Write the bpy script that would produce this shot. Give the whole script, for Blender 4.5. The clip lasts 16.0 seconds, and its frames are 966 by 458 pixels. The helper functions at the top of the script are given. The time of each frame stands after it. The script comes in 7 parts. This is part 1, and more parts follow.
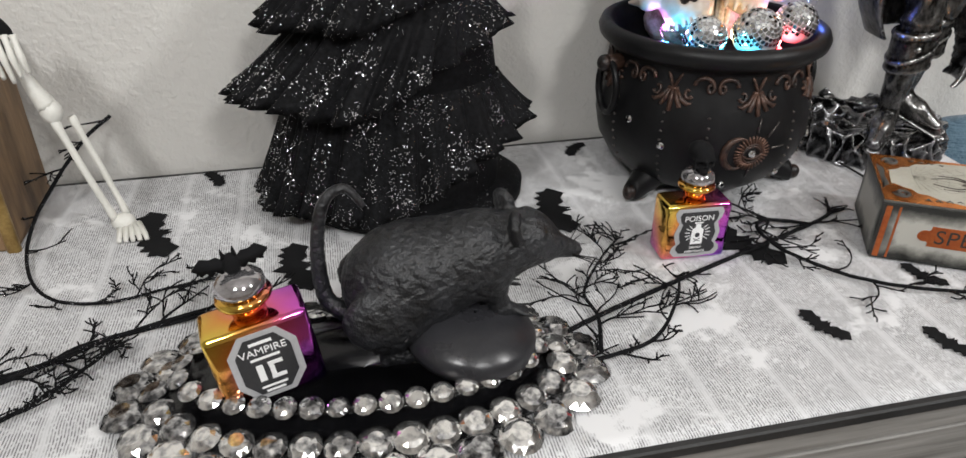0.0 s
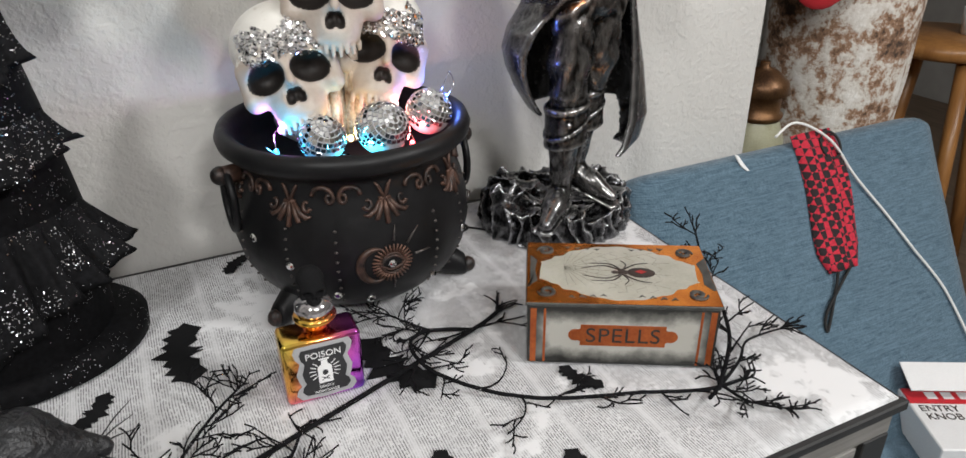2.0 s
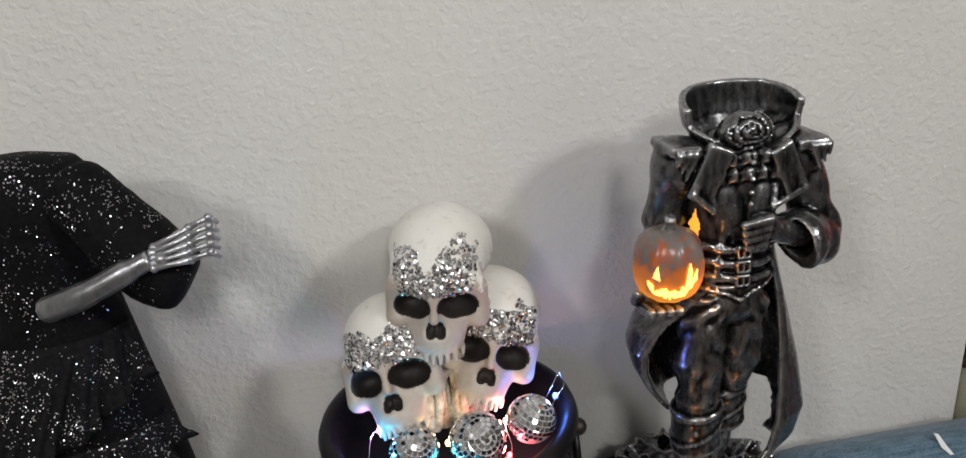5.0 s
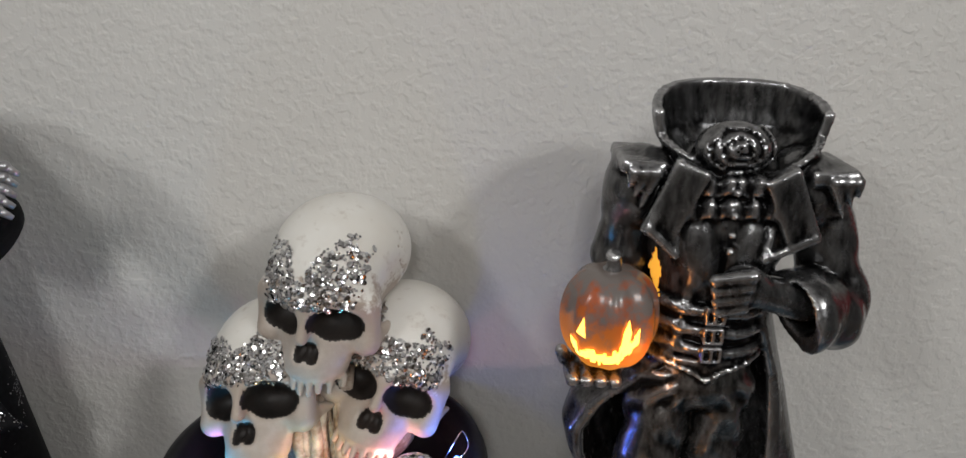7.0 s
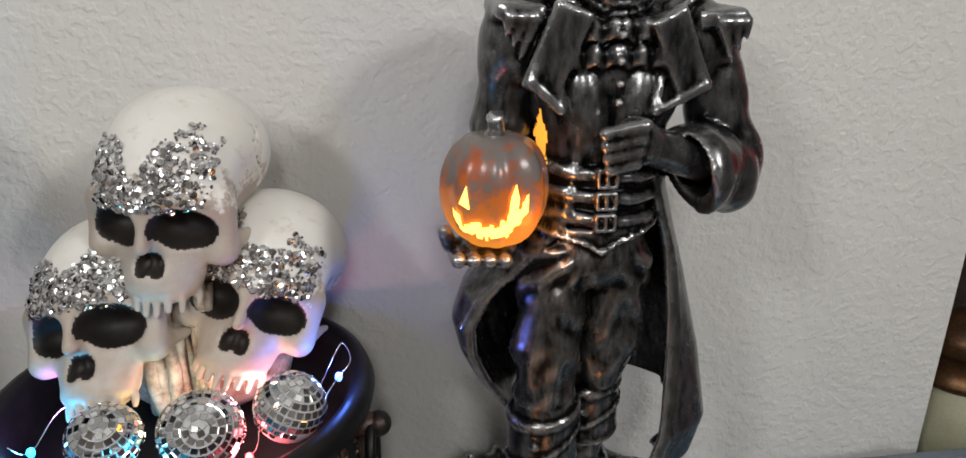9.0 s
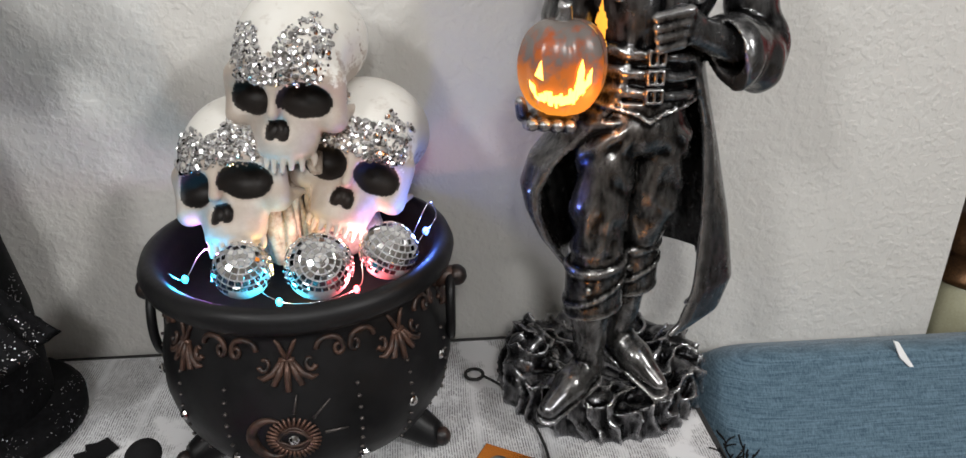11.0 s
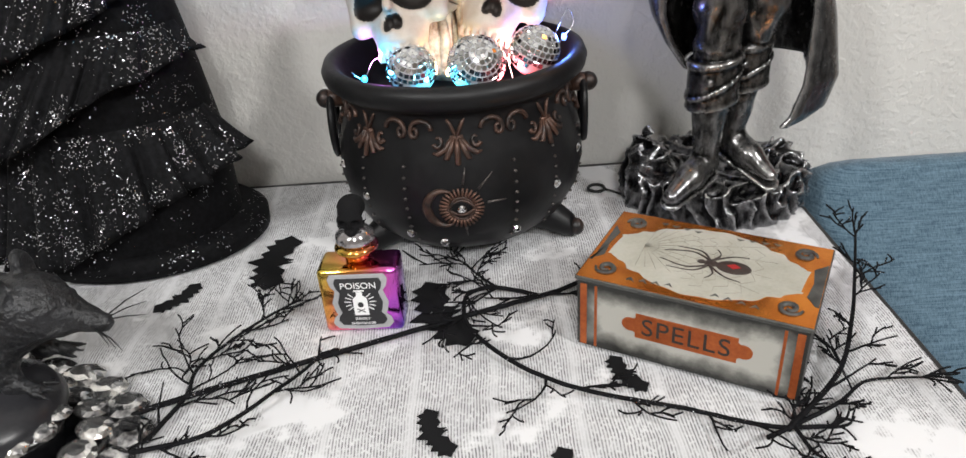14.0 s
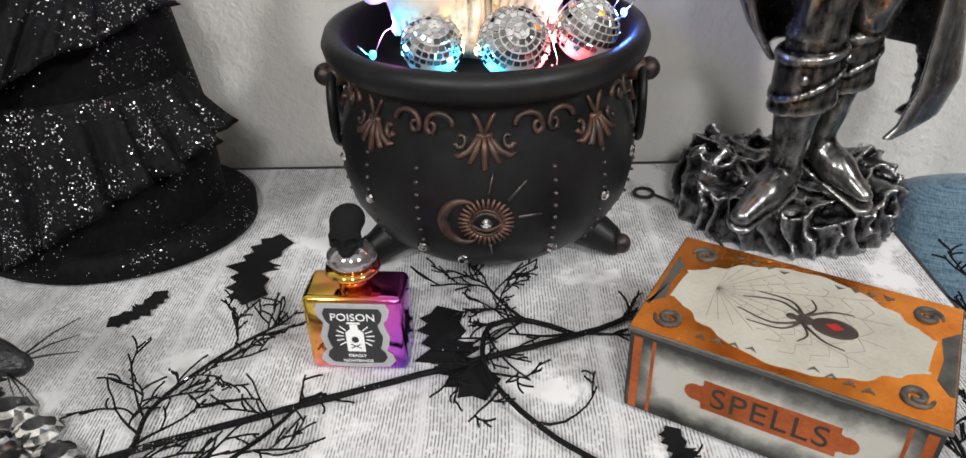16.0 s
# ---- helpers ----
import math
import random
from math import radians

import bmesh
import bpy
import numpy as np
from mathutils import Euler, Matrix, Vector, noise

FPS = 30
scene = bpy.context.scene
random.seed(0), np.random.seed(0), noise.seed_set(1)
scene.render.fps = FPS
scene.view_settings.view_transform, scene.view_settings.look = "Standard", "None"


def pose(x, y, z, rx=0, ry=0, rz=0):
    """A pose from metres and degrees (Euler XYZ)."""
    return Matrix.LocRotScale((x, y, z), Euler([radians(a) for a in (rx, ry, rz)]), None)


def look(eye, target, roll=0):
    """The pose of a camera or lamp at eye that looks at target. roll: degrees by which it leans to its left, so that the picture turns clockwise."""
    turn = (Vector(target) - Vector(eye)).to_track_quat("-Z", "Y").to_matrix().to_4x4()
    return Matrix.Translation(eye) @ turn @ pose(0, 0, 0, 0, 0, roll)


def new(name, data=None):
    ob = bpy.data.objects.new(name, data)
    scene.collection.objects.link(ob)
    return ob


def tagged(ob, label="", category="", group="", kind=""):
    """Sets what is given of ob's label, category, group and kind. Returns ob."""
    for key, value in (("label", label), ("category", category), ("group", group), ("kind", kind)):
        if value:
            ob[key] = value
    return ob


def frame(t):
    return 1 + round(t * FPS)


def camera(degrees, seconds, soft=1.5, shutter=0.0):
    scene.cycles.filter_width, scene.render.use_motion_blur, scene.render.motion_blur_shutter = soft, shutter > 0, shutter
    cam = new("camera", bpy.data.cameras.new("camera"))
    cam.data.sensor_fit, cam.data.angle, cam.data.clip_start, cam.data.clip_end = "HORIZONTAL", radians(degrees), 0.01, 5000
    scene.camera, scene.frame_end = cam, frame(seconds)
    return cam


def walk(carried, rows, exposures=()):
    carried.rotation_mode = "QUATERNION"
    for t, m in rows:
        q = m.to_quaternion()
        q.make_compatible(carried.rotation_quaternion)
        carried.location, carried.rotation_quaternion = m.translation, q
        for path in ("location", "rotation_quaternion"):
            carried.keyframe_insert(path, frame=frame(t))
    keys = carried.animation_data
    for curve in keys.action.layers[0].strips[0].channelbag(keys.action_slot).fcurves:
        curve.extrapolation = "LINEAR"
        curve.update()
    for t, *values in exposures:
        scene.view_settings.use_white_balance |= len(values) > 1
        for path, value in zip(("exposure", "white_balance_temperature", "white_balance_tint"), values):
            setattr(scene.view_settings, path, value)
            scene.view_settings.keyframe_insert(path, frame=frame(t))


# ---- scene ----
cam = camera(66.1, 16.0)
METRES, EYE, TILT, LEAN, TURN = 1.4, 1.04, -27.0, -5.0, -27.0
PATH = [
    (0, (0.324, -0.026, 1.14), (0.714, 1.647, 0.117), 0.5),
    (0.5, (0.37, -0.024, 1.149), (0.889, 1.624, 0.142), -0.4),
    (1, (0.427, -0.002, 1.138), (1.032, 1.62, 0.137), -0.9),
    (1.2, (0.418, 0.026, 1.156), (1.172, 1.56, 0.117), 3.4),
    (1.5, (0.493, 0.007, 1.157), (1.214, 1.623, 0.225), -0.5),
    (2, (0.561, 0.023, 1.154), (1.34, 1.623, 0.24), -0.6),
    (2.5, (0.585, 0.03, 1.16), (1.345, 1.631, 0.231), -1.5),
    (3, (0.61, 0.06, 1.192), (1.288, 1.718, 0.303), -1.3),
    (3.3, (0.634, 0.089, 1.216), (1.243, 1.794, 0.366), -1.8),
    (3.5, (0.647, 0.108, 1.224), (1.202, 1.844, 0.4), -2.0),
    (3.6, (0.658, 0.116, 1.233), (1.183, 1.856, 0.399), -1.9),
    (4, (0.682, 0.126, 1.24), (1.131, 1.907, 0.449), -1.9),
    (4.5, (0.708, 0.116, 1.293), (1.069, 1.945, 0.568), -1.5),
    (4.7, (0.697, 0.098, 1.325), (1.013, 1.941, 0.612), -3.2),
    (6.8, (0.871, 0.213, 1.278), (0.783, 2.098, 0.615), 0.4),
    (7, (0.864, 0.23, 1.271), (0.823, 2.113, 0.598), 0.8),
    (7.5, (0.878, 0.269, 1.233), (0.913, 2.157, 0.574), 1.5),
    (8, (0.895, 0.294, 1.222), (1.03, 2.18, 0.57), 1.4),
    (8.5, (0.892, 0.28, 1.208), (1.077, 2.154, 0.532), -0.2),
    (9, (0.874, 0.255, 1.194), (1.126, 2.107, 0.483), 0.0),
    (9.2, (0.875, 0.245, 1.192), (1.121, 2.093, 0.47), -0.3),
    (11.3, (0.821, 0.132, 1.176), (0.95, 1.939, 0.33), -0.6),
    (11.5, (0.81, 0.116, 1.175), (0.914, 1.923, 0.326), -1.1),
    (12, (0.793, 0.07, 1.179), (0.855, 1.867, 0.302), -1.7),
    (12.5, (0.779, 0.026, 1.163), (0.822, 1.818, 0.276), -1.2),
    (13, (0.757, 0.003, 1.162), (0.749, 1.776, 0.237), -0.9),
    (13.5, (0.735, -0.004, 1.163), (0.648, 1.769, 0.242), -2.5),
    (14, (0.763, 0.024, 1.115), (0.742, 1.767, 0.134), -4.1),
    (14.5, (0.801, 0.07, 1.09), (0.896, 1.784, 0.064), -3.3),
    (15, (0.809, 0.097, 1.078), (0.914, 1.796, 0.028), -2.6),
    (15.5, (0.788, 0.116, 1.073), (0.833, 1.794, -0.014), -1.9),
    (16, (0.752, 0.149, 1.091), (0.695, 1.838, 0.021), -1.8),
]
EXPOSURES = [(0, 0.08), (1.5, 0.08), (2.5, 0.15), (3.5, 0.12), (4.0, -0.15), (4.5, -0.3), (7.0, -0.7), (8.5, -0.47), (9.2, -0.36), (11.5, 0.0), (13.5, 0.28), (14.5, 0.33), (16, 0.35)]
walk(cam, [(t, look(eye, target, roll)) for t, eye, target, roll in PATH], EXPOSURES)

# ---- world and lamps ----
world = bpy.data.worlds.new("world")
scene.world = world
world.use_nodes = True
world.node_tree.nodes["Background"].inputs[0].default_value = (0.9, 0.92, 1.0, 1)
world.node_tree.nodes["Background"].inputs[1].default_value = 0.02


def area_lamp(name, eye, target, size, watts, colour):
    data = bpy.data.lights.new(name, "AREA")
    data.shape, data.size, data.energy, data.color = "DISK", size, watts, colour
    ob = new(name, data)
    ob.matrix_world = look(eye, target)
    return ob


# The side lamps follow the wall shadows; the middle one is added fill.
LAMP_R, LAMP_L, LAMP_FILL = (2.15, -0.75, 2.2), (-0.35, -0.85, 2.2), (0.85, -1.35, 2.2)
area_lamp("ceiling_lamp_light", LAMP_FILL, (0.8, 0.6, 0.8), 0.34, 16, (1.0, 1.0, 0.995))
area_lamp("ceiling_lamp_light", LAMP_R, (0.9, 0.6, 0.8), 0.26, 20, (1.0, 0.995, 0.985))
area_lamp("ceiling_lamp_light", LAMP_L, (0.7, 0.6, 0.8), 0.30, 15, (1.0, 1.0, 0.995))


# ---- materials ----
def tree(name):
    m = bpy.data.materials.new(name)
    m.use_nodes = True
    nt = m.node_tree
    return m, nt, nt.nodes["Principled BSDF"]


def node(nt, kind, **kw):
    n = nt.nodes.new("ShaderNode" + kind)
    for k, v in kw.items():
        n.inputs[k].default_value = v
    return n


def coords(nt, scale=1.0, world_space=True):
    if world_space:
        g = node(nt, "NewGeometry").outputs["Position"]
    else:
        g = node(nt, "TexCoord").outputs["Object"]
    mp = node(nt, "Mapping")
    mp.inputs["Scale"].default_value = scale if hasattr(scale, "__len__") else (scale,) * 3
    nt.links.new(g, mp.inputs[0])
    return mp.outputs[0]


def ramp(nt, fac, stops):
    r = node(nt, "ValToRGB")
    e = r.color_ramp.elements
    while len(e) < len(stops):
        e.new(0.5)
    for el, (p, c) in zip(e, stops):
        el.position, el.color = p, (*c, 1) if len(c) == 3 else c
    nt.links.new(fac, r.inputs[0])
    return r.outputs[0]


def noise_of(nt, vec, scale, detail=4.0, rough=0.55):
    n = node(nt, "TexNoise", Scale=scale, Detail=detail, Roughness=rough)
    nt.links.new(vec, n.inputs["Vector"])
    return n.outputs["Fac"]


def math_of(nt, op, a, b=None, clamp=False):
    n = node(nt, "Math")
    n.operation, n.use_clamp = op, clamp
    for i, v in enumerate((a, b)):
        if v is None:
            continue
        if isinstance(v, (int, float)):
            n.inputs[i].default_value = v
        else:
            nt.links.new(v, n.inputs[i])
    return n.outputs[0]


def mix_of(nt, fac, a, b):
    n = node(nt, "Mix")
    n.data_type = "RGBA"
    for sock, v in ((n.inputs[0], fac), (n.inputs[6], a), (n.inputs[7], b)):
        if isinstance(v, tuple):
            sock.default_value = (*v, 1)
        elif isinstance(v, (int, float)):
            sock.default_value = v
        else:
            nt.links.new(v, sock)
    return n.outputs[2]


def bump_of(nt, p, height, strength=0.3, dist=0.002):
    b = node(nt, "Bump", Strength=strength, Distance=dist)
    nt.links.new(height, b.inputs["Height"])
    nt.links.new(b.outputs[0], p.inputs["Normal"])


def plain(name, c1, c2, rough=0.5, metal=0.0, big=12.0, fine=400.0, bump=0.2, dist=0.0006, spread=0.12, coat=0.0, spec=0.5):
    """A surface of two near colours in large soft patches, with fine relief and uneven gloss."""
    m, nt, p = tree(name)
    v = coords(nt)
    a, f = noise_of(nt, v, big), noise_of(nt, v, fine, 3)
    col = ramp(nt, math_of(nt, "ADD", math_of(nt, "MULTIPLY", a, 0.7), math_of(nt, "MULTIPLY", f, 0.3)), [(0.35, c1), (0.65, c2)])
    nt.links.new(col, p.inputs["Base Color"])
    r = math_of(nt, "ADD", math_of(nt, "MULTIPLY", noise_of(nt, v, big * 4), 2 * spread), rough - spread, True)
    nt.links.new(r, p.inputs["Roughness"])
    p.inputs["Metallic"].default_value = metal
    p.inputs["Coat Weight"].default_value = coat
    p.inputs["Specular IOR Level"].default_value = spec
    if bump:
        bump_of(nt, p, f, bump, dist)
    return m


def wall_paint(name, c1, c2):
    m, nt, p = tree(name)
    v = coords(nt)
    col = ramp(nt, noise_of(nt, v, 3.0, 5), [(0.3, c1), (0.7, c2)])
    nt.links.new(col, p.inputs["Base Color"])
    p.inputs["Roughness"].default_value = 0.62
    n1 = ramp(nt, noise_of(nt, v, 135, 2.5, 0.5), [(0.42, (0, 0, 0)), (0.62, (1, 1, 1))])
    n2 = noise_of(nt, v, 320, 3)
    h = math_of(nt, "ADD", n1, math_of(nt, "MULTIPLY", n2, 0.35))
    bump_of(nt, p, h, 0.48, 0.0011)
    return m


def cloth_print():
    """White cloth printed with rows of fine grey lettering, torn off in patches."""
    m, nt, p = tree("printed_cloth")
    v = coords(nt)
    sep = node(nt, "SeparateXYZ")
    nt.links.new(v, sep.inputs[0])
    x, y = sep.outputs[0], sep.outputs[1]
    wob = math_of(nt, "MULTIPLY", noise_of(nt, v, 9, 2), 0.012)
    rows = math_of(nt, "FRACT", math_of(nt, "MULTIPLY", math_of(nt, "ADD", x, wob), 455.0))
    line = ramp(nt, math_of(nt, "ABSOLUTE", math_of(nt, "SUBTRACT", rows, 0.5)), [(0.10, (1, 1, 1)), (0.36, (0, 0, 0))])
    mp = node(nt, "Mapping")
    mp.inputs["Scale"].default_value = (455.0, 300.0, 1.0)
    nt.links.new(v, mp.inputs[0])
    letters = ramp(nt, noise_of(nt, mp.outputs[0], 1.0, 3), [(0.36, (0, 0, 0)), (0.50, (1, 1, 1))])
    ink = math_of(nt, "MULTIPLY", line, letters)
    torn = ramp(nt, noise_of(nt, v, 13, 6, 0.62), [(0.55, (1, 1, 1)), (0.60, (0, 0, 0))])
    worn = ramp(nt, noise_of(nt, v, 60, 5, 0.7), [(0.30, (0.35, 0.35, 0.35)), (0.55, (1, 1, 1))])
    band = ramp(nt, math_of(nt, "FRACT", math_of(nt, "MULTIPLY", math_of(nt, "ADD", x, wob), 17.0)), [(0.0, (0.15, 0.15, 0.15)), (0.10, (1, 1, 1)), (0.9, (1, 1, 1)), (1.0, (0.15, 0.15, 0.15))])
    mask = math_of(nt, "MULTIPLY", math_of(nt, "MULTIPLY", torn, worn), math_of(nt, "MULTIPLY", ink, band))
    grey = ramp(nt, noise_of(nt, v, 24, 6, 0.65), [(0.3, (0.42, 0.42, 0.435)), (0.62, (0.66, 0.66, 0.67))])
    base = mix_of(nt, math_of(nt, "MULTIPLY", torn, 0.5), (0.75, 0.75, 0.76), grey)
    col = mix_of(nt, math_of(nt, "MULTIPLY", mask, 0.82), base, (0.05, 0.05, 0.055))
    nt.links.new(col, p.inputs["Base Color"])
    p.inputs["Roughness"].default_value = 0.85
    weave = noise_of(nt, v, 900, 2)
    bump_of(nt, p, math_of(nt, "ADD", noise_of(nt, v, 30, 3), math_of(nt, "MULTIPLY", weave, 0.3)), 0.25, 0.0015)
    return m


def glitter(name, base, share, cell, tint):
    """Dark cloth with small flakes, each facing its own way."""
    m, nt, p = tree(name)
    v = coords(nt)
    vo = node(nt, "TexVoronoi", Scale=cell)
    nt.links.new(v, vo.inputs["Vector"])
    sep = node(nt, "SeparateColor")
    nt.links.new(vo.outputs["Color"], sep.inputs[0])
    clump = noise_of(nt, v, 28, 4, 0.6)
    lot = math_of(nt, "ADD", sep.outputs[0], math_of(nt, "MULTIPLY", math_of(nt, "SUBTRACT", clump, 0.5), 1.3))
    flake = math_of(nt, "GREATER_THAN", lot, 1.0 - share)
    core = math_of(nt, "LESS_THAN", vo.outputs["Distance"], 0.42)
    mask = math_of(nt, "MULTIPLY", flake, core)
    dull = ramp(nt, noise_of(nt, v, 220, 3), [(0.35, base), (0.7, tuple(3.2 * c for c in base))])
    nt.links.new(mix_of(nt, mask, dull, tint), p.inputs["Base Color"])
    nt.links.new(mask, p.inputs["Metallic"])
    p.inputs["Specular IOR Level"].default_value = 0.12
    nt.links.new(math_of(nt, "SUBTRACT", 0.75, math_of(nt, "MULTIPLY", mask, 0.5)), p.inputs["Roughness"])
    vm = node(nt, "VectorMath")
    vm.operation = "MULTIPLY_ADD"
    sub = node(nt, "VectorMath")
    sub.operation = "SUBTRACT"
    nt.links.new(vo.outputs["Color"], sub.inputs[0])
    sub.inputs[1].default_value = (0.5, 0.5, 0.5)
    nt.links.new(sub.outputs[0], vm.inputs[0])
    vm.inputs[1].default_value = (1.3, 1.3, 1.3)
    geo = node(nt, "NewGeometry")
    nt.links.new(geo.outputs["Normal"], vm.inputs[2])
    nz = node(nt, "VectorMath")
    nz.operation = "NORMALIZE"
    nt.links.new(vm.outputs[0], nz.inputs[0])
    mixn = node(nt, "Mix")
    mixn.data_type = "VECTOR"
    nt.links.new(mask, mixn.inputs[0])
    nt.links.new(geo.outputs["Normal"], mixn.inputs[4])
    nt.links.new(nz.outputs[0], mixn.inputs[5])
    nt.links.new(mixn.outputs[1], p.inputs["Normal"])
    return m


def antique(name, dark, bright, low=0.46, high=0.62, rough=0.34):
    """Black metal paint rubbed with silver on the raised edges."""
    m, nt, p = tree(name)
    v = coords(nt)
    geo = node(nt, "NewGeometry")
    brush = noise_of(nt, coords(nt, (60, 60, 22)), 3.5, 5, 0.65)
    t = math_of(nt, "ADD", geo.outputs["Pointiness"], math_of(nt, "MULTIPLY", math_of(nt, "SUBTRACT", brush, 0.5), 0.085))
    f = ramp(nt, t, [(low, (0, 0, 0)), (high, (1, 1, 1))])
    nt.links.new(mix_of(nt, f, dark, bright), p.inputs["Base Color"])
    p.inputs["Metallic"].default_value = 0.85
    r = math_of(nt, "ADD", math_of(nt, "MULTIPLY", noise_of(nt, v, 130, 3), 0.25), rough - 0.12)
    nt.links.new(r, p.inputs["Roughness"])
    bump_of(nt, p, noise_of(nt, v, 330, 3), 0.18, 0.0006)
    return m


def rainbow():
    """Mirror coating that runs from gold over orange and pink to violet and blue."""
    m, nt, p = tree("rainbow_mirror")
    tc = node(nt, "TexCoord").outputs["Object"]
    sep = node(nt, "SeparateXYZ")
    nt.links.new(tc, sep.inputs[0])
    x = math_of(nt, "MULTIPLY", sep.outputs[0], 8.0)
    z = math_of(nt, "MULTIPLY", sep.outputs[2], -5.5)
    y = math_of(nt, "MULTIPLY", sep.outputs[1], 7.0)
    t = math_of(nt, "ADD", math_of(nt, "ADD", x, y), math_of(nt, "ADD", z, 0.74))
    t = math_of(nt, "ADD", t, math_of(nt, "MULTIPLY", math_of(nt, "SUBTRACT", noise_of(nt, tc, 22, 2), 0.5), 0.5))
    col = ramp(nt, t, [(0.0, (0.42, 0.62, 0.22)), (0.16, (0.85, 0.68, 0.12)), (0.36, (0.9, 0.36, 0.10)), (0.58, (0.85, 0.16, 0.34)), (0.78, (0.66, 0.12, 0.72)), (1.0, (0.16, 0.12, 0.72))])
    nt.links.new(col, p.inputs["Base Color"])
    p.inputs["Metallic"].default_value = 1.0
    p.inputs["Roughness"].default_value = 0.12
    bump_of(nt, p, noise_of(nt, tc, 60, 3), 0.12, 0.001)
    return m


def linen(name, c1, c2):
    m, nt, p = tree(name)
    v = coords(nt)
    a = noise_of(nt, coords(nt, (1, 1, 26)), 40, 3)
    b = noise_of(nt, coords(nt, (26, 10, 1)), 40, 3)
    w = math_of(nt, "MULTIPLY", math_of(nt, "ADD", a, b), 0.5)
    nt.links.new(ramp(nt, w, [(0.40, c1), (0.60, c2)]), p.inputs["Base Color"])
    p.inputs["Roughness"].default_value = 0.9
    p.inputs["Sheen Weight"].default_value = 0.15
    bump_of(nt, p, math_of(nt, "ADD", w, noise_of(nt, v, 14, 3)), 0.6, 0.0016)
    return m


def wood(name, c1, c2, along=(3, 60, 60), rough=0.5):
    m, nt, p = tree(name)
    v = coords(nt, along)
    w = noise_of(nt, v, 1.6, 7, 0.62)
    nt.links.new(ramp(nt, w, [(0.32, c1), (0.68, c2)]), p.inputs["Base Color"])
    p.inputs["Roughness"].default_value = rough
    bump_of(nt, p, w, 0.3, 0.0008)
    return m


def bone_paint():
    """Off-white resin with brown wash in the hollows."""
    m, nt, p = tree("bone_resin")
    v = coords(nt)
    geo = node(nt, "NewGeometry")
    t = math_of(nt, "ADD", geo.outputs["Pointiness"], math_of(nt, "MULTIPLY", math_of(nt, "SUBTRACT", noise_of(nt, v, 70, 5, 0.65), 0.5), 0.16))
    f = ramp(nt, t, [(0.425, (1, 1, 1)), (0.490, (0, 0, 0))])
    white = ramp(nt, noise_of(nt, v, 18, 4), [(0.3, (0.71, 0.68, 0.62)), (0.7, (0.80, 0.785, 0.745))])
    tc = node(nt, "TexCoord").outputs["Object"]
    sep = node(nt, "SeparateXYZ")
    nt.links.new(tc, sep.inputs[0])
    drip = math_of(nt, "ADD", math_of(nt, "MULTIPLY", sep.outputs[2], -22.0), math_of(nt, "MULTIPLY", noise_of(nt, v, 75, 5, 0.7), 2.2))
    wash = ramp(nt, drip, [(0.80, (0, 0, 0)), (1.0, (0.75, 0.75, 0.75))])
    wash = math_of(nt, "MULTIPLY", wash, ramp(nt, math_of(nt, "MULTIPLY", drip, 0.4), [(0.62, (1, 1, 1)), (0.95, (0.75, 0.75, 0.75))]))
    f = math_of(nt, "MAXIMUM", f, math_of(nt, "MULTIPLY", wash, 0.85))
    nt.links.new(mix_of(nt, math_of(nt, "MULTIPLY", f, 0.95), white, (0.21, 0.11, 0.045)), p.inputs["Base Color"])
    p.inputs["Roughness"].default_value = 0.42
    p.inputs["Subsurface Weight"].default_value = 0.0
    bump_of(nt, p, noise_of(nt, v, 260, 3), 0.15, 0.0006)
    return m


def bronze_rub(name, dark, bright, low, high):
    m, nt, p = tree(name)
    v = coords(nt)
    geo = node(nt, "NewGeometry")
    t = math_of(nt, "ADD", geo.outputs["Pointiness"], math_of(nt, "MULTIPLY", math_of(nt, "SUBTRACT", noise_of(nt, v, 90, 5, 0.65), 0.5), 0.35))
    f = ramp(nt, t, [(low, (0, 0, 0)), (high, (1, 1, 1))])
    nt.links.new(mix_of(nt, f, dark, bright), p.inputs["Base Color"])
    nt.links.new(math_of(nt, "MULTIPLY", f, 0.7), p.inputs["Metallic"])
    p.inputs["Roughness"].default_value = 0.45
    return m


def glow(name, colour, strength):
    m, nt, p = tree(name)
    p.inputs["Base Color"].default_value = (*colour, 1)
    p.inputs["Emission Color"].default_value = (*colour, 1)
    p.inputs["Emission Strength"].default_value = strength
    return m


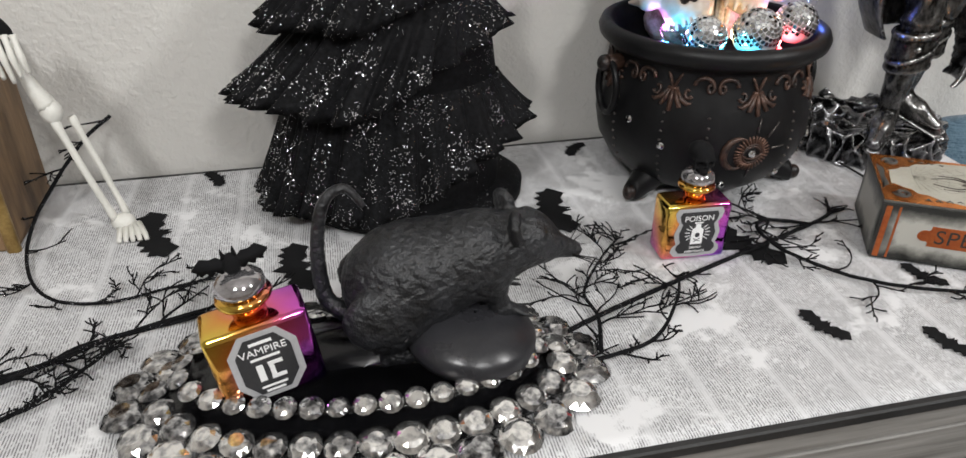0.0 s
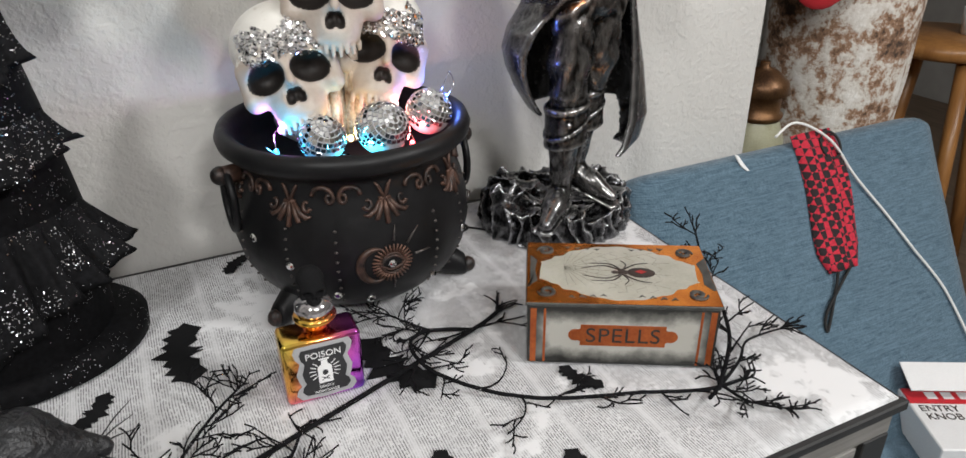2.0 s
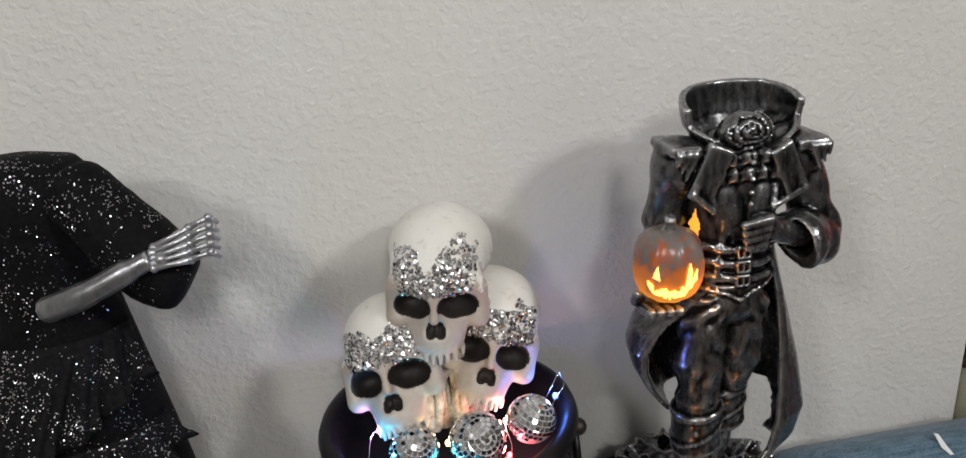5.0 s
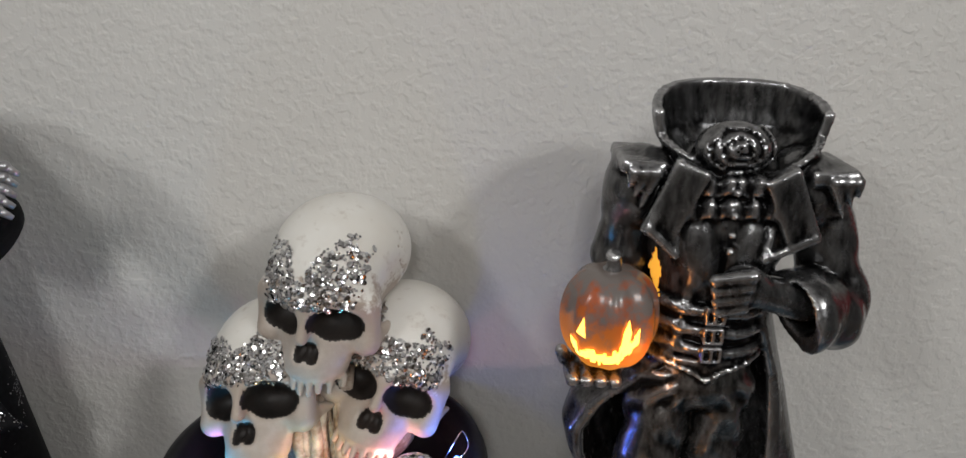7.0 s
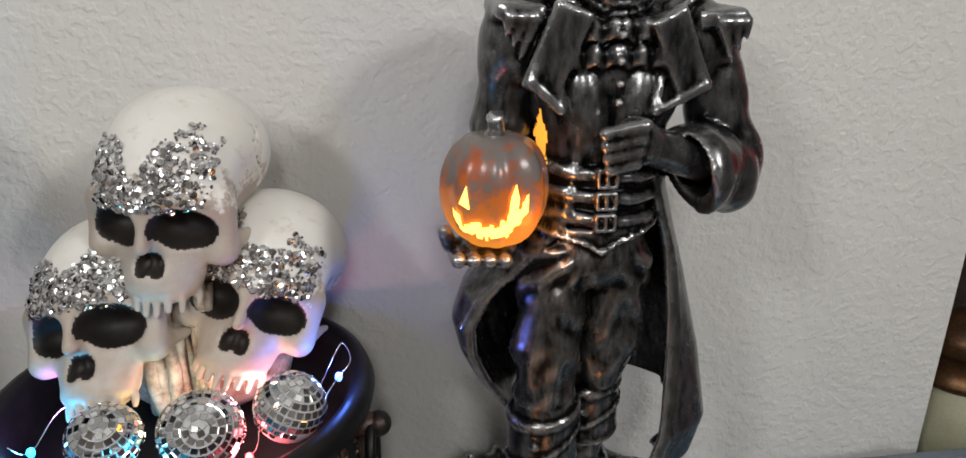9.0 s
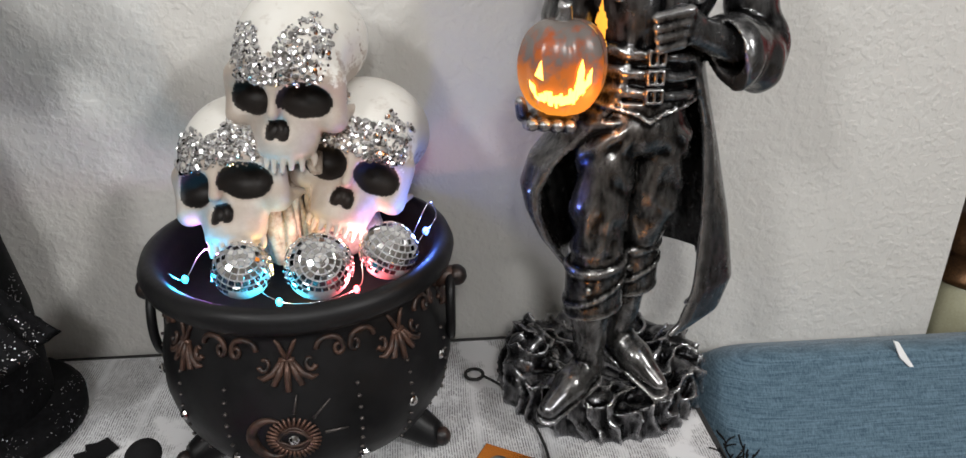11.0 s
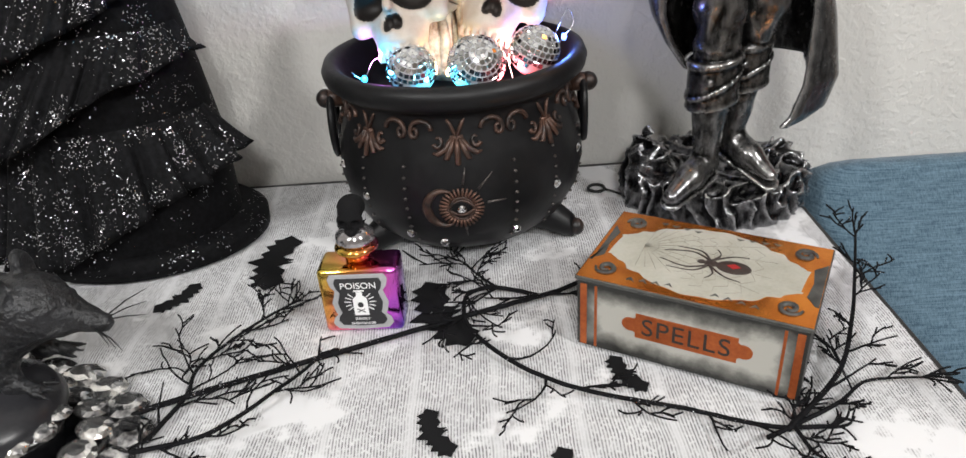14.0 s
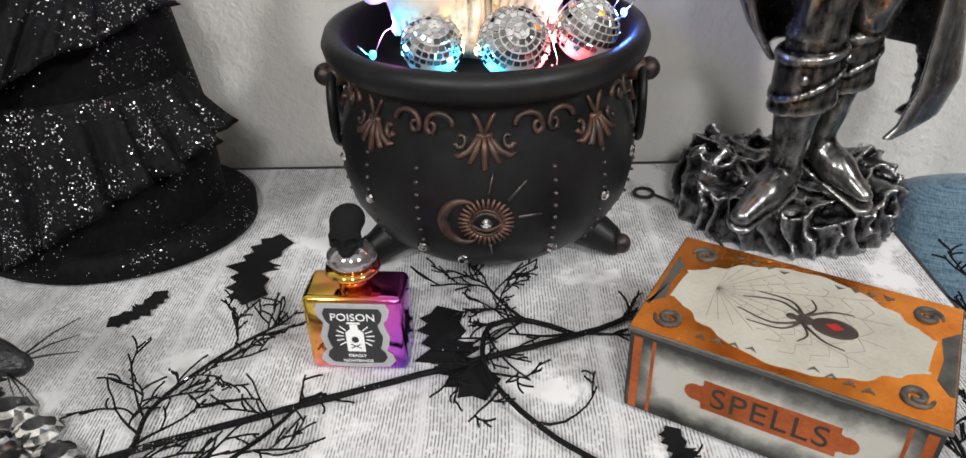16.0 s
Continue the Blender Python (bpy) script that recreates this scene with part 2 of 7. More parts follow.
def pumpkin_lit():
    """Thin orange resin, lit by a flame-coloured bulb inside, smoked with silver."""
    m, nt, p = tree("lit_pumpkin_resin")
    v = coords(nt)
    sep = node(nt, "SeparateXYZ")
    nt.links.new(v, sep.inputs[0])
    rise = math_of(nt, "MULTIPLY", math_of(nt, "SUBTRACT", sep.outputs[2], 1.074), 6.0)
    smoke = ramp(nt, math_of(nt, "ADD", noise_of(nt, v, 55, 4, 0.6), rise), [(0.42, (0, 0, 0)), (0.6, (1, 1, 1))])
    low = ramp(nt, math_of(nt, "ADD", math_of(nt, "MULTIPLY", math_of(nt, "SUBTRACT", sep.outputs[2], 1.038), 15.0), math_of(nt, "MULTIPLY", smoke, 0.3)), [(0.0, (1, 1, 1)), (0.38, (0.30, 0.30, 0.30)), (0.75, (0.02, 0.02, 0.02))])
    nt.links.new(mix_of(nt, smoke, (0.36, 0.075, 0.02), (0.15, 0.14, 0.135)), p.inputs["Base Color"])
    p.inputs["Emission Color"].default_value = (1.0, 0.33, 0.035, 1)
    nt.links.new(math_of(nt, "MULTIPLY", low, 1.1), p.inputs["Emission Strength"])
    p.inputs["Roughness"].default_value = 0.25
    return m


def plaid():
    m, nt, p = tree("red_black_check")
    tc = node(nt, "TexCoord").outputs["Object"]
    ch = node(nt, "TexChecker", Scale=105.0)
    nt.links.new(tc, ch.inputs[0])
    n = noise_of(nt, tc, 300, 3)
    red = ramp(nt, n, [(0.3, (0.40, 0.012, 0.03)), (0.7, (0.62, 0.03, 0.06))])
    nt.links.new(mix_of(nt, ch.outputs["Fac"], red, (0.02, 0.012, 0.014)), p.inputs["Base Color"])
    p.inputs["Roughness"].default_value = 0.9
    bump_of(nt, p, noise_of(nt, tc, 70, 4), 0.5, 0.003)
    return m


def bark():
    m, nt, p = tree("white_brown_bark")
    v = coords(nt)
    a = noise_of(nt, v, 11, 7, 0.72)
    b = noise_of(nt, v, 70, 5, 0.7)
    t = math_of(nt, "ADD", math_of(nt, "MULTIPLY", a, 0.65), math_of(nt, "MULTIPLY", b, 0.35))
    nt.links.new(ramp(nt, t, [(0.40, (0.05, 0.03, 0.02)), (0.47, (0.30, 0.17, 0.10)), (0.52, (0.62, 0.58, 0.52)), (0.62, (0.80, 0.78, 0.74))]), p.inputs["Base Color"])
    p.inputs["Roughness"].default_value = 0.8
    bump_of(nt, p, t, 0.8, 0.01)
    return m


WALL = wall_paint("wall_paint", (0.60, 0.585, 0.555), (0.66, 0.645, 0.615))
CEIL = plain("ceiling_paint", (0.74, 0.73, 0.71), (0.8, 0.79, 0.77), 0.8)
FLOOR = wood("floor_wood", (0.10, 0.065, 0.04), (0.22, 0.15, 0.10), (40, 3, 40), 0.45)
CLOTH = cloth_print()
BLACK_FELT = plain("black_felt", (0.006, 0.006, 0.0065), (0.013, 0.013, 0.014), 0.95, fine=900, bump=0.4, spec=0.15)
BLACK_EDGE = plain("black_edge", (0.012, 0.012, 0.012), (0.03, 0.03, 0.03), 0.6)
GREY_WOOD = wood("grey_wood", (0.13, 0.125, 0.115), (0.29, 0.28, 0.265), (4, 50, 90), 0.55)
CAULDRON = plain("black_cauldron", (0.004, 0.004, 0.0045), (0.010, 0.010, 0.011), 0.44, spec=0.27, big=20, fine=200, bump=0.15, dist=0.0008)
BRONZE = bronze_rub("bronze_rub", (0.006, 0.0045, 0.0045), (0.22, 0.115, 0.08), 0.54, 0.80)
STUD = plain("dark_stud", (0.05, 0.045, 0.045), (0.16, 0.14, 0.13), 0.4, metal=0.7)
BONE = bone_paint()
ROOT = plain("washed_root_resin", (0.16, 0.09, 0.05), (0.62, 0.54, 0.46), 0.5, big=70, fine=260, bump=0.4, dist=0.001)
SOCKET = plain("socket_black", (0.010, 0.008, 0.007), (0.03, 0.022, 0.018), 0.6)
RUST = plain("rust_wash", (0.45, 0.20, 0.08), (0.72, 0.55, 0.42), 0.5, big=60)
SEQUIN = plain("silver_sequin", (0.55, 0.55, 0.56), (0.92, 0.92, 0.93), 0.16, metal=1.0, big=300, bump=0)
SEQUIN_DARK = plain("dull_silver_flake", (0.16, 0.16, 0.17), (0.75, 0.75, 0.77), 0.25, metal=1.0, big=500, bump=0)
MIRROR = plain("mirror_tile", (0.86, 0.87, 0.88), (0.95, 0.95, 0.95), 0.04, metal=1.0, bump=0, spread=0.02)
GROUT = plain("ball_grout", (0.35, 0.35, 0.36), (0.55, 0.55, 0.56), 0.5)
SILVER = antique("antique_silver", (0.013, 0.0125, 0.012), (0.66, 0.65, 0.64), 0.488, 0.60, 0.24)
ROCK = antique("antique_rock", (0.008, 0.008, 0.009), (0.60, 0.60, 0.62), 0.480, 0.62, 0.24)
DARKCOAT = antique("antique_dark", (0.010, 0.010, 0.0105), (0.62, 0.62, 0.63), 0.484, 0.60, 0.24)
PUMPKIN = pumpkin_lit()
FLAME = glow("flame", (1.0, 0.50, 0.07), 6.5)
# Amber light falling on the coat, put in as emission.
LIT_LINING = glow("lit_lining_glow", (1.0, 0.45, 0.05), 1.1)
DRESS = glitter("black_glitter", (0.0030, 0.0030, 0.0034), 0.15, 760, (0.92, 0.92, 0.95))
DRESS_PLAIN = glitter("black_velvet", (0.0018, 0.0018, 0.0021), 0.012, 720, (0.8, 0.8, 0.85))
TWIG = glitter("black_twig", (0.003, 0.003, 0.0035), 0.05, 900, (0.6, 0.6, 0.65))
BONE_SILVER = antique("silver_bone", (0.02, 0.02, 0.022), (0.5, 0.5, 0.52), 0.485, 0.62)
BONE_WHITE = plain("white_plastic_bone", (0.66, 0.65, 0.60), (0.78, 0.77, 0.72), 0.45)
RAT = plain("black_rat_rubber", (0.003, 0.003, 0.0035), (0.020, 0.021, 0.024), 0.42, big=45, fine=230, bump=0.9, dist=0.0025, spec=0.5)
RAINBOW = rainbow()
LABEL_BLACK = plain("label_black", (0.012, 0.012, 0.014), (0.03, 0.03, 0.032), 0.5, bump=0)
LABEL_GREY = plain("label_grey", (0.30, 0.30, 0.31), (0.42, 0.42, 0.43), 0.5, bump=0)
LABEL_WHITE = plain("label_white", (0.78, 0.78, 0.78), (0.86, 0.86, 0.86), 0.5, bump=0)
TRAY = plain("black_gloss", (0.004, 0.004, 0.005), (0.009, 0.009, 0.010), 0.22, coat=0.2)
DISH = plain("black_satin", (0.014, 0.014, 0.016), (0.03, 0.03, 0.034), 0.3)
PAPER = plain("aged_board", (0.36, 0.35, 0.29), (0.47, 0.46, 0.40), 0.6, big=30, bump=0)
BOARD_DARK = plain("burnt_board", (0.03, 0.03, 0.028), (0.09, 0.09, 0.082), 0.5, big=60, bump=0)
FOIL = plain("copper_foil", (0.60, 0.17, 0.022), (0.86, 0.30, 0.045), 0.22, metal=0.9, big=50, bump=0.1, dist=0.0003)
FOIL_RED = plain("red_copper_foil", (0.34, 0.075, 0.02), (0.54, 0.145, 0.04), 0.35, metal=0.6, big=50, bump=0.1)
INK = plain("dark_ink", (0.02, 0.015, 0.012), (0.05, 0.035, 0.03), 0.5, bump=0)
INK_SOFT = plain("soft_ink", (0.20, 0.19, 0.165), (0.26, 0.25, 0.21), 0.6, bump=0)
RED_INK = plain("red_ink", (0.30, 0.01, 0.01), (0.42, 0.02, 0.02), 0.4, bump=0)
SOFA = linen("blue_linen", (0.040, 0.082, 0.120), (0.125, 0.20, 0.26))
PLAID = plaid()
BLACK_CORD = plain("black_cord", (0.01, 0.01, 0.01), (0.02, 0.02, 0.02), 0.8)
WHITE_CORD = plain("white_cord", (0.7, 0.7, 0.68), (0.8, 0.8, 0.78), 0.5)
BARK = bark()
RED_FELT = plain("red_felt", (0.45, 0.012, 0.02), (0.62, 0.02, 0.03), 0.9, fine=500, bump=0.4)
JAR = plain("sage_glaze", (0.30, 0.29, 0.19), (0.42, 0.41, 0.29), 0.3)
BRASS = plain("dark_brass", (0.06, 0.03, 0.015), (0.22, 0.11, 0.045), 0.4, metal=0.7)
STOOL = wood("honey_wood", (0.30, 0.13, 0.04), (0.46, 0.22, 0.07), (30, 30, 4), 0.35)
CARD_WHITE = plain("card_white", (0.72, 0.72, 0.72), (0.8, 0.8, 0.8), 0.5, bump=0)
CARD_RED = plain("card_red", (0.5, 0.02, 0.03), (0.6, 0.03, 0.04), 0.45, bump=0)
RUSTIC = wood("rustic_board", (0.05, 0.028, 0.015), (0.26, 0.16, 0.08), (20, 30, 6), 0.6)
GOLD = plain("dull_gold", (0.22, 0.13, 0.04), (0.5, 0.34, 0.12), 0.4, metal=0.7, big=60)
LEAF = plain("succulent_green", (0.06, 0.10, 0.03), (0.22, 0.28, 0.09), 0.5, big=60)
# Darker than WALL: the dimness of the room behind is put into the colour.
SHADED_WALL = plain("shade_painted_wall", (0.30, 0.29, 0.27), (0.36, 0.35, 0.33), 0.8)
GEM = plain("clear_gem", (0.6, 0.6, 0.62), (0.95, 0.95, 0.95), 0.05, metal=1.0, big=400, bump=0, coat=1.0)
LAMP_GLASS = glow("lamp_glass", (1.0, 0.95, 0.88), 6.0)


def crystal_glass():
    """Foil-backed clear crystal with a glossy skin; facet reflections are painted in by noise."""
    m, nt, p = tree("foil_crystal")
    geo = node(nt, "NewGeometry")
    oi = node(nt, "ObjectInfo")
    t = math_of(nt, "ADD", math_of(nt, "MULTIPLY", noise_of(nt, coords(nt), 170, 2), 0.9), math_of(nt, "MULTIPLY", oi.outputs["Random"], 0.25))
    # Dark and bright stops imitate the reflections of the cut facets.
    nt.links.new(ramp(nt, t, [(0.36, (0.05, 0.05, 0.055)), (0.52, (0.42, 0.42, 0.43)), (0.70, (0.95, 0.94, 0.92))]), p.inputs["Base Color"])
    p.inputs["Metallic"].default_value = 0.92
    p.inputs["Roughness"].default_value = 0.08
    p.inputs["Coat Weight"].default_value = 1.0
    return m


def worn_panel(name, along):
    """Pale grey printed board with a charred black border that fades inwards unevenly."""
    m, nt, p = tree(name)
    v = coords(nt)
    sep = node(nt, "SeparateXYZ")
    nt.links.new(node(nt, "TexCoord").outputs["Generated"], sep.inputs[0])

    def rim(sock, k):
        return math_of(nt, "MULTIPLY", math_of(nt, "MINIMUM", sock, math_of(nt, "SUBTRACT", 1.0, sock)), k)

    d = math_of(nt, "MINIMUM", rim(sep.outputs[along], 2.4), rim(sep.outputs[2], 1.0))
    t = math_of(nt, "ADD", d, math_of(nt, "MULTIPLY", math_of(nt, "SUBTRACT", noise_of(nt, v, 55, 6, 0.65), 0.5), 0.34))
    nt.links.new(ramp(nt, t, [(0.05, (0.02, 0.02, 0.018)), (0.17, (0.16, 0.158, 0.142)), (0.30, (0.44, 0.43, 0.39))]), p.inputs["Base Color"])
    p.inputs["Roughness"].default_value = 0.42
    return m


CRYSTAL = crystal_glass()
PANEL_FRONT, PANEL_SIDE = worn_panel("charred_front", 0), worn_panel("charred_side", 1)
STOPPER = plain("smoky_stopper", (0.30, 0.29, 0.30), (0.6, 0.58, 0.6), 0.08, metal=0.85, bump=0, spread=0.03)


# ---- mesh tools ----
def put(name, bm, mats, parent=None, label="", m=None, smooth=True):
    """Links a bmesh as one mesh object, under a thing or a part if one is given."""
    me = bpy.data.meshes.new(name)
    bm.to_mesh(me)
    bm.free()
    for mt in mats if isinstance(mats, (list, tuple)) else [mats]:
        me.materials.append(mt)
    if smooth:
        me.shade_smooth()
    ob = new(name, me)
    if m is not None:
        ob.matrix_world = m
    if parent is not None:
        ob.parent = parent
    if label:
        tagged(ob, label)
    return ob


def part(name, bm, material, parent, label="", m=None, smooth=True):
    return put(name, bm, material, parent, label, m, smooth)


def thing(name, m=None):
    ob = new(name)
    ob.empty_display_size = 0.02
    if m is not None:
        ob.matrix_world = m
    return ob


def add_box(bm, c, s, rot=0.0, bevel=0.0, seg=1, mat=0, m=None):
    t = (m or Matrix()) @ Matrix.Translation(c) @ Matrix.Rotation(rot, 4, "Z") @ Matrix.Diagonal((*s, 1))
    g = bmesh.ops.create_cube(bm, size=1.0, matrix=t)
    fs = {f for v in g["verts"] for f in v.link_faces}
    for f in fs:
        f.material_index = mat
    if bevel:
        r = bmesh.ops.bevel(bm, geom=list({e for f in fs for e in f.edges}), offset=bevel, segments=seg, profile=0.5, affect="EDGES")
        for f in r["faces"]:
            f.material_index = mat
    return bm


def add_ball(bm, c, r, u=16, v=10, m=None, mat=0):
    r = r if hasattr(r, "__len__") else (r,) * 3
    t = Matrix.Translation(c) @ (m or Matrix()) @ Matrix.Diagonal((*r, 1))
    g = bmesh.ops.create_uvsphere(bm, u_segments=u, v_segments=v, radius=1.0, matrix=t)
    for f in {f for q in g["verts"] for f in q.link_faces}:
        f.material_index = mat
    return bm


def add_tube(bm, pts, rad, seg=6, closed=False, mat=0, cap=True):
    """A round tube along points; rad is one radius or one for each point."""
    pts = [Vector(p) for p in pts]
    n = len(pts)
    rad = rad if hasattr(rad, "__len__") else [rad] * n
    rings, side = [], None
    for i, p in enumerate(pts):
        a = pts[(i - 1) % n] if closed or i else p
        b = pts[(i + 1) % n] if closed or i < n - 1 else p
        d = (b - a).normalized() if (b - a).length > 1e-9 else Vector((0, 0, 1))
        if side is None:
            side = d.orthogonal().normalized()
        side = (side - d * side.dot(d)).normalized()
        up = d.cross(side)
        rings.append([bm.verts.new(p + rad[i] * (math.cos(k * math.tau / seg) * side + math.sin(k * math.tau / seg) * up)) for k in range(seg)])
    for i in range(n if closed else n - 1):
        a, b = rings[i], rings[(i + 1) % n]
        for k in range(seg):
            bm.faces.new((a[k], a[(k + 1) % seg], b[(k + 1) % seg], b[k])).material_index = mat
    if cap and not closed:
        bm.faces.new(rings[0][::-1]).material_index = mat
        bm.faces.new(rings[-1]).material_index = mat
    return bm


def curve_points(keys, n=6):
    """A smooth line through key points."""
    k = [Vector(p) for p in keys]
    out = []
    for i in range(len(k) - 1):
        a, b, c, d = k[max(i - 1, 0)], k[i], k[i + 1], k[min(i + 2, len(k) - 1)]
        for j in range(n):
            t = j / n
            out.append(0.5 * (2 * b + (c - a) * t + (2 * a - 5 * b + 4 * c - d) * t * t + (3 * b - a - 3 * c + d) * t ** 3))
    return out + [k[-1]]


def add_lathe(bm, profile, seg=48, c=(0, 0, 0), mat=0, wave=None, cap=False, squash=1.0):
    rings = []
    for i, (r, z) in enumerate(profile):
        ring = []
        for k in range(seg):
            a = k * math.tau / seg
            q = r * (wave(a, i) if wave else 1.0)
            ring.append(bm.verts.new((c[0] + q * math.cos(a), c[1] + q * math.sin(a) * squash, c[2] + z)))
        rings.append(ring)
    for a, b in zip(rings, rings[1:]):
        for k in range(seg):
            bm.faces.new((a[k], a[(k + 1) % seg], b[(k + 1) % seg], b[k])).material_index = mat
    if cap:
        bm.faces.new(rings[0][::-1]).material_index = mat
        bm.faces.new(rings[-1]).material_index = mat
    return bm


def add_plate(bm, outline, z0, z1, mat=0, m=None):
    """A flat plate with the given outline, as thick as z1 - z0."""
    m = m or Matrix()
    lo = [bm.verts.new(m @ Vector((x, y, z0))) for x, y in outline]
    hi = [bm.verts.new(m @ Vector((x, y, z1))) for x, y in outline]
    n = len(outline)
    fs = [bm.faces.new(hi), bm.faces.new(lo[::-1])]
    for i in range(n):
        fs.append(bm.faces.new((lo[i], lo[(i + 1) % n], hi[(i + 1) % n], hi[i])))
    for f in fs:
        f.material_index = mat
    return bm


def words(name, text, size, material, parent, m, depth=0.0002, spacing=1.0):
    """Raised lettering in the built-in font, as a mesh, centred at m."""
    cu = bpy.data.curves.new(name, "FONT")
    cu.body, cu.size, cu.extrude, cu.align_x, cu.align_y, cu.space_character = text, size, depth, "CENTER", "CENTER", spacing
    tmp = new(name, cu)
    me = bpy.data.meshes.new_from_object(tmp.evaluated_get(bpy.context.evaluated_depsgraph_get()))
    bpy.data.objects.remove(tmp)
    me.materials.clear()
    me.materials.append(material)
    ob = new(name, me)
    ob.matrix_world = m
    ob.parent = parent
    return ob


# Shapes from distance fields: each takes points P of shape (..., 3).
def rot_of(rx=0, ry=0, rz=0):
    return np.array(Euler([radians(a) for a in (rx, ry, rz)]).to_matrix(), dtype=np.float32)


def d_ell(P, c, r, R=None):
    q = P - np.float32(c)
    if R is not None:
        q = q @ R
    r = np.float32(r)
    k0 = np.linalg.norm(q / r, axis=-1)
    k1 = np.linalg.norm(q / (r * r), axis=-1)
    return k0 * (k0 - 1.0) / np.maximum(k1, 1e-6)


def d_cap(P, a, b, ra, rb=None):
    rb = ra if rb is None else rb
    a, b = np.float32(a), np.float32(b)
    ab = b - a
    t = np.clip(((P - a) @ ab) / max(float(ab @ ab), 1e-9), 0, 1)
    return np.linalg.norm(P - a - t[..., None] * ab, axis=-1) - (ra + (rb - ra) * t)


def d_box(P, c, h, R=None, r=0.0):
    q = P - np.float32(c)
    if R is not None:
        q = q @ R
    q = np.abs(q) - (np.float32(h) - r)
    return np.linalg.norm(np.maximum(q, 0), axis=-1) + np.minimum(q.max(-1), 0) - r


def s_min(a, b, k=0.008):
    h = np.maximum(k - np.abs(a - b), 0) / k
    return np.minimum(a, b) - h * h * k * 0.25


def s_max(a, b, k=0.004):
    return -s_min(-a, -b, k)


def skin(field, lo, hi, h):
    """The surface where a distance field is zero, as vertices and quads (surface nets)."""
    ax = [np.arange(lo[i], hi[i] + h, h, dtype=np.float32) for i in range(3)]
    P = np.stack(np.meshgrid(*ax, indexing="ij"), -1)
    D = field(P).astype(np.float32)
    ins = D < 0
    n = [s - 1 for s in D.shape]
    def cut(A, o):
        return A[o[0]:o[0] + n[0], o[1]:o[1] + n[1], o[2]:o[2] + n[2]]
    corners = [(i, j, k) for i in (0, 1) for j in (0, 1) for k in (0, 1)]
    count = sum(cut(ins, o).astype(np.int8) for o in corners)
    act = (count > 0) & (count < 8)
    cells = np.argwhere(act)
    acc, num = np.zeros((len(cells), 3)), np.zeros(len(cells))
    for o in corners:
        for axis in range(3):
            if o[axis]:
                continue
            o2 = tuple(v + (1 if i == axis else 0) for i, v in enumerate(o))
            a, b = cut(D, o)[act], cut(D, o2)[act]
            x = (a < 0) != (b < 0)
            t = np.where(x, a / np.where(x, a - b, 1), 0)
            q = np.array(o, dtype=float) + np.zeros((len(a), 3))
            q[:, axis] += t
            acc += np.where(x[:, None], q, 0)
            num += x
    V = (cells + acc / num[:, None]) * h + np.array(lo)
    idx = -np.ones(act.shape, dtype=np.int64)
    idx[act] = np.arange(len(cells))
    quads = []
    for axis in range(3):
        u, w = (axis + 1) % 3, (axis + 2) % 3
        a = np.moveaxis(ins, (axis, u, w), (0, 1, 2))
        I = np.moveaxis(idx, (axis, u, w), (0, 1, 2))
        s0, s1 = a[:-1, 1:-1, 1:-1], a[1:, 1:-1, 1:-1]
        for flip, sel in ((False, s0 & ~s1), (True, ~s0 & s1)):
            i, j, k = np.nonzero(sel)
            q = np.stack([I[i, j, k], I[i, j + 1, k], I[i, j + 1, k + 1], I[i, j, k + 1]], -1)
            quads.append(q[:, ::-1] if flip else q)
    return V, np.concatenate(quads)


def skin_mesh(name, field, lo, hi, h, pick=None):
    V, F = skin(field, lo, hi, h)
    me = bpy.data.meshes.new(name)
    me.from_pydata(V.tolist(), [], F.tolist())
    if pick is not None:
        C = V[F].mean(1)
        me.polygons.foreach_set("material_index", pick(C).astype(np.int32))
    me.shade_smooth()
    return me


def put_mesh(name, me, mats, parent=None, m=None):
    for mt in mats:
        me.materials.append(mt)
    ob = new(name, me)
    if m is not None:
        ob.matrix_world = m
    if parent is not None:
        ob.parent = parent
    return ob


# ---- structure ----
def slab(name, lo, hi, material, label, category):
    bm = bmesh.new()
    add_box(bm, [(a + b) / 2 for a, b in zip(lo, hi)], [b - a for a, b in zip(lo, hi)])
    return tagged(put(name, bm, material, smooth=False), label, category, kind="structure")


# Ceiling, south and west walls are out of view, added to close the room.
slab("floor", (-1.7, -2.3, -0.1), (4.3, 3.4, 0.0), FLOOR, "dark brown wooden floor of the room", "floor")
slab("ceiling", (-1.7, -2.3, 2.45), (4.3, 3.4, 2.55), CEIL, "plain white painted ceiling", "ceiling")
slab("wall_north", (-1.6, 0.812, 0.0), (1.392, 0.93, 2.45), WALL, "warm white wall with a rough knockdown plaster texture", "wall")
slab("wall_south", (-1.6, -2.3, 0.0), (4.2, -2.2, 2.45), WALL, "plain light painted wall", "wall")
slab("wall_west", (-1.7, -2.3, 0.0), (-1.6, 3.3, 2.45), WALL, "plain light painted wall", "wall")
slab("wall_east", (4.2, -2.3, 0.0), (4.3, 3.3, 2.45), SHADED_WALL, "plain wall, coloured dark to look dim", "wall")
slab("wall_back", (-1.6, 3.3, 0.0), (4.2, 3.4, 2.45), SHADED_WALL, "plain wall of the room behind, coloured dark to look dim", "wall")

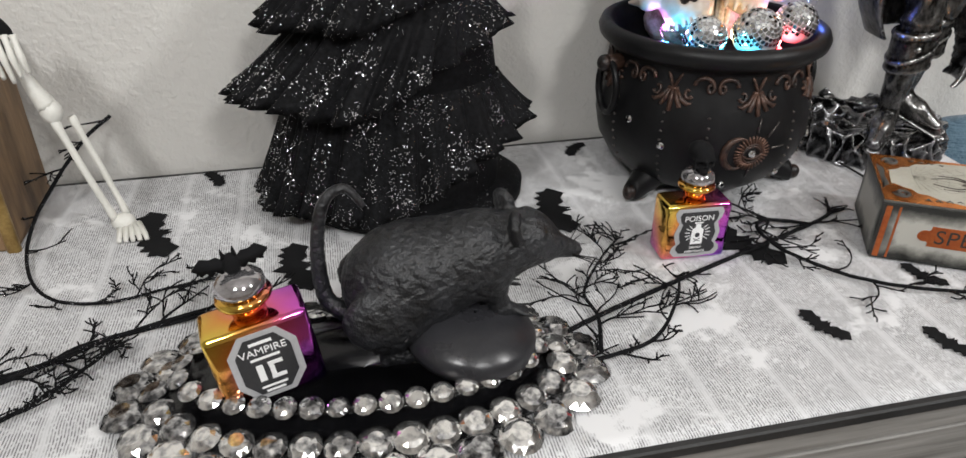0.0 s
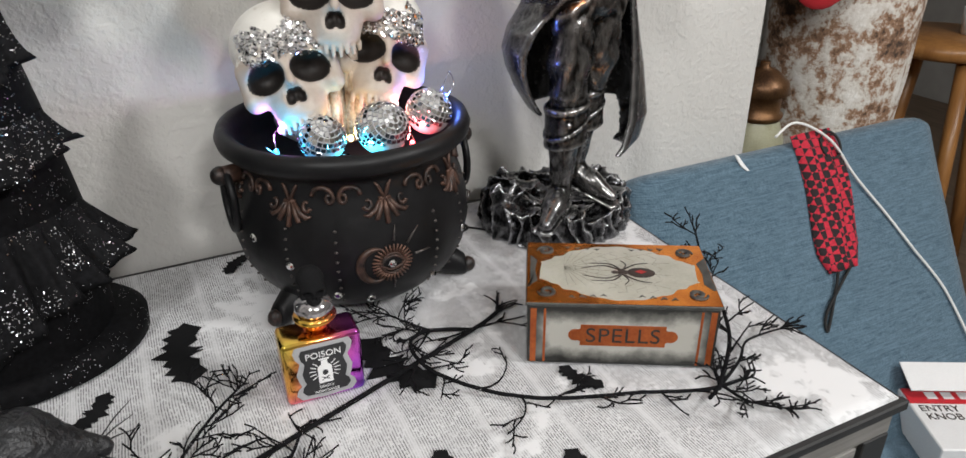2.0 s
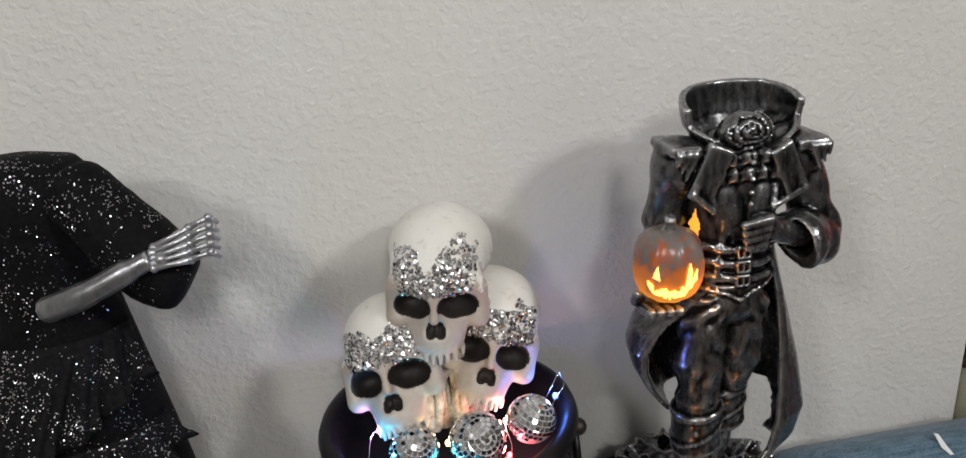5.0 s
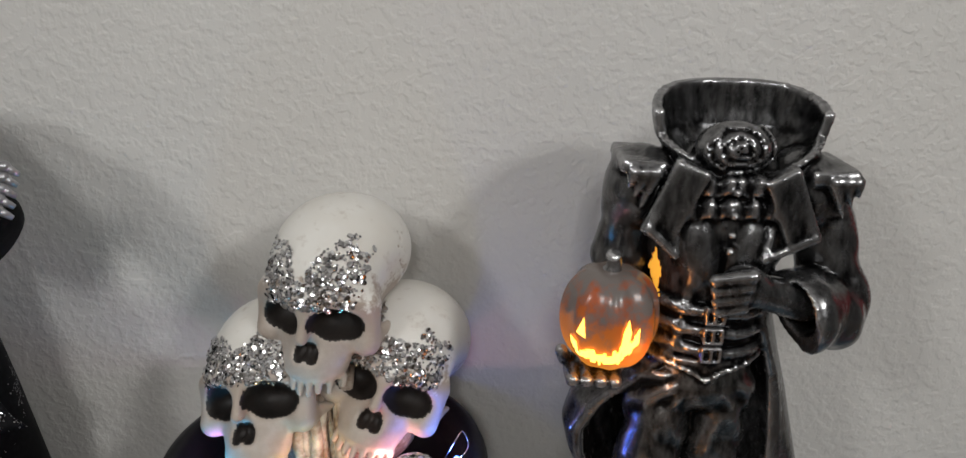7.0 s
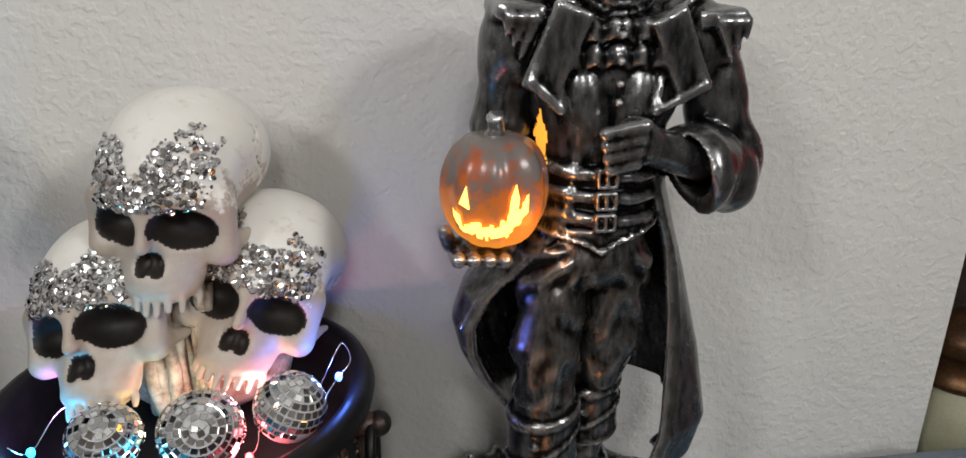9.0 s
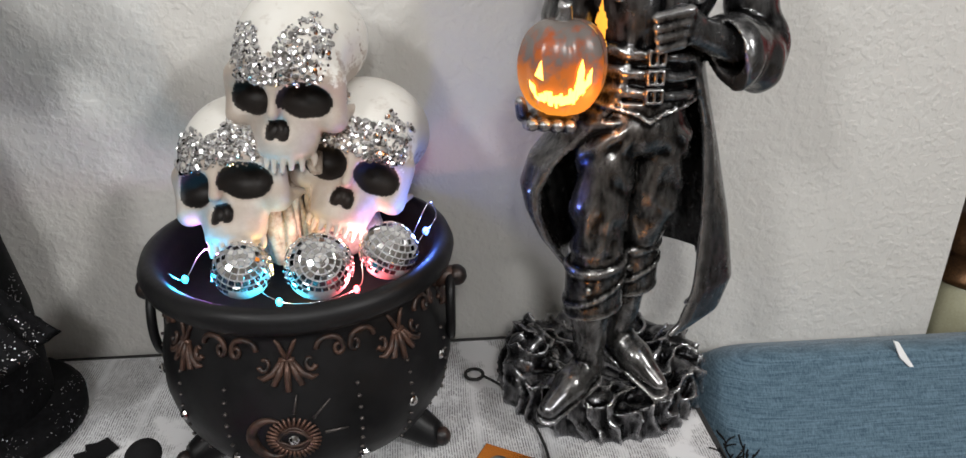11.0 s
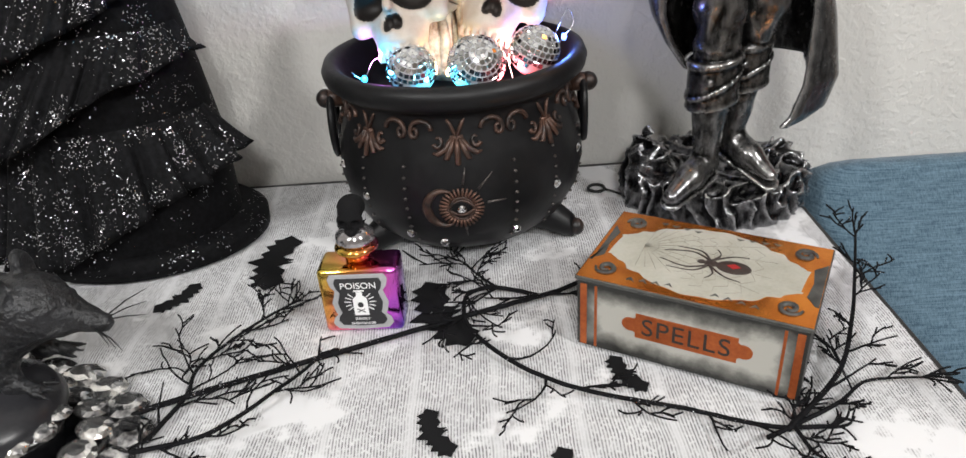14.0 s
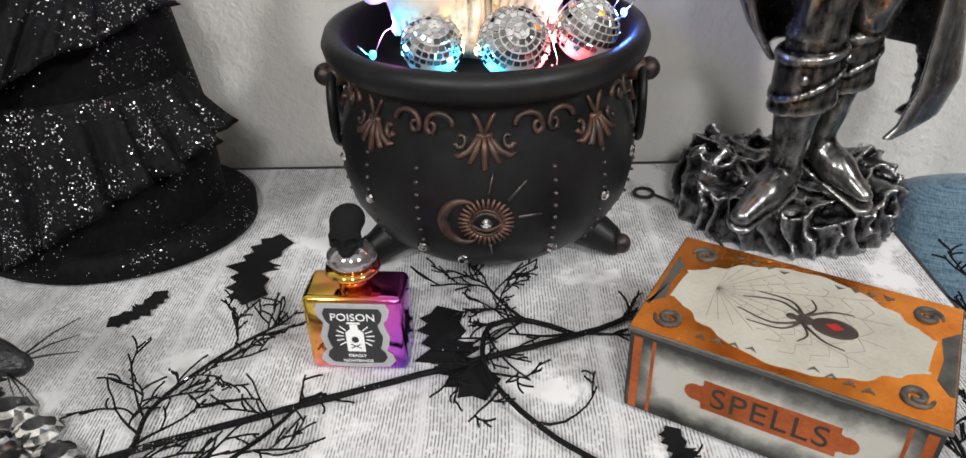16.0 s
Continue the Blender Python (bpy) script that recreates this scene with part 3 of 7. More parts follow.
# Fixtures are out of view; the middle one only houses the added fill.
for eye in (LAMP_R, LAMP_L, LAMP_FILL):
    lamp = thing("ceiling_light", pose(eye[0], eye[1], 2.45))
    tagged(lamp, "unseen round ceiling light with a metal ring and a frosted diffuser", "ceiling light", "ceiling lights")
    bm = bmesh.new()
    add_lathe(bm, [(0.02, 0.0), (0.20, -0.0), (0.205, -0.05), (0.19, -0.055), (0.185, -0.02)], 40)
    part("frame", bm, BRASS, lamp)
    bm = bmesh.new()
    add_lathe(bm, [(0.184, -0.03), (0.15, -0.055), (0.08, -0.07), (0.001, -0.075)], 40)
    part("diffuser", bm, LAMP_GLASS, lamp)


# ---- console table with its cloth ----
TOP = 0.75


def console_table():
    t = thing("console_table", pose(0.3, 0.55, 0))
    tagged(t, "grey wood-grain console table with black edging, open shelves below", "table")
    x0, x1, y0, y1 = -1.0, 1.08, 0.297, 0.807
    bm = bmesh.new()
    add_box(bm, ((x0 + x1) / 2, (y0 + y1) / 2, TOP - 0.019), (x1 - x0 - 0.012, y1 - y0 - 0.012, 0.034))
    part("tabletop", bm, GREY_WOOD, t, smooth=False)
    bm = bmesh.new()
    add_box(bm, ((x0 + x1) / 2, y0 + 0.003, TOP - 0.005), (x1 - x0, 0.008, 0.010), bevel=0.0015)
    add_box(bm, ((x0 + x1) / 2, y1 - 0.003, TOP - 0.004), (x1 - x0, 0.008, 0.010), bevel=0.0015)
    add_box(bm, (x1 - 0.003, (y0 + y1) / 2, TOP - 0.007), (0.0075, y1 - y0 - 0.012, 0.010), bevel=0.0015)
    part("edging", bm, BLACK_EDGE, t, "black edging strip", smooth=False)
    bm = bmesh.new()
    add_box(bm, ((x0 + x1) / 2, y0 + 0.012, TOP - 0.062), (x1 - x0 - 0.09, 0.016, 0.05), bevel=0.001)
    part("apron", bm, GREY_WOOD, t, smooth=False)
    for x in (x0 + 0.02, 0.35, x1 - 0.02):
        bm = bmesh.new()
        add_box(bm, (x, (y0 + y1) / 2, 0.357), (0.026, y1 - y0 - 0.02, 0.712), bevel=0.001)
        part("side_panel", bm, GREY_WOOD, t, smooth=False)
        bm = bmesh.new()
        add_box(bm, (x, y0 + 0.008, 0.357), (0.030, 0.006, 0.712), bevel=0.001)
        part("panel_edging", bm, BLACK_EDGE, t, smooth=False)
    for z in (0.08, 0.40):
        bm = bmesh.new()
        add_box(bm, ((x0 + x1) / 2, (y0 + y1) / 2 + 0.01, z), (x1 - x0 - 0.07, y1 - y0 - 0.04, 0.022))
        part("shelf", bm, GREY_WOOD, t, smooth=False)
    for c in t.children:
        c.matrix_parent_inverse = t.matrix_world.inverted()
    return t


TABLE = console_table()

bm = bmesh.new()
NX, NY = 140, 36
grid = [[bm.verts.new((-0.99 + 2.063 * i / NX, 0.302 + 0.499 * j / NY, TOP + 0.0012 + 0.0007 * noise.noise((i * 0.21, j * 0.3, 2.0)))) for j in range(NY + 1)] for i in range(NX + 1)]
low = [[bm.verts.new((v.co.x, v.co.y, TOP - 0.0012)) for v in (col[0], col[-1])] for col in grid]
for i in range(NX):
    for j in range(NY):
        bm.faces.new((grid[i][j], grid[i + 1][j], grid[i + 1][j + 1], grid[i][j + 1]))
    bm.faces.new((low[i][0], low[i + 1][0], grid[i + 1][0], grid[i][0]))
tagged(put("tablecloth", bm, CLOTH), "thin white cloth printed with faded black newsprint, lying on the table", "tablecloth")
TOP = 0.7515

# plants on the shelf under the table
for k, (x, y, s) in enumerate(((0.70, 0.40, 1.0), (0.80, 0.43, 1.15), (0.90, 0.39, 0.9))):
    pl = thing("succulent", pose(x, y, 0.411))
    tagged(pl, "pale green artificial succulent in a dark pot under the table", "plant", "succulents on the shelf")
    bm = bmesh.new()
    add_lathe(bm, [(0.03, 0.0), (0.042, 0.07), (0.045, 0.09), (0.038, 0.09), (0.03, 0.08), (0.001, 0.08)], 20)
    part("pot", bm, BLACK_EDGE, pl)
    rnd = random.Random(k)
    bm = bmesh.new()
    for i in range(34):
        a, e = i * 2.4, radians(15 + 70 * i / 34)
        L = 0.075 * s * (1.15 - i / 50)
        d = Vector((math.cos(a) * math.cos(e), math.sin(a) * math.cos(e), math.sin(e)))
        b = Vector((0, 0, 0.085 + 0.05 * i / 34))
        add_tube(bm, [b, b + d * L * 0.45, b + d * L * 0.8 + Vector((0, 0, 0.008)), b + d * L + Vector((0, 0, 0.014))], [0.004, 0.011 * s, 0.009 * s, 0.001], 6)
    part("leaves", bm, LEAF, pl)


# ---- skulls ----
def skull_field(P):
    X = P * np.float32([1, 1, 1])
    A = X.copy()
    A[..., 0] = np.abs(A[..., 0])
    d = d_ell(X, (0, 0.010, 0.022), (0.048, 0.057, 0.0415))
    d = s_min(d, d_ell(X, (0, -0.026, -0.002), (0.040, 0.030, 0.036)), 0.02)
    d = s_min(d, d_cap(A, (0.006, -0.049, 0.002), (0.036, -0.036, 0.001), 0.008, 0.006), 0.010)
    d = s_min(d, d_cap(A, (0.040, -0.030, -0.002), (0.036, -0.034, -0.028), 0.006, 0.009), 0.010)
    d = s_min(d, d_cap(A, (0.036, -0.032, -0.028), (0.048, 0.000, -0.020), 0.006, 0.004), 0.008)
    d = s_min(d, d_ell(X, (0, -0.036, -0.044), (0.024, 0.021, 0.019)), 0.014)
    d = s_min(d, d_cap(X, (0, -0.055, -0.006), (0, -0.060, -0.022), 0.004, 0.004), 0.008)
    d = s_max(d, -d_ell(A, (0.058, -0.012, 0.000), (0.014, 0.020, 0.022)), 0.014)
    d = s_max(d, -d_ell(A, (0.0208, -0.054, -0.0130), (0.0176, 0.027, 0.0130), rot_of(0, 9, 0)), 0.003)
    d = s_max(d, -d_ell(A, (0.0036, -0.060, -0.0335), (0.0048, 0.016, 0.0076), rot_of(0, -16, 0)), 0.003)
    d = s_max(d, -d_cap(A, (0.030, -0.046, -0.048), (0.022, -0.058, -0.040), 0.006), 0.008)
    # gum line and short separate teeth
    d = s_min(d, d_ell(X, (0, -0.038, -0.050), (0.0205, 0.0185, 0.0075)), 0.004)
    for i in range(4):
        x = 0.0032 + 0.0060 * i
        y = -0.0535 + 0.0019 * i * i
        drop = (0.0, 0.0022, 0.0008, 0.0026)[i]
        d = s_min(d, d_cap(A, (x, y, -0.0555), (x, y - 0.0012, -0.0640 + drop), 0.0026, 0.0020), 0.0008)
    # crack over the temple
    zig = 0.0035 * np.sin(X[..., 2] * 520) + 0.002 * np.sin(X[..., 2] * 1300)
    line = np.maximum(np.abs(X[..., 1] - 0.006 - zig) - 0.0011, np.abs(X[..., 2] - 0.030) - 0.013)
    return np.where(X[..., 0] > 0.02, np.maximum(d, -np.maximum(line, np.abs(d) - 0.0022)), d)


def skull_pick(C):
    A = np.abs(C[:, :1]), C
    A = np.concatenate([np.abs(C[:, :1]), C[:, 1:]], 1)
    eye = d_ell(A, (0.0208, -0.054, -0.0130), (0.0181, 0.029, 0.0135), rot_of(0, 9, 0)) < 0.0004
    nose = d_ell(A, (0.0036, -0.060, -0.0335), (0.0053, 0.018, 0.0082), rot_of(0, -16, 0)) < 0.0003
    temple = d_ell(A, (0.056, -0.010, 0.004), (0.012, 0.009, 0.017)) < 0.0005
    return np.where(eye | nose, 1, np.where(temple & (A[:, 0] > 0.03), 2, 0))


SKULL = skin_mesh("skull", skull_field, (-0.062, -0.075, -0.076), (0.062, 0.08, 0.082), 0.0017, skull_pick)
for mt in (BONE, SOCKET, RUST):
    SKULL.materials.append(mt)

bm = bmesh.new()
add_lathe(bm, [(0.0006, 0.0003), (0.0019, 0.0002), (0.0023, -0.0004)], 8, cap=True)
SEQ = bpy.data.meshes.new("sequin")
bm.to_mesh(SEQ)
bm.free()
SEQ.materials.append(SEQUIN)


def forehead(x, z):
    """The place and slope of the skull's front at height z."""
    P = np.float32([[x, -0.10, z]])
    for _ in range(40):
        P[0, 1] += max(float(skull_field(P)[0]), 0.0002) * 0.8
        if skull_field(P)[0] < 0.0003:
            break
    e, g = 0.0008, []
    for i in range(3):
        q = np.zeros((1, 3), np.float32)
        q[0, i] = e
        g.append(float(skull_field(P + q)[0] - skull_field(P - q)[0]))
    return Vector(P[0].tolist()), Vector(g).normalized()


SKULL_STACK = thing("skull_stack", pose(0.745, 0.70, 0.90))
tagged(SKULL_STACK, "three off-white resin skulls stacked in the cauldron, sequins on their foreheads", "skull ornament")


def skull(m, seed, scale, spread):
    ob = new("skull", SKULL)
    ob.matrix_world = m @ Matrix.Scale(scale, 4)
    ob.parent = SKULL_STACK
    ob.matrix_parent_inverse = SKULL_STACK.matrix_world.inverted()
    rnd = random.Random(seed)

    def spot():
        """A place in the crusted patch: two lobes that rise from the brow."""
        while True:
            x, z = rnd.uniform(-0.036, 0.036), rnd.uniform(-0.001, 0.056)
            top = 0.020 + spread * min(1.0, abs(x + 0.003) / 0.018) + 0.010 * noise.noise((x * 60, z * 60, seed))
            if z < top and abs(x) < 0.036 - 0.004 * noise.noise((z * 90, seed, 1.0)) - max(0.0, 0.012 - z) * 0.5:
                return x, z

    for _ in range(290):
        p, n = forehead(*spot())
        s = new("sequin", SEQ)
        tilt = Matrix.Rotation(rnd.uniform(-0.5, 0.5), 4, "X") @ Matrix.Rotation(rnd.uniform(-0.5, 0.5), 4, "Y")
        s.matrix_local = Matrix.Translation(p + n * rnd.uniform(0.0006, 0.0016)) @ n.to_track_quat("Z", "Y").to_matrix().to_4x4() @ tilt @ Matrix.Scale(rnd.choice((0.5, 0.7, 0.9, 1.0, 1.15)), 4)
        s.parent = ob
    # fine flakes between them
    bm = bmesh.new()
    for _ in range(420):
        p, n = forehead(*spot())
        q = (n + Vector((rnd.gauss(0, 0.35), rnd.gauss(0, 0.35), rnd.gauss(0, 0.35)))).normalized()
        r = rnd.uniform(0.0006, 0.0012)
        add_plate(bm, [(r * math.cos(k * math.tau / 6), r * math.sin(k * math.tau / 6)) for k in range(6)], 0, 0.0002, m=Matrix.Translation(p + n * rnd.uniform(0.0001, 0.0008)) @ q.to_track_quat("Z", "Y").to_matrix().to_4x4())
    fl = put("glitter", bm, SEQUIN_DARK, smooth=False)
    fl.parent = ob
    tagged(fl, kind="stuff")
    return ob


skull(pose(0.748, 0.726, 1.0505, -5, 2, -12), 3, 1.0, 0.020)
skull(pose(0.700, 0.722, 0.9725, -24, -12, -10), 5, 1.0, 0.014)
skull(pose(0.7895, 0.735, 0.980, -20, 18, -8), 9, 1.0, 0.016)
bm = bmesh.new()
rnd = random.Random(4)
for i in range(26):
    x, y = 0.737 + rnd.uniform(-0.022, 0.022), 0.700 + rnd.uniform(-0.008, 0.03)
    w = rnd.uniform(-0.006, 0.006)
    add_tube(bm, curve_points([(x, y, 0.905), (x + w, y - 0.003, 0.94), (x - w * 0.5, y + 0.004, 0.985), (x, y + 0.02, 1.00)], 4), [rnd.uniform(0.0035, 0.006)] * 13, 7)
add_ball(bm, (0.742, 0.735, 0.92), (0.06, 0.035, 0.035))
tagged(part("stem", bm, ROOT, SKULL_STACK, m=None), kind="stuff").matrix_parent_inverse = SKULL_STACK.matrix_world.inverted()


# ---- cauldron ----
CX, CY = 0.740, 0.690
PROFILE = [(0.030, 0.757), (0.062, 0.760), (0.084, 0.770), (0.100, 0.785), (0.111, 0.805), (0.1155, 0.828), (0.1145, 0.850), (0.110, 0.870), (0.1045, 0.886), (0.1025, 0.898), (0.105, 0.906), (0.112, 0.909), (0.1185, 0.915), (0.120, 0.922), (0.117, 0.929), (0.111, 0.931), (0.105, 0.927), (0.102, 0.918), (0.100, 0.905), (0.098, 0.893), (0.05, 0.890), (0.002, 0.889)]


def body_at(a, z, out=0.0):
    """The point of the cauldron's outside at height z, at the angle a from its front."""
    r = np.interp(z, [q[1] for q in PROFILE[:10]], [q[0] for q in PROFILE[:10]]) + out
    return Vector((CX + r * math.sin(a), CY - r * math.cos(a), z))


CAUL = thing("cauldron", pose(CX, CY, TOP))
tagged(CAUL, "round matt black cauldron with bronze scrolls, rhinestones and ring handles", "cauldron")


def cpart(name, bm, material, label=""):
    ob = part(name, bm, material, CAUL, label)
    ob.matrix_parent_inverse = CAUL.matrix_world.inverted()
    return ob


bm = bmesh.new()
add_lathe(bm, [(r, z) for r, z in PROFILE], 72, (CX, CY, 0))
cpart("body", bm, CAULDRON)
for a in (1.15, -1.05, 2.7, -2.7):
    bm = bmesh.new()
    d = Vector((math.sin(a), -math.cos(a), 0))
    c = Vector((CX, CY, 0))
    add_tube(bm, curve_points([c + d * 0.075 + Vector((0, 0, 0.778)), c + d * 0.097 + Vector((0, 0, 0.768)), c + d * 0.108 + Vector((0, 0, 0.7635)), c + d * 0.114 + Vector((0, 0, 0.7635))], 4), [0.019, 0.018, 0.017, 0.015, 0.014, 0.013, 0.0125, 0.012, 0.0115, 0.011, 0.0105, 0.008, 0.003], 14)
    cpart("foot", bm, CAULDRON)
    bm = bmesh.new()
    add_ball(bm, c + d * 0.115 + Vector((0, 0, 0.763)), (0.0075, 0.0075, 0.0085), 12, 8)
    cpart("toe_cap", bm, BRONZE)
for s in (-1, 1):
    a = s * (math.pi / 2 - 0.06)
    o = body_at(a, 0.893)
    out = Vector((math.sin(a), -math.cos(a), 0))
    side = Vector((math.cos(a), math.sin(a), 0))
    bm = bmesh.new()
    add_tube(bm, [o, o + out * 0.018], [0.009, 0.008], 12)
    add_ball(bm, o + out * 0.018, (0.0088, 0.0088, 0.0088), 14, 10)
    cpart("handle_boss", bm, BRONZE)
    bm = bmesh.new()
    ring = [o + out * 0.013 + Vector((0, 0, -0.026)) + side * (0.021 * math.sin(k * math.tau / 28)) + Vector((0, 0, 0.028 * math.cos(k * math.tau / 28))) for k in range(28)]
    add_tube(bm, ring, 0.0038, 8, True)
    cpart("ring_handle", bm, CAULDRON)


def on_body(pts, rad, bm, seg=6):
    add_tube(bm, [body_at(a, z, 0.001) for a, z in pts], rad, seg)


def spiral(a0, z0, ra, rz, start, turns, shrink, n=22):
    return [(a0 + ra * (1 - shrink * k / n) * math.cos(start + turns * math.tau * k / n), z0 + rz * (1 - shrink * k / n) * math.sin(start + turns * math.tau * k / n)) for k in range(n + 1)]


def on_frieze(pts, rad, bm, seg=6):
    on_body([(a, z + 0.009) for a, z in pts], rad, bm, seg)


for i in range(8):
    a0 = i * math.tau / 8 + 0.0
    # palmette
    bm = bmesh.new()
    for b in (-0.15, -0.085, 0.0, 0.085, 0.15):
        on_frieze([(a0 + b * 0.25, 0.877), (a0 + b * 0.6, 0.868), (a0 + b * 1.0, 0.856 + abs(b) * 0.055), (a0 + b * 1.25, 0.855 + abs(b) * 0.07)], [0.0014, 0.0026, 0.0024, 0.0008], bm)
    on_frieze([(a0 - 0.05, 0.877), (a0 + 0.05, 0.877)], 0.002, bm)
    on_frieze([(a0, 0.877), (a0 - 0.05, 0.889), (a0 - 0.07, 0.892)], [0.0018, 0.0016, 0.0008], bm)
    on_frieze([(a0, 0.877), (a0 + 0.05, 0.889), (a0 + 0.07, 0.892)], [0.0018, 0.0016, 0.0008], bm)
    cpart("palmette", bm, BRONZE)
    for s in (-1, 1):
        bm = bmesh.new()
        lead = [(a0 + s * 0.12, 0.870), (a0 + s * 0.18, 0.876), (a0 + s * 0.20, 0.884)]
        arc = [(a0 + s * (0.28 - 0.085 * math.cos(k * math.pi / 10)), 0.883 + 0.0075 * math.sin(k * math.pi / 10)) for k in range(11)]
        curl = [(a0 + s * q[0], q[1]) for q in spiral(0.335, 0.8815, 0.035, 0.0055, 0.0, -0.85, 0.65)]
        curl0 = [(a0 + s * q[0], q[1]) for q in spiral(0.145, 0.8745, 0.038, 0.0055, -0.4, -0.8, 0.6)]
        on_frieze(arc + curl, [0.0021] * 11 + [0.0021 - 0.0008 * k / 22 for k in range(23)], bm)
        on_frieze(curl0, [0.0021 - 0.0008 * k / 22 for k in range(23)], bm)
        cpart("scroll", bm, BRONZE)
bm = bmesh.new()
add_ball(bm, (0, 0, 0), (0.0017, 0.0017, 0.0013), 8, 5)
STUDS = bpy.data.meshes.new("stud")
bm.to_mesh(STUDS)
bm.free()
STUDS.materials.append(STUD)
STUDS.shade_smooth()
for a0 in (-1.35, -0.82, -0.42, 0.42, 0.80, 1.25):
    for k in range(9):
        z = 0.862 - 0.0095 * k
        s = new("stud", STUDS)
        s.matrix_world = Matrix.Translation(body_at(a0, z, 0.0006))
        s.parent = CAUL
        s.matrix_parent_inverse = CAUL.matrix_world.inverted()
# eye relief
EZ = 0.826
for k in range(30):
    a = k * math.tau / 30
    bm = bmesh.new()
    on_body([(0.0 + 0.098 * math.cos(a), EZ + 0.0115 * math.sin(a)), (0.165 * math.cos(a), EZ + 0.019 * math.sin(a))], [0.0013, 0.0009], bm, 5)
    cpart("eye_ray", bm, BRONZE)
bm = bmesh.new()
on_body([(0.085 * math.cos(k * math.tau / 24), EZ + 0.0105 * math.sin(k * math.tau / 24)) for k in range(25)], 0.0012, bm)
on_body([(-0.105 + 0.21 * k / 12, EZ + 0.008 * math.sin(k * math.pi / 12)) for k in range(13)], 0.0013, bm)
on_body([(-0.105 + 0.21 * k / 12, EZ - 0.006 * math.sin(k * math.pi / 12)) for k in range(13)], 0.0013, bm)
cpart("eye_relief", bm, BRONZE)
bm = bmesh.new()
moon = [(-0.13 + 0.125 * math.cos(a), EZ + 0.0170 * math.sin(a)) for a in [1.0 + k * (math.tau - 2.0) / 20 for k in range(21)]]
on_body(moon, [0.0006 + 0.0036 * math.sin(k * math.pi / 20) for k in range(21)], bm)
cpart("moon_relief", bm, BRONZE)
for pts in ([(0.02, 0.848), (0.045, 0.862)], [(0.13, 0.843), (0.24, 0.856)], [(0.19, EZ + 0.004), (0.33, EZ + 0.004)], [(0.02, 0.806), (0.03, 0.795)]):
    bm = bmesh.new()
    on_body(pts, [0.0012, 0.0005], bm)
    cpart("ray", bm, STUD)


def facet_gem(r, h):
    bm = bmesh.new()
    add_lathe(bm, [(r * 0.96, -0.0002), (r, h * 0.25), (r * 0.82, h * 0.62), (r * 0.48, h)], 10, cap=True)
    return bm


bm = facet_gem(0.0042, 0.003)
GEMM = bpy.data.meshes.new("rhinestone")
bm.to_mesh(GEMM)
bm.free()
GEMM.materials.append(GEM)
for a, z in ((0.0, EZ), (0.80, 0.827), (0.455, 0.792), (-0.80, 0.827), (-0.46, 0.795), (-0.18, 0.786), (1.15, 0.845), (-1.15, 0.845)):
    n = (body_at(a, z, 0.01) - body_at(a, z)).normalized()
    g = new("rhinestone", GEMM)
    g.matrix_world = Matrix.Translation(body_at(a, z, 0.0007)) @ n.to_track_quat("Z", "Y").to_matrix().to_4x4()
    g.parent = CAUL
    g.matrix_parent_inverse = CAUL.matrix_world.inverted()

# ---- mirror balls in the cauldron ----
bm = bmesh.new()
add_box(bm, (0, 0, 0), (1, 1, 0.25), bevel=0.06)
TILE = bpy.data.meshes.new("mirror_tile")
bm.to_mesh(TILE)
bm.free()
TILE.materials.append(MIRROR)


def mirror_ball(c, r, m0):
    b = thing("mirror_ball", Matrix.Translation(c) @ m0)
    tagged(b, "small silver mirror ball lying in the cauldron", "disco ball", "mirror balls")
    bm = bmesh.new()
    add_ball(bm, (0, 0, 0), r * 0.985, 24, 16)
    part("core", bm, GROUT, b)
    s = 0.0046
    rows = int(math.pi * r / s)
    rnd = random.Random(int(c[0] * 1000))
    for i in range(rows):
        e = -math.pi / 2 + (i + 0.5) * math.pi / rows
        n = max(3, int(math.tau * r * math.cos(e) / s))
        for k in range(n):
            a = k * math.tau / n + 0.3 * i
            d = Vector((math.cos(a) * math.cos(e), math.sin(a) * math.cos(e), math.sin(e)))
            if (m0 @ d).z < -0.35:
                continue
            up = Vector((0, 0, 1)) - d * d.z
            x = up.cross(d).normalized()
            y = d.cross(x)
            jit = (d + Vector((rnd.gauss(0, 0.05), rnd.gauss(0, 0.05), rnd.gauss(0, 0.05)))).normalized()
            x = (x - jit * x.dot(jit)).normalized()
            y = jit.cross(x)
            t = new("mirror_tile", TILE)
            t.matrix_local = Matrix.Translation(d * r) @ Matrix((x, y, jit)).transposed().to_4x4() @ Matrix.Scale(s * 0.86, 4)
            t.parent = b
    return b


mirror_ball((0.705, 0.640, 0.9270), 0.0210, pose(0, 0, 0, 30, 10, 0))
mirror_ball((0.760, 0.637, 0.9290), 0.0245, pose(0, 0, 0, 50, -20, 30))
mirror_ball((0.810, 0.648, 0.9340), 0.0215, pose(0, 0, 0, 12, 25, 10))

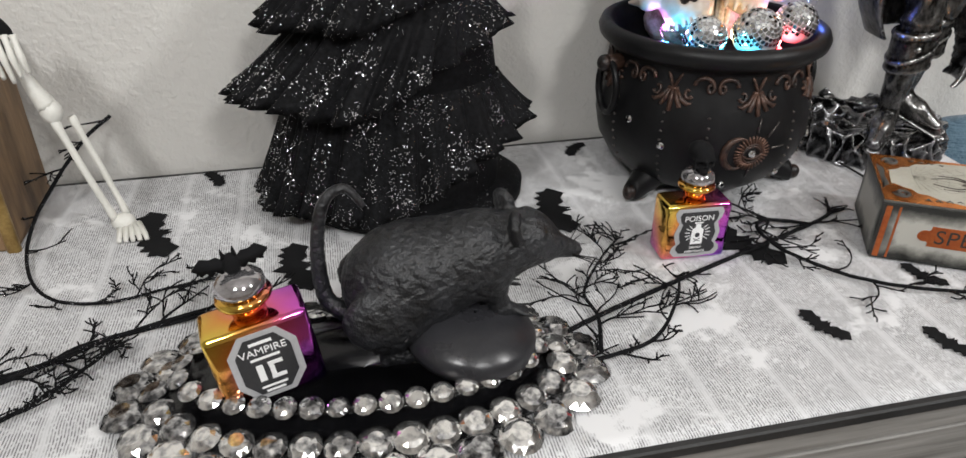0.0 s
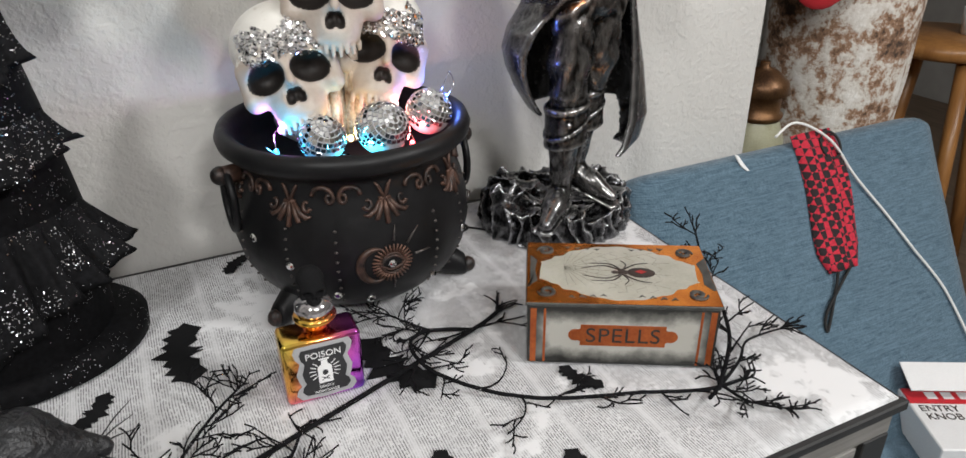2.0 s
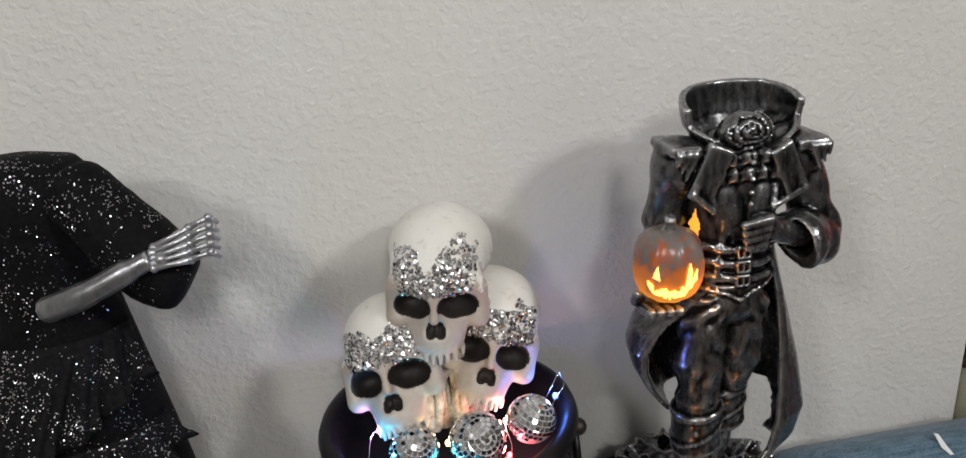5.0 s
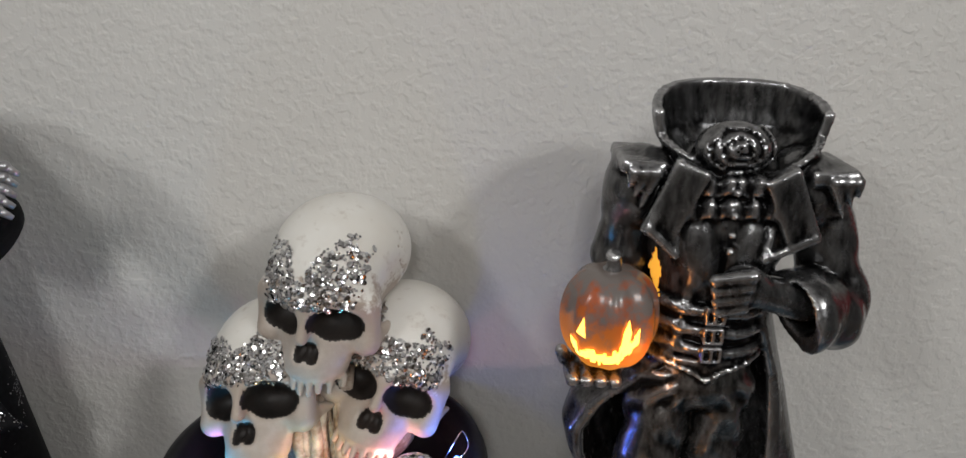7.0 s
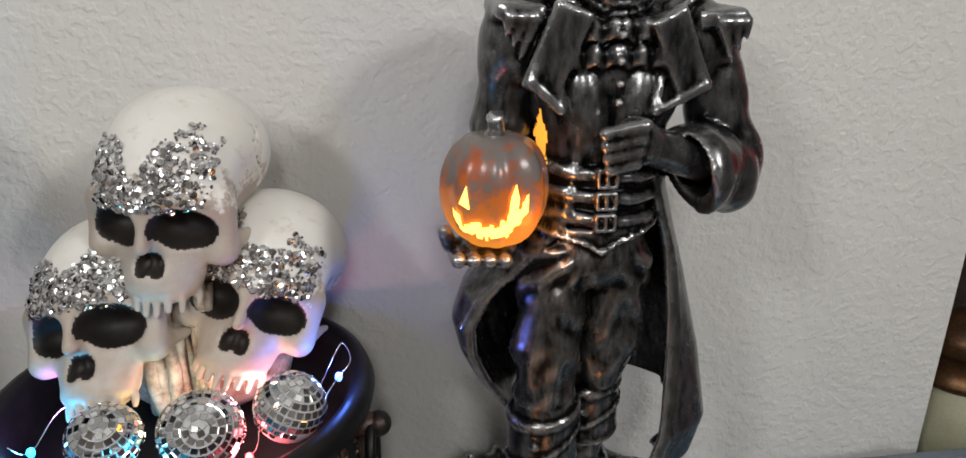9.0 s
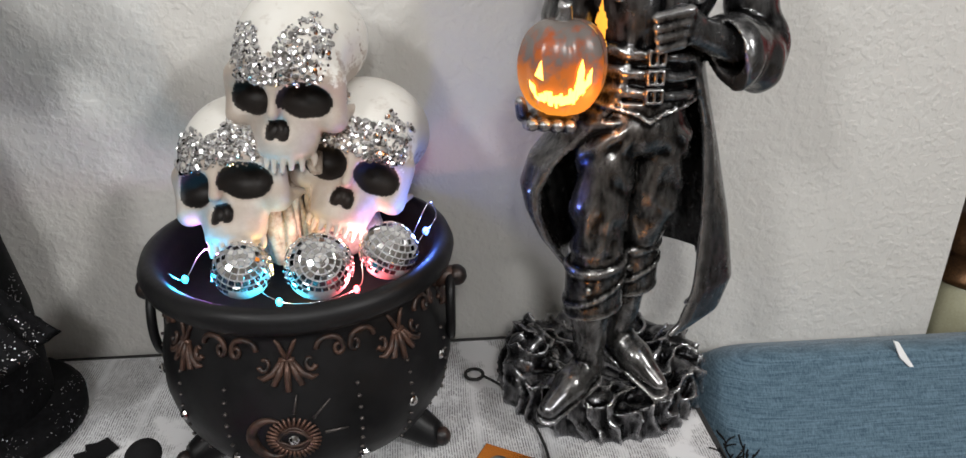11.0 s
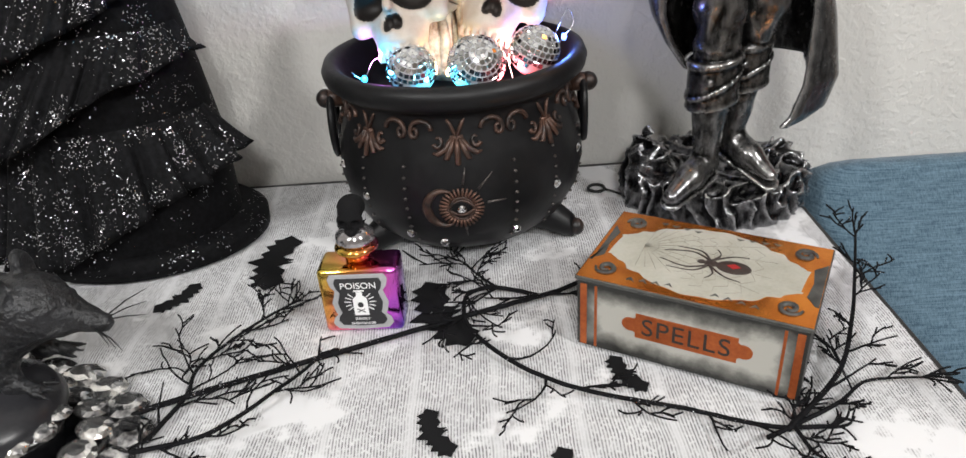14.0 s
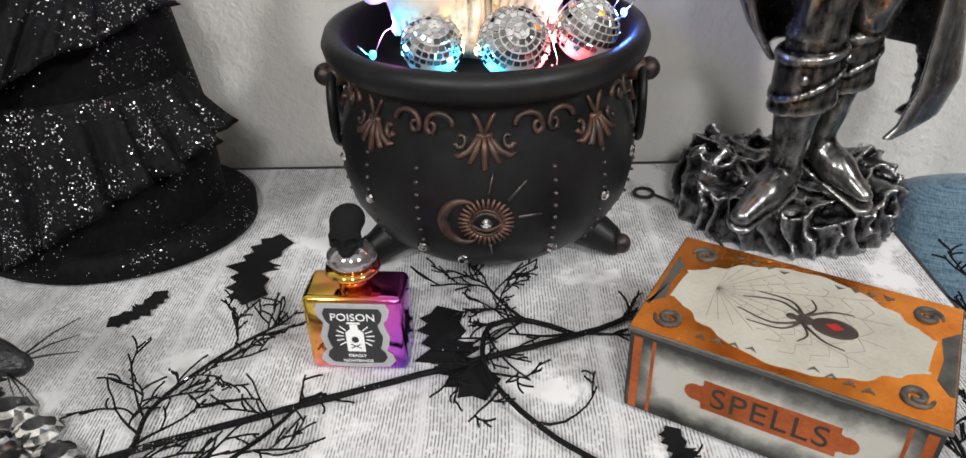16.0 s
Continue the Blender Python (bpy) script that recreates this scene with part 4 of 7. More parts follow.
# ---- fairy lights in the cauldron ----
FAIRY = [((0.664, 0.640, 0.922), (0.03, 0.50, 1.0)), ((0.676, 0.672, 0.930), (0.85, 0.20, 0.95)), ((0.732, 0.622, 0.910), (0.05, 0.65, 1.0)), ((0.786, 0.632, 0.912), (1.0, 0.10, 0.12)), ((0.790, 0.668, 0.922), (1.0, 0.45, 0.40)), ((0.838, 0.672, 0.938), (0.10, 0.22, 1.0)), ((0.735, 0.655, 0.918), (1.0, 0.69, 0.25))]
fl = thing("fairy_lights", pose(0.75, 0.64, 0.90))
tagged(fl, "string of tiny coloured fairy lights on thin silver wire", "fairy lights")
bm = bmesh.new()
line = [(0.655, 0.635, 0.930)] + [p for p, _ in FAIRY[:5]] + [(0.82, 0.672, 0.925), (0.836, 0.668, 0.955), (0.842, 0.672, 0.962), (0.846, 0.67, 0.95), (0.834, 0.664, 0.936), (0.815, 0.65, 0.91)]
add_tube(bm, curve_points(line, 6), 0.00045, 5)
part("wire", bm, SEQUIN, fl).matrix_parent_inverse = fl.matrix_world.inverted()
for p, c in FAIRY:
    bm = bmesh.new()
    add_ball(bm, p, (0.0024, 0.0024, 0.0032), 10, 8)
    part("bulb", bm, glow("bulb_light", c, 8.0), fl).matrix_parent_inverse = fl.matrix_world.inverted()
    data = bpy.data.lights.new("bulb_light", "POINT")
    data.energy, data.color, data.shadow_soft_size = (0.14 if c[1] < 0.68 else 0.05), c, 0.004
    new("bulb_light", data).location = Vector(p) + Vector((0, -0.004, 0.006))


# ---- headless figure on rocks ----
def between(v, keys):
    """Linear steps between (v, value) keys."""
    return np.interp(v, [k[0] for k in keys], [k[1] for k in keys]).astype(np.float32)


def hash_noise(P, f):
    """Soft wandering waves for folds and rock."""
    x, y, z = P[..., 0] * f, P[..., 1] * f, P[..., 2] * f
    u = x + 1.1 * np.sin(0.7 * y + 1.3 * z + 0.4)
    v = y + 1.1 * np.sin(0.8 * z - 1.2 * x + 1.7)
    w = z + 1.1 * np.sin(0.9 * x + 1.1 * y + 2.9)
    return (np.sin(u + 0.5 * w) + np.sin(1.3 * v - 0.4 * u) + np.sin(1.1 * w + 0.6 * v)) / 3


def torso_field(P):
    x, y, z = P[..., 0], P[..., 1], P[..., 2]
    d = d_ell(P, (0.998, 0.668, 1.125), (0.048, 0.029, 0.052))
    d = s_min(d, d_ell(P, (0.996, 0.664, 1.062), (0.034, 0.028, 0.045)), 0.016)
    d = s_min(d, d_ell(P, (0.993, 0.664, 1.020), (0.037, 0.029, 0.024)), 0.010)
    # waistcoat panels and the slit between them
    for s in (-1, 1):
        d = s_min(d, d_ell(P, (0.997 + s * 0.0135, 0.645, 1.110), (0.0125, 0.0105, 0.028), rot_of(0, s * 10, 0)), 0.0025)
    # three straps with buckles, a pointed girdle below
    q = np.sqrt(((x - 0.995) / 0.0355) ** 2 + ((y - 0.664) / 0.0305) ** 2)
    for zz in (1.0755, 1.0625, 1.0495):
        tilt = zz + 0.10 * (0.994 - x)
        d = s_min(d, np.maximum((q - 1.02) * 0.033, np.abs(z - tilt) - 0.0036), 0.0008)
        k = np.where(x < 0.990, 0.0012 * np.sin((x - 0.95) * 420), 0)
        d = s_min(d, np.maximum((q - 1.07) * 0.033, np.abs(z - tilt - k) - 0.0017), 0.0008)
        b = d_box(P, (0.9945, 0.6325, zz), (0.0062, 0.003, 0.0056), None, 0.0008)
        b = np.maximum(b, -d_box(P, (0.9945, 0.629, zz), (0.0042, 0.004, 0.0036)))
        b = np.minimum(b, d_box(P, (0.9945, 0.6315, zz), (0.0010, 0.0025, 0.0045)))
        d = np.minimum(d, b)
    edge = 1.0335 + 0.20 * np.abs(x - 0.993) - 0.004 * np.exp(-((x - 0.993) / 0.006) ** 2)
    d = s_min(d, np.maximum((q - 1.05) * 0.033, np.maximum(edge - z, z - 1.0445)), 0.0008)
    d = s_min(d, np.maximum((q - 1.12) * 0.033, np.abs(z - edge - 0.0015) - 0.0012), 0.0006)
    # two tiers of a pleated jabot with its pins
    for zz, w, ph in ((1.1535, 0.0300, 0.0), (1.1400, 0.0275, 0.8)):
        u = x - 0.9975
        rip = np.sin(np.abs(u) * 560 + ph)
        Q = P.copy()
        Q[..., 1] = y + 0.0026 * rip - 0.12 * np.abs(u)
        Q[..., 2] = z - 0.0016 * rip + 0.05 * np.abs(u)
        lobe = d_box(Q, (0.9975, 0.6405, zz), (w, 0.0060, 0.0052), None, 0.0026)
        flare = lobe - 0.05 * np.clip(np.abs(u) - 0.004, 0, 0.03)
        d = s_min(d, flare * 0.75, 0.0015)
    for zz in (1.1520, 1.1385, 1.1270, 1.1170):
        d = s_min(d, d_ell(P, (0.9975, 0.6310, zz), (0.0026, 0.0030, 0.0026)), 0.0008)
    return d


def coat_top_field(P):
    x, y, z = P[..., 0], P[..., 1], P[..., 2]
    d = None
    for s, tip, zt in ((-1, 0.935, 1.164), (1, 1.0735, 1.160)):
        m = 0.998 + s * 0.048
        e = d_ell(P, (m, 0.668, 1.145), (0.022, 0.026, 0.026))
        cap = d_box(P, ((m + tip) / 2 - s * 0.004, 0.664, zt - 0.001), (0.0135, 0.024, 0.0042), rot_of(0, -s * 4, 0), 0.0022)
        e = s_min(e, cap, 0.004)
        # cut points of the shoulder cape
        for k in range(3):
            w = d_cap(P, (tip - s * (0.006 + 0.006 * k), 0.642, zt - 0.004), (tip - s * (0.003 + 0.004 * k), 0.641, zt - 0.013 - 0.006 * k), 0.0050, 0.0006)
            e = s_min(e, w, 0.0012)
        d = e if d is None else np.minimum(d, e)
    # lapels: long folded plates with a raised rim and a kicked-out point
    for top, mid, low in (((0.9665, 1.166), (0.951, 1.128), (0.9670, 1.113)), ((1.0290, 1.163), (1.0470, 1.124), (1.0190, 1.111))):
        t3, m3, l3 = (top[0], 0.640, top[1]), (mid[0], 0.6365, mid[1]), (low[0], 0.634, low[1])
        s = -1 if top[0] < 1 else 1
        inner = (top[0] - s * 0.001, 0.645, top[1] - 0.012)
        c = [(p + q) / 2 for p, q in zip(t3, m3)]
        tilt = math.degrees(math.atan2(mid[0] - top[0], top[1] - mid[1]))
        p = d_box(P, (c[0] - s * 0.0060, 0.6385, c[2] - 0.003), (0.0105, 0.0048, 0.0240), rot_of(0, -tilt, s * 10), 0.0018)
        p = s_min(p, d_cap(P, t3, m3, 0.0022, 0.0026), 0.003)
        p = s_min(p, d_cap(P, m3, l3, 0.0032, 0.0024), 0.002)
        p = s_min(p, d_cap(P, inner, l3, 0.0020, 0.0024), 0.002)
        d = s_min(d, p, 0.002)
    # stand-up collar, open in front
    ang = np.arctan2(x - 1.0070, -(y - 0.670))
    c = np.cos(ang)
    rc = between(z, ((1.145, 0.033), (1.160, 0.036), (1.176, 0.0470), (1.186, 0.0495), (1.21, 0.0515)))
    q = np.sqrt((x - 1.0070) ** 2 + ((y - 0.670) * 1.25) ** 2)
    rim = 1.2050 - 0.0125 * np.clip(1 + c, 0, 1) ** 2
    open_front = (c - 0.10 - 0.9 * np.clip((1.177 - z) / 0.018, 0, 1)) * 0.045
    shell = np.abs(q - rc) * 0.85 - 0.0026
    d = s_min(d, np.maximum(np.maximum(shell, 1.146 - z), np.maximum(z - rim, open_front)), 0.002)
    d = s_min(d, np.maximum(q - rc, np.abs(z - 1.152) - 0.007), 0.003)
    # rose at the throat
    rose = d_ell(P, (0.9985, 0.650, 1.1735), (0.0235, 0.015, 0.0160))
    rr = np.sqrt(((x - 0.9985) / 1.42) ** 2 + (z - 1.1755) ** 2)
    ra = np.arctan2(z - 1.1755, (x - 0.9985) / 1.42)
    turn = ((rr - 0.00085 * ra + 0.0006 * np.sin(3 * ra)) / 0.0048) % 1.0
    rose = rose + np.where((rr < 0.0165) & (y < 0.656), 0.0026 * turn - 0.0010, 0)
    return s_min(d, rose, 0.002)


def arms_field(P):
    x, y, z = P[..., 0], P[..., 1], P[..., 2]
    # arm bent to the chest, with a wide bell cuff
    d = d_cap(P, (1.056, 0.665, 1.145), (1.074, 0.664, 1.085), 0.0175, 0.0185)
    cuff = s_min(d_cap(P, (1.076, 0.660, 1.078), (1.046, 0.641, 1.076), 0.0185, 0.0265), d_ell(P, (1.076, 0.656, 1.066), (0.0175, 0.021, 0.0215)), 0.010)
    n = np.float32((-0.90, -0.20, -0.36))
    n /= np.linalg.norm(n)
    lid = (P - np.float32((1.042, 0.640, 1.076))) @ n
    hollow = d_cap(P, (1.060, 0.650, 1.077), (1.030, 0.632, 1.077), 0.013, 0.0235)
    cuff = s_max(np.maximum(cuff, lid), -hollow, 0.002)
    d = s_min(d, cuff, 0.006)
    d = d + np.where((x > 1.050) & (z < 1.135), 0.0016 * hash_noise(P, 125), 0)
    d = s_min(d, d_cap(P, (1.050, 0.644, 1.080), (1.012, 0.629, 1.095), 0.0115, 0.0105), 0.004)
    d = s_min(d, d_ell(P, (1.006, 0.627, 1.097), (0.0145, 0.0095, 0.0135)), 0.004)
    for k in range(4):
        d = s_min(d, d_cap(P, (1.008 - 0.001 * k, 0.618 + 0.0008 * k, 1.1075 - 0.0068 * k), (0.9885 + 0.0012 * k, 0.6225, 1.1025 - 0.0066 * k), 0.0043, 0.0036), 0.0014)
    # arm behind the pumpkin
    e = d_cap(P, (0.946, 0.668, 1.145), (0.943, 0.678, 1.095), 0.018, 0.0165)
    e = s_min(e, d_cap(P, (0.943, 0.678, 1.095), (0.939, 0.672, 1.045), 0.0165, 0.010), 0.008)
    e = e + np.where(z > 1.09, 0.0014 * hash_noise(P, 140), 0)
    e = s_min(e, d_ell(P, (0.930, 0.655, 1.031), (0.0190, 0.018, 0.0075)), 0.004)
    for k in range(4):
        xx = 0.9120 + 0.0088 * k
        e = s_min(e, d_cap(P, (xx, 0.646, 1.029 - 0.001 * k), (xx - 0.0012, 0.624 + 0.001 * k, 1.0345 - 0.001 * k), 0.0052, 0.0044), 0.0012)
    e = s_min(e, d_cap(P, (0.909, 0.655, 1.032), (0.9045, 0.640, 1.046), 0.0050, 0.0040), 0.002)
    return np.minimum(d, e)


def legs_field(P):
    x, y, z = P[..., 0], P[..., 1], P[..., 2]
    l = d_cap(P, (0.974, 0.660, 1.014), (0.968, 0.655, 0.965), 0.0225, 0.0205)
    l = s_min(l, d_cap(P, (0.968, 0.655, 0.965), (0.968, 0.654, 0.918), 0.0205, 0.0195), 0.006)
    r = d_cap(P, (1.012, 0.664, 1.014), (1.010, 0.664, 0.965), 0.0225, 0.0195)
    r = s_min(r, d_cap(P, (1.010, 0.664, 0.965), (1.006, 0.672, 0.922), 0.0195, 0.0155), 0.006)
    d = s_min(l, r, 0.0035)
    sag = np.sin((z + 0.55 * np.abs(x - 0.992)) * 150 + 2.4 * np.sin(x * 130 + 30 * z))
    d = d + np.where((z < 1.03) & (z > 0.925), 0.0011 * sag + 0.0010 * hash_noise(P, 150), 0)
    # gathers under the girdle
    fan = np.sin(np.arctan2(x - 0.992, 1.034 - z) * 15)
    d = d + 0.0013 * fan * np.clip((z - 0.998) / 0.012, 0, 1) * (z < 1.034)
    # boots: rolled cuff, slanting flap, creased shaft, pointed foot
    for cx, cy, zc, rr, ank, toe in ((0.968, 0.656, 0.914, 0.0212, (0.9695, 0.664, 0.812), (0.931, 0.630, 0.7945)), (1.005, 0.674, 0.921, 0.0168, (1.000, 0.684, 0.826), (1.026, 0.648, 0.8000))):
        q = np.sqrt((x - cx) ** 2 + (y - cy) ** 2)
        b = np.sqrt((q - rr) ** 2 + (z - zc - 0.16 * (x - cx)) ** 2) - 0.0034
        flap = np.maximum((np.abs(q - rr + 0.0008)) - 0.0024, np.maximum(z - zc, zc - 0.040 + 0.22 * (x - cx) - z))
        b = s_min(b, flap, 0.002)
        low = zc - 0.038 - 0.22 * (cx - x)
        b = s_min(b, np.sqrt((q - rr - 0.0006) ** 2 + (z - low) ** 2) - 0.0019, 0.0015)
        strap = zc - 0.021 + 0.55 * (x - cx)
        b = s_min(b, np.maximum(np.abs(q - rr - 0.0016) - 0.0018, np.abs(z - strap) - 0.0016), 0.0012)
        b = s_min(b, d_ell(P, (cx - 0.009, cy - math.sqrt(max(rr ** 2 - 0.000081, 0)) - 0.0014, zc - 0.015), (0.0029, 0.0026, 0.0029)), 0.0008)
        shaft = d_cap(P, (cx, cy + 0.002, zc - 0.030), (ank[0], ank[1], ank[2] + 0.012), rr * 0.80, 0.0122)
        shaft = shaft + 0.0009 * hash_noise(P, 190)
        b = s_min(b, shaft, 0.003)
        f = s_min(d_cap(P, ank, [0.55 * m + 0.45 * n for m, n in zip(ank, toe)], 0.0135, 0.0128), d_cap(P, [0.55 * m + 0.45 * n for m, n in zip(ank, toe)], toe, 0.0128, 0.0082), 0.006)
        f = s_max(f, ank[2] - 0.0165 + 0.25 * (y - ank[1]) - z, 0.002)
        b = s_min(b, f, 0.004)
        sole = d_cap(P, (ank[0], ank[1], ank[2] - 0.0135), (toe[0], toe[1], toe[2] - 0.0060), 0.0135, 0.0100)
        sole = np.maximum(sole, np.abs(z - (ank[2] - 0.0140) - (y - ank[1]) * (toe[2] - 0.006 - ank[2] + 0.0140) / (toe[1] - ank[1])) - 0.0022)
        b = s_min(b, sole, 0.001)
        d = s_min(d, b, 0.002)
    return d


def skirts_field(P):
    """The open coat below the waist: a rounded lobe on one side, a long leaf-shaped tail on the other."""
    x, y, z = P[..., 0], P[..., 1], P[..., 2]
    cx, cy = 0.994, 0.688
    xl = between(z, ((0.895, 0.040), (0.905, 0.048), (0.925, 0.062), (0.950, 0.074), (0.970, 0.0785), (0.990, 0.072), (1.010, 0.056), (1.040, 0.042), (1.075, 0.034), (1.12, 0.036)))
    xr = between(z, ((0.845, 0.064), (0.858, 0.082), (0.885, 0.0890), (0.940, 0.0790), (1.000, 0.0650), (1.040, 0.0540), (1.075, 0.044), (1.12, 0.042)))
    ry = between(z, ((0.85, 0.050), (0.95, 0.050), (1.00, 0.050), (1.05, 0.053), (1.12, 0.047)))
    rx = np.where(x < cx, xl, xr)
    a = np.arctan2((x - cx) / rx, -(y - cy) / ry)
    q = np.sqrt(((x - cx) / rx) ** 2 + ((y - cy) / ry) ** 2)
    q = q / (1 + 0.035 * np.sin(5 * a + 0.8) * np.clip((1.04 - z) / 0.10, 0, 1))
    shell = np.abs(q - 1) * np.minimum(rx, 0.055) * 0.8 - 0.0027
    left_end = between(z, ((0.90, -1.45), (0.96, -1.20), (1.00, -1.05), (1.05, -0.55), (1.09, -0.45)))
    right_end = between(z, ((0.85, 0.62), (0.90, 0.80), (0.96, 0.95), (1.02, 1.05), (1.06, 0.85), (1.09, 0.75)))
    width = np.minimum(rx, ry)
    gap = np.where(a < 0, (a - left_end), (right_end - a)) * width * 0.8
    back = np.clip((a - 1.75) / 0.25, 0, 1)
    hem = np.where(a < 0, 0.8985, 0.848 + 0.050 * back)
    d = np.maximum(np.maximum(shell, z - 1.118), np.maximum(hem - z, gap))
    # rolled rim along the opening
    rimmed = np.sqrt(np.maximum(np.abs(q - 1) * np.minimum(rx, 0.055), 0) ** 2 + gap ** 2) - 0.0034
    d = s_min(d, np.maximum(rimmed, np.maximum(hem - z, z - 1.112)), 0.001)
    return d


def rocks_field(P):
    x, y, z = P[..., 0], P[..., 1], P[..., 2]
    q = np.sqrt(((x - 0.996) / 0.095) ** 2 + ((y - 0.714) / 0.083) ** 2)
    a = np.arctan2(y - 0.714, x - 0.996)
    n1 = hash_noise(P, 92)
    n2 = hash_noise(P, 160)
    ridge = 1 - np.abs(np.sin(14 * a + 55 * (z - 0.75) + 1.6 * n1)) ** 0.7
    crest = np.exp(-(((x - 0.927) / 0.024) ** 2 + ((y - 0.722) / 0.034) ** 2))
    top = 0.776 + 0.016 * (1 - np.abs(n1)) ** 2 * np.clip(q * 1.4, 0.2, 1) + 0.004 * n2 + 0.036 * crest * (0.75 + 0.45 * np.abs(n2))
    top = top + 0.012 * np.exp(-(((x - 1.062) / 0.02) ** 2 + ((y - 0.742) / 0.03) ** 2)) * (0.5 + np.abs(n2))
    side = (q - 0.94 - 0.075 * ridge + 1.5 * np.clip(z - 0.772, 0, 1) + 0.03 * n2) * 0.075
    d = np.maximum(side, (z - top) * 0.62)
    d = s_max(d, 0.7515 - z, 0.001)
    return d


def statue_field(P):
    z = P[..., 2]
    d = torso_field(P)
    d = s_min(d, coat_top_field(P), 0.003)
    d = s_min(d, arms_field(P), 0.003)
    d = s_min(d, legs_field(P), 0.003)
    d = s_min(d, skirts_field(P), 0.0025)
    return s_min(d, rocks_field(P), 0.0025)


def statue_pick(C):
    q = np.sqrt(((C[:, 0] - 0.996) / 0.115) ** 2 + ((C[:, 1] - 0.714) / 0.10) ** 2)
    rock = (C[:, 2] < 0.786 + 0.04 * (C[:, 0] < 0.945)) & (q < 1.1)
    # Narrow wedge beside the pumpkin that glows in place of light on the coat.
    lit_lining = (C[:, 2] > 1.080) & (C[:, 2] < 1.110) & (np.abs(C[:, 0] - 0.9615 + 0.12 * (C[:, 2] - 1.095)) < 0.0030 * (1 - np.abs(C[:, 2] - 1.095) / 0.016)) & (C[:, 1] < 0.672)
    return np.where(rock, 1, np.where(lit_lining, 3, np.where((C[:, 2] > 1.04) | (np.abs(C[:, 0] - 0.988) > 0.048), 2, 0)))


me = skin_mesh("headless_statue", statue_field, (0.888, 0.605, 0.7480), (1.112, 0.806, 1.212), 0.0018, statue_pick)
for mt in (SILVER, ROCK, DARKCOAT, LIT_LINING):
    me.materials.append(mt)
bm = bmesh.new()
bm.from_mesh(me)


def lobes(a, i):
    return 1 + 0.045 * math.cos(8 * a)


PC, PR, PH = (0.9335, 0.645, 1.0690), 0.0285, 0.0330
prof = [(0.001 + PR * math.sin(k * math.pi / 18) ** 0.75, -PH * math.cos(k * math.pi / 18) * (1 - 0.10 * (k / 18) ** 6)) for k in range(19)]
add_lathe(bm, prof, 64, PC, 4, lobes)
add_tube(bm, curve_points([(0.9335, 0.645, 1.097), (0.9340, 0.643, 1.104), (0.9325, 0.640, 1.110)], 4), [0.0075, 0.0062, 0.0052, 0.0048, 0.0045, 0.0044, 0.0044, 0.0045, 0.0048], 10, mat=2)


def on_pumpkin(u, v, out=0.0024):
    r = PR * max(1 - (v / PH) ** 2, 0.01) ** 0.375 * (1 + 0.045 * math.cos(8 * (u - math.pi / 2))) + out
    return Vector((PC[0] + r * math.sin(u), PC[1] - r * math.cos(u), PC[2] + v))


def carve(shape, turn=-0.15):
    bm.faces.new([bm.verts.new(on_pumpkin(u + turn, v)) for u, v in shape]).material_index = 5


# carved eyes and a wide jagged mouth that runs up into one of them
rnd = random.Random(8)
carve(((-0.62, -0.001), (-0.44, -0.004), (-0.50, 0.009)))
carve(((0.24, -0.010), (0.42, -0.010), (0.46, 0.002), (0.40, 0.010), (0.28, 0.003)))
for k in range(24):
    u0, u1 = -0.80 + 1.45 * k / 24, -0.80 + 1.45 * (k + 1) / 24
    c0, c1 = ((k - 11) / 12) ** 2, ((k - 10) / 12) ** 2
    tooth = rnd.uniform(-0.001, 0.006) if k < 15 else rnd.uniform(-0.005, 0.0)
    bite = rnd.uniform(0.0, 0.004)
    carve(((u0, -0.0235 + 0.012 * c0 + bite), (u1, -0.0235 + 0.012 * c1 + bite), (u1, -0.0125 + 0.0100 * c1 - tooth), (u0, -0.0125 + 0.0100 * c0 - tooth)))
bm.to_mesh(me)
bm.free()
me.shade_smooth()
ob = put_mesh("headless_statue", me, [PUMPKIN, FLAME])
tagged(ob, "antiqued silver-black headless coated figure holding a lit orange pumpkin", "statue")
data = bpy.data.lights.new("pumpkin_light", "POINT")
data.energy, data.color, data.shadow_soft_size = 0.05, (1.0, 0.33, 0.05), 0.01
new("pumpkin_light", data).location = (0.952, 0.612, 1.050)


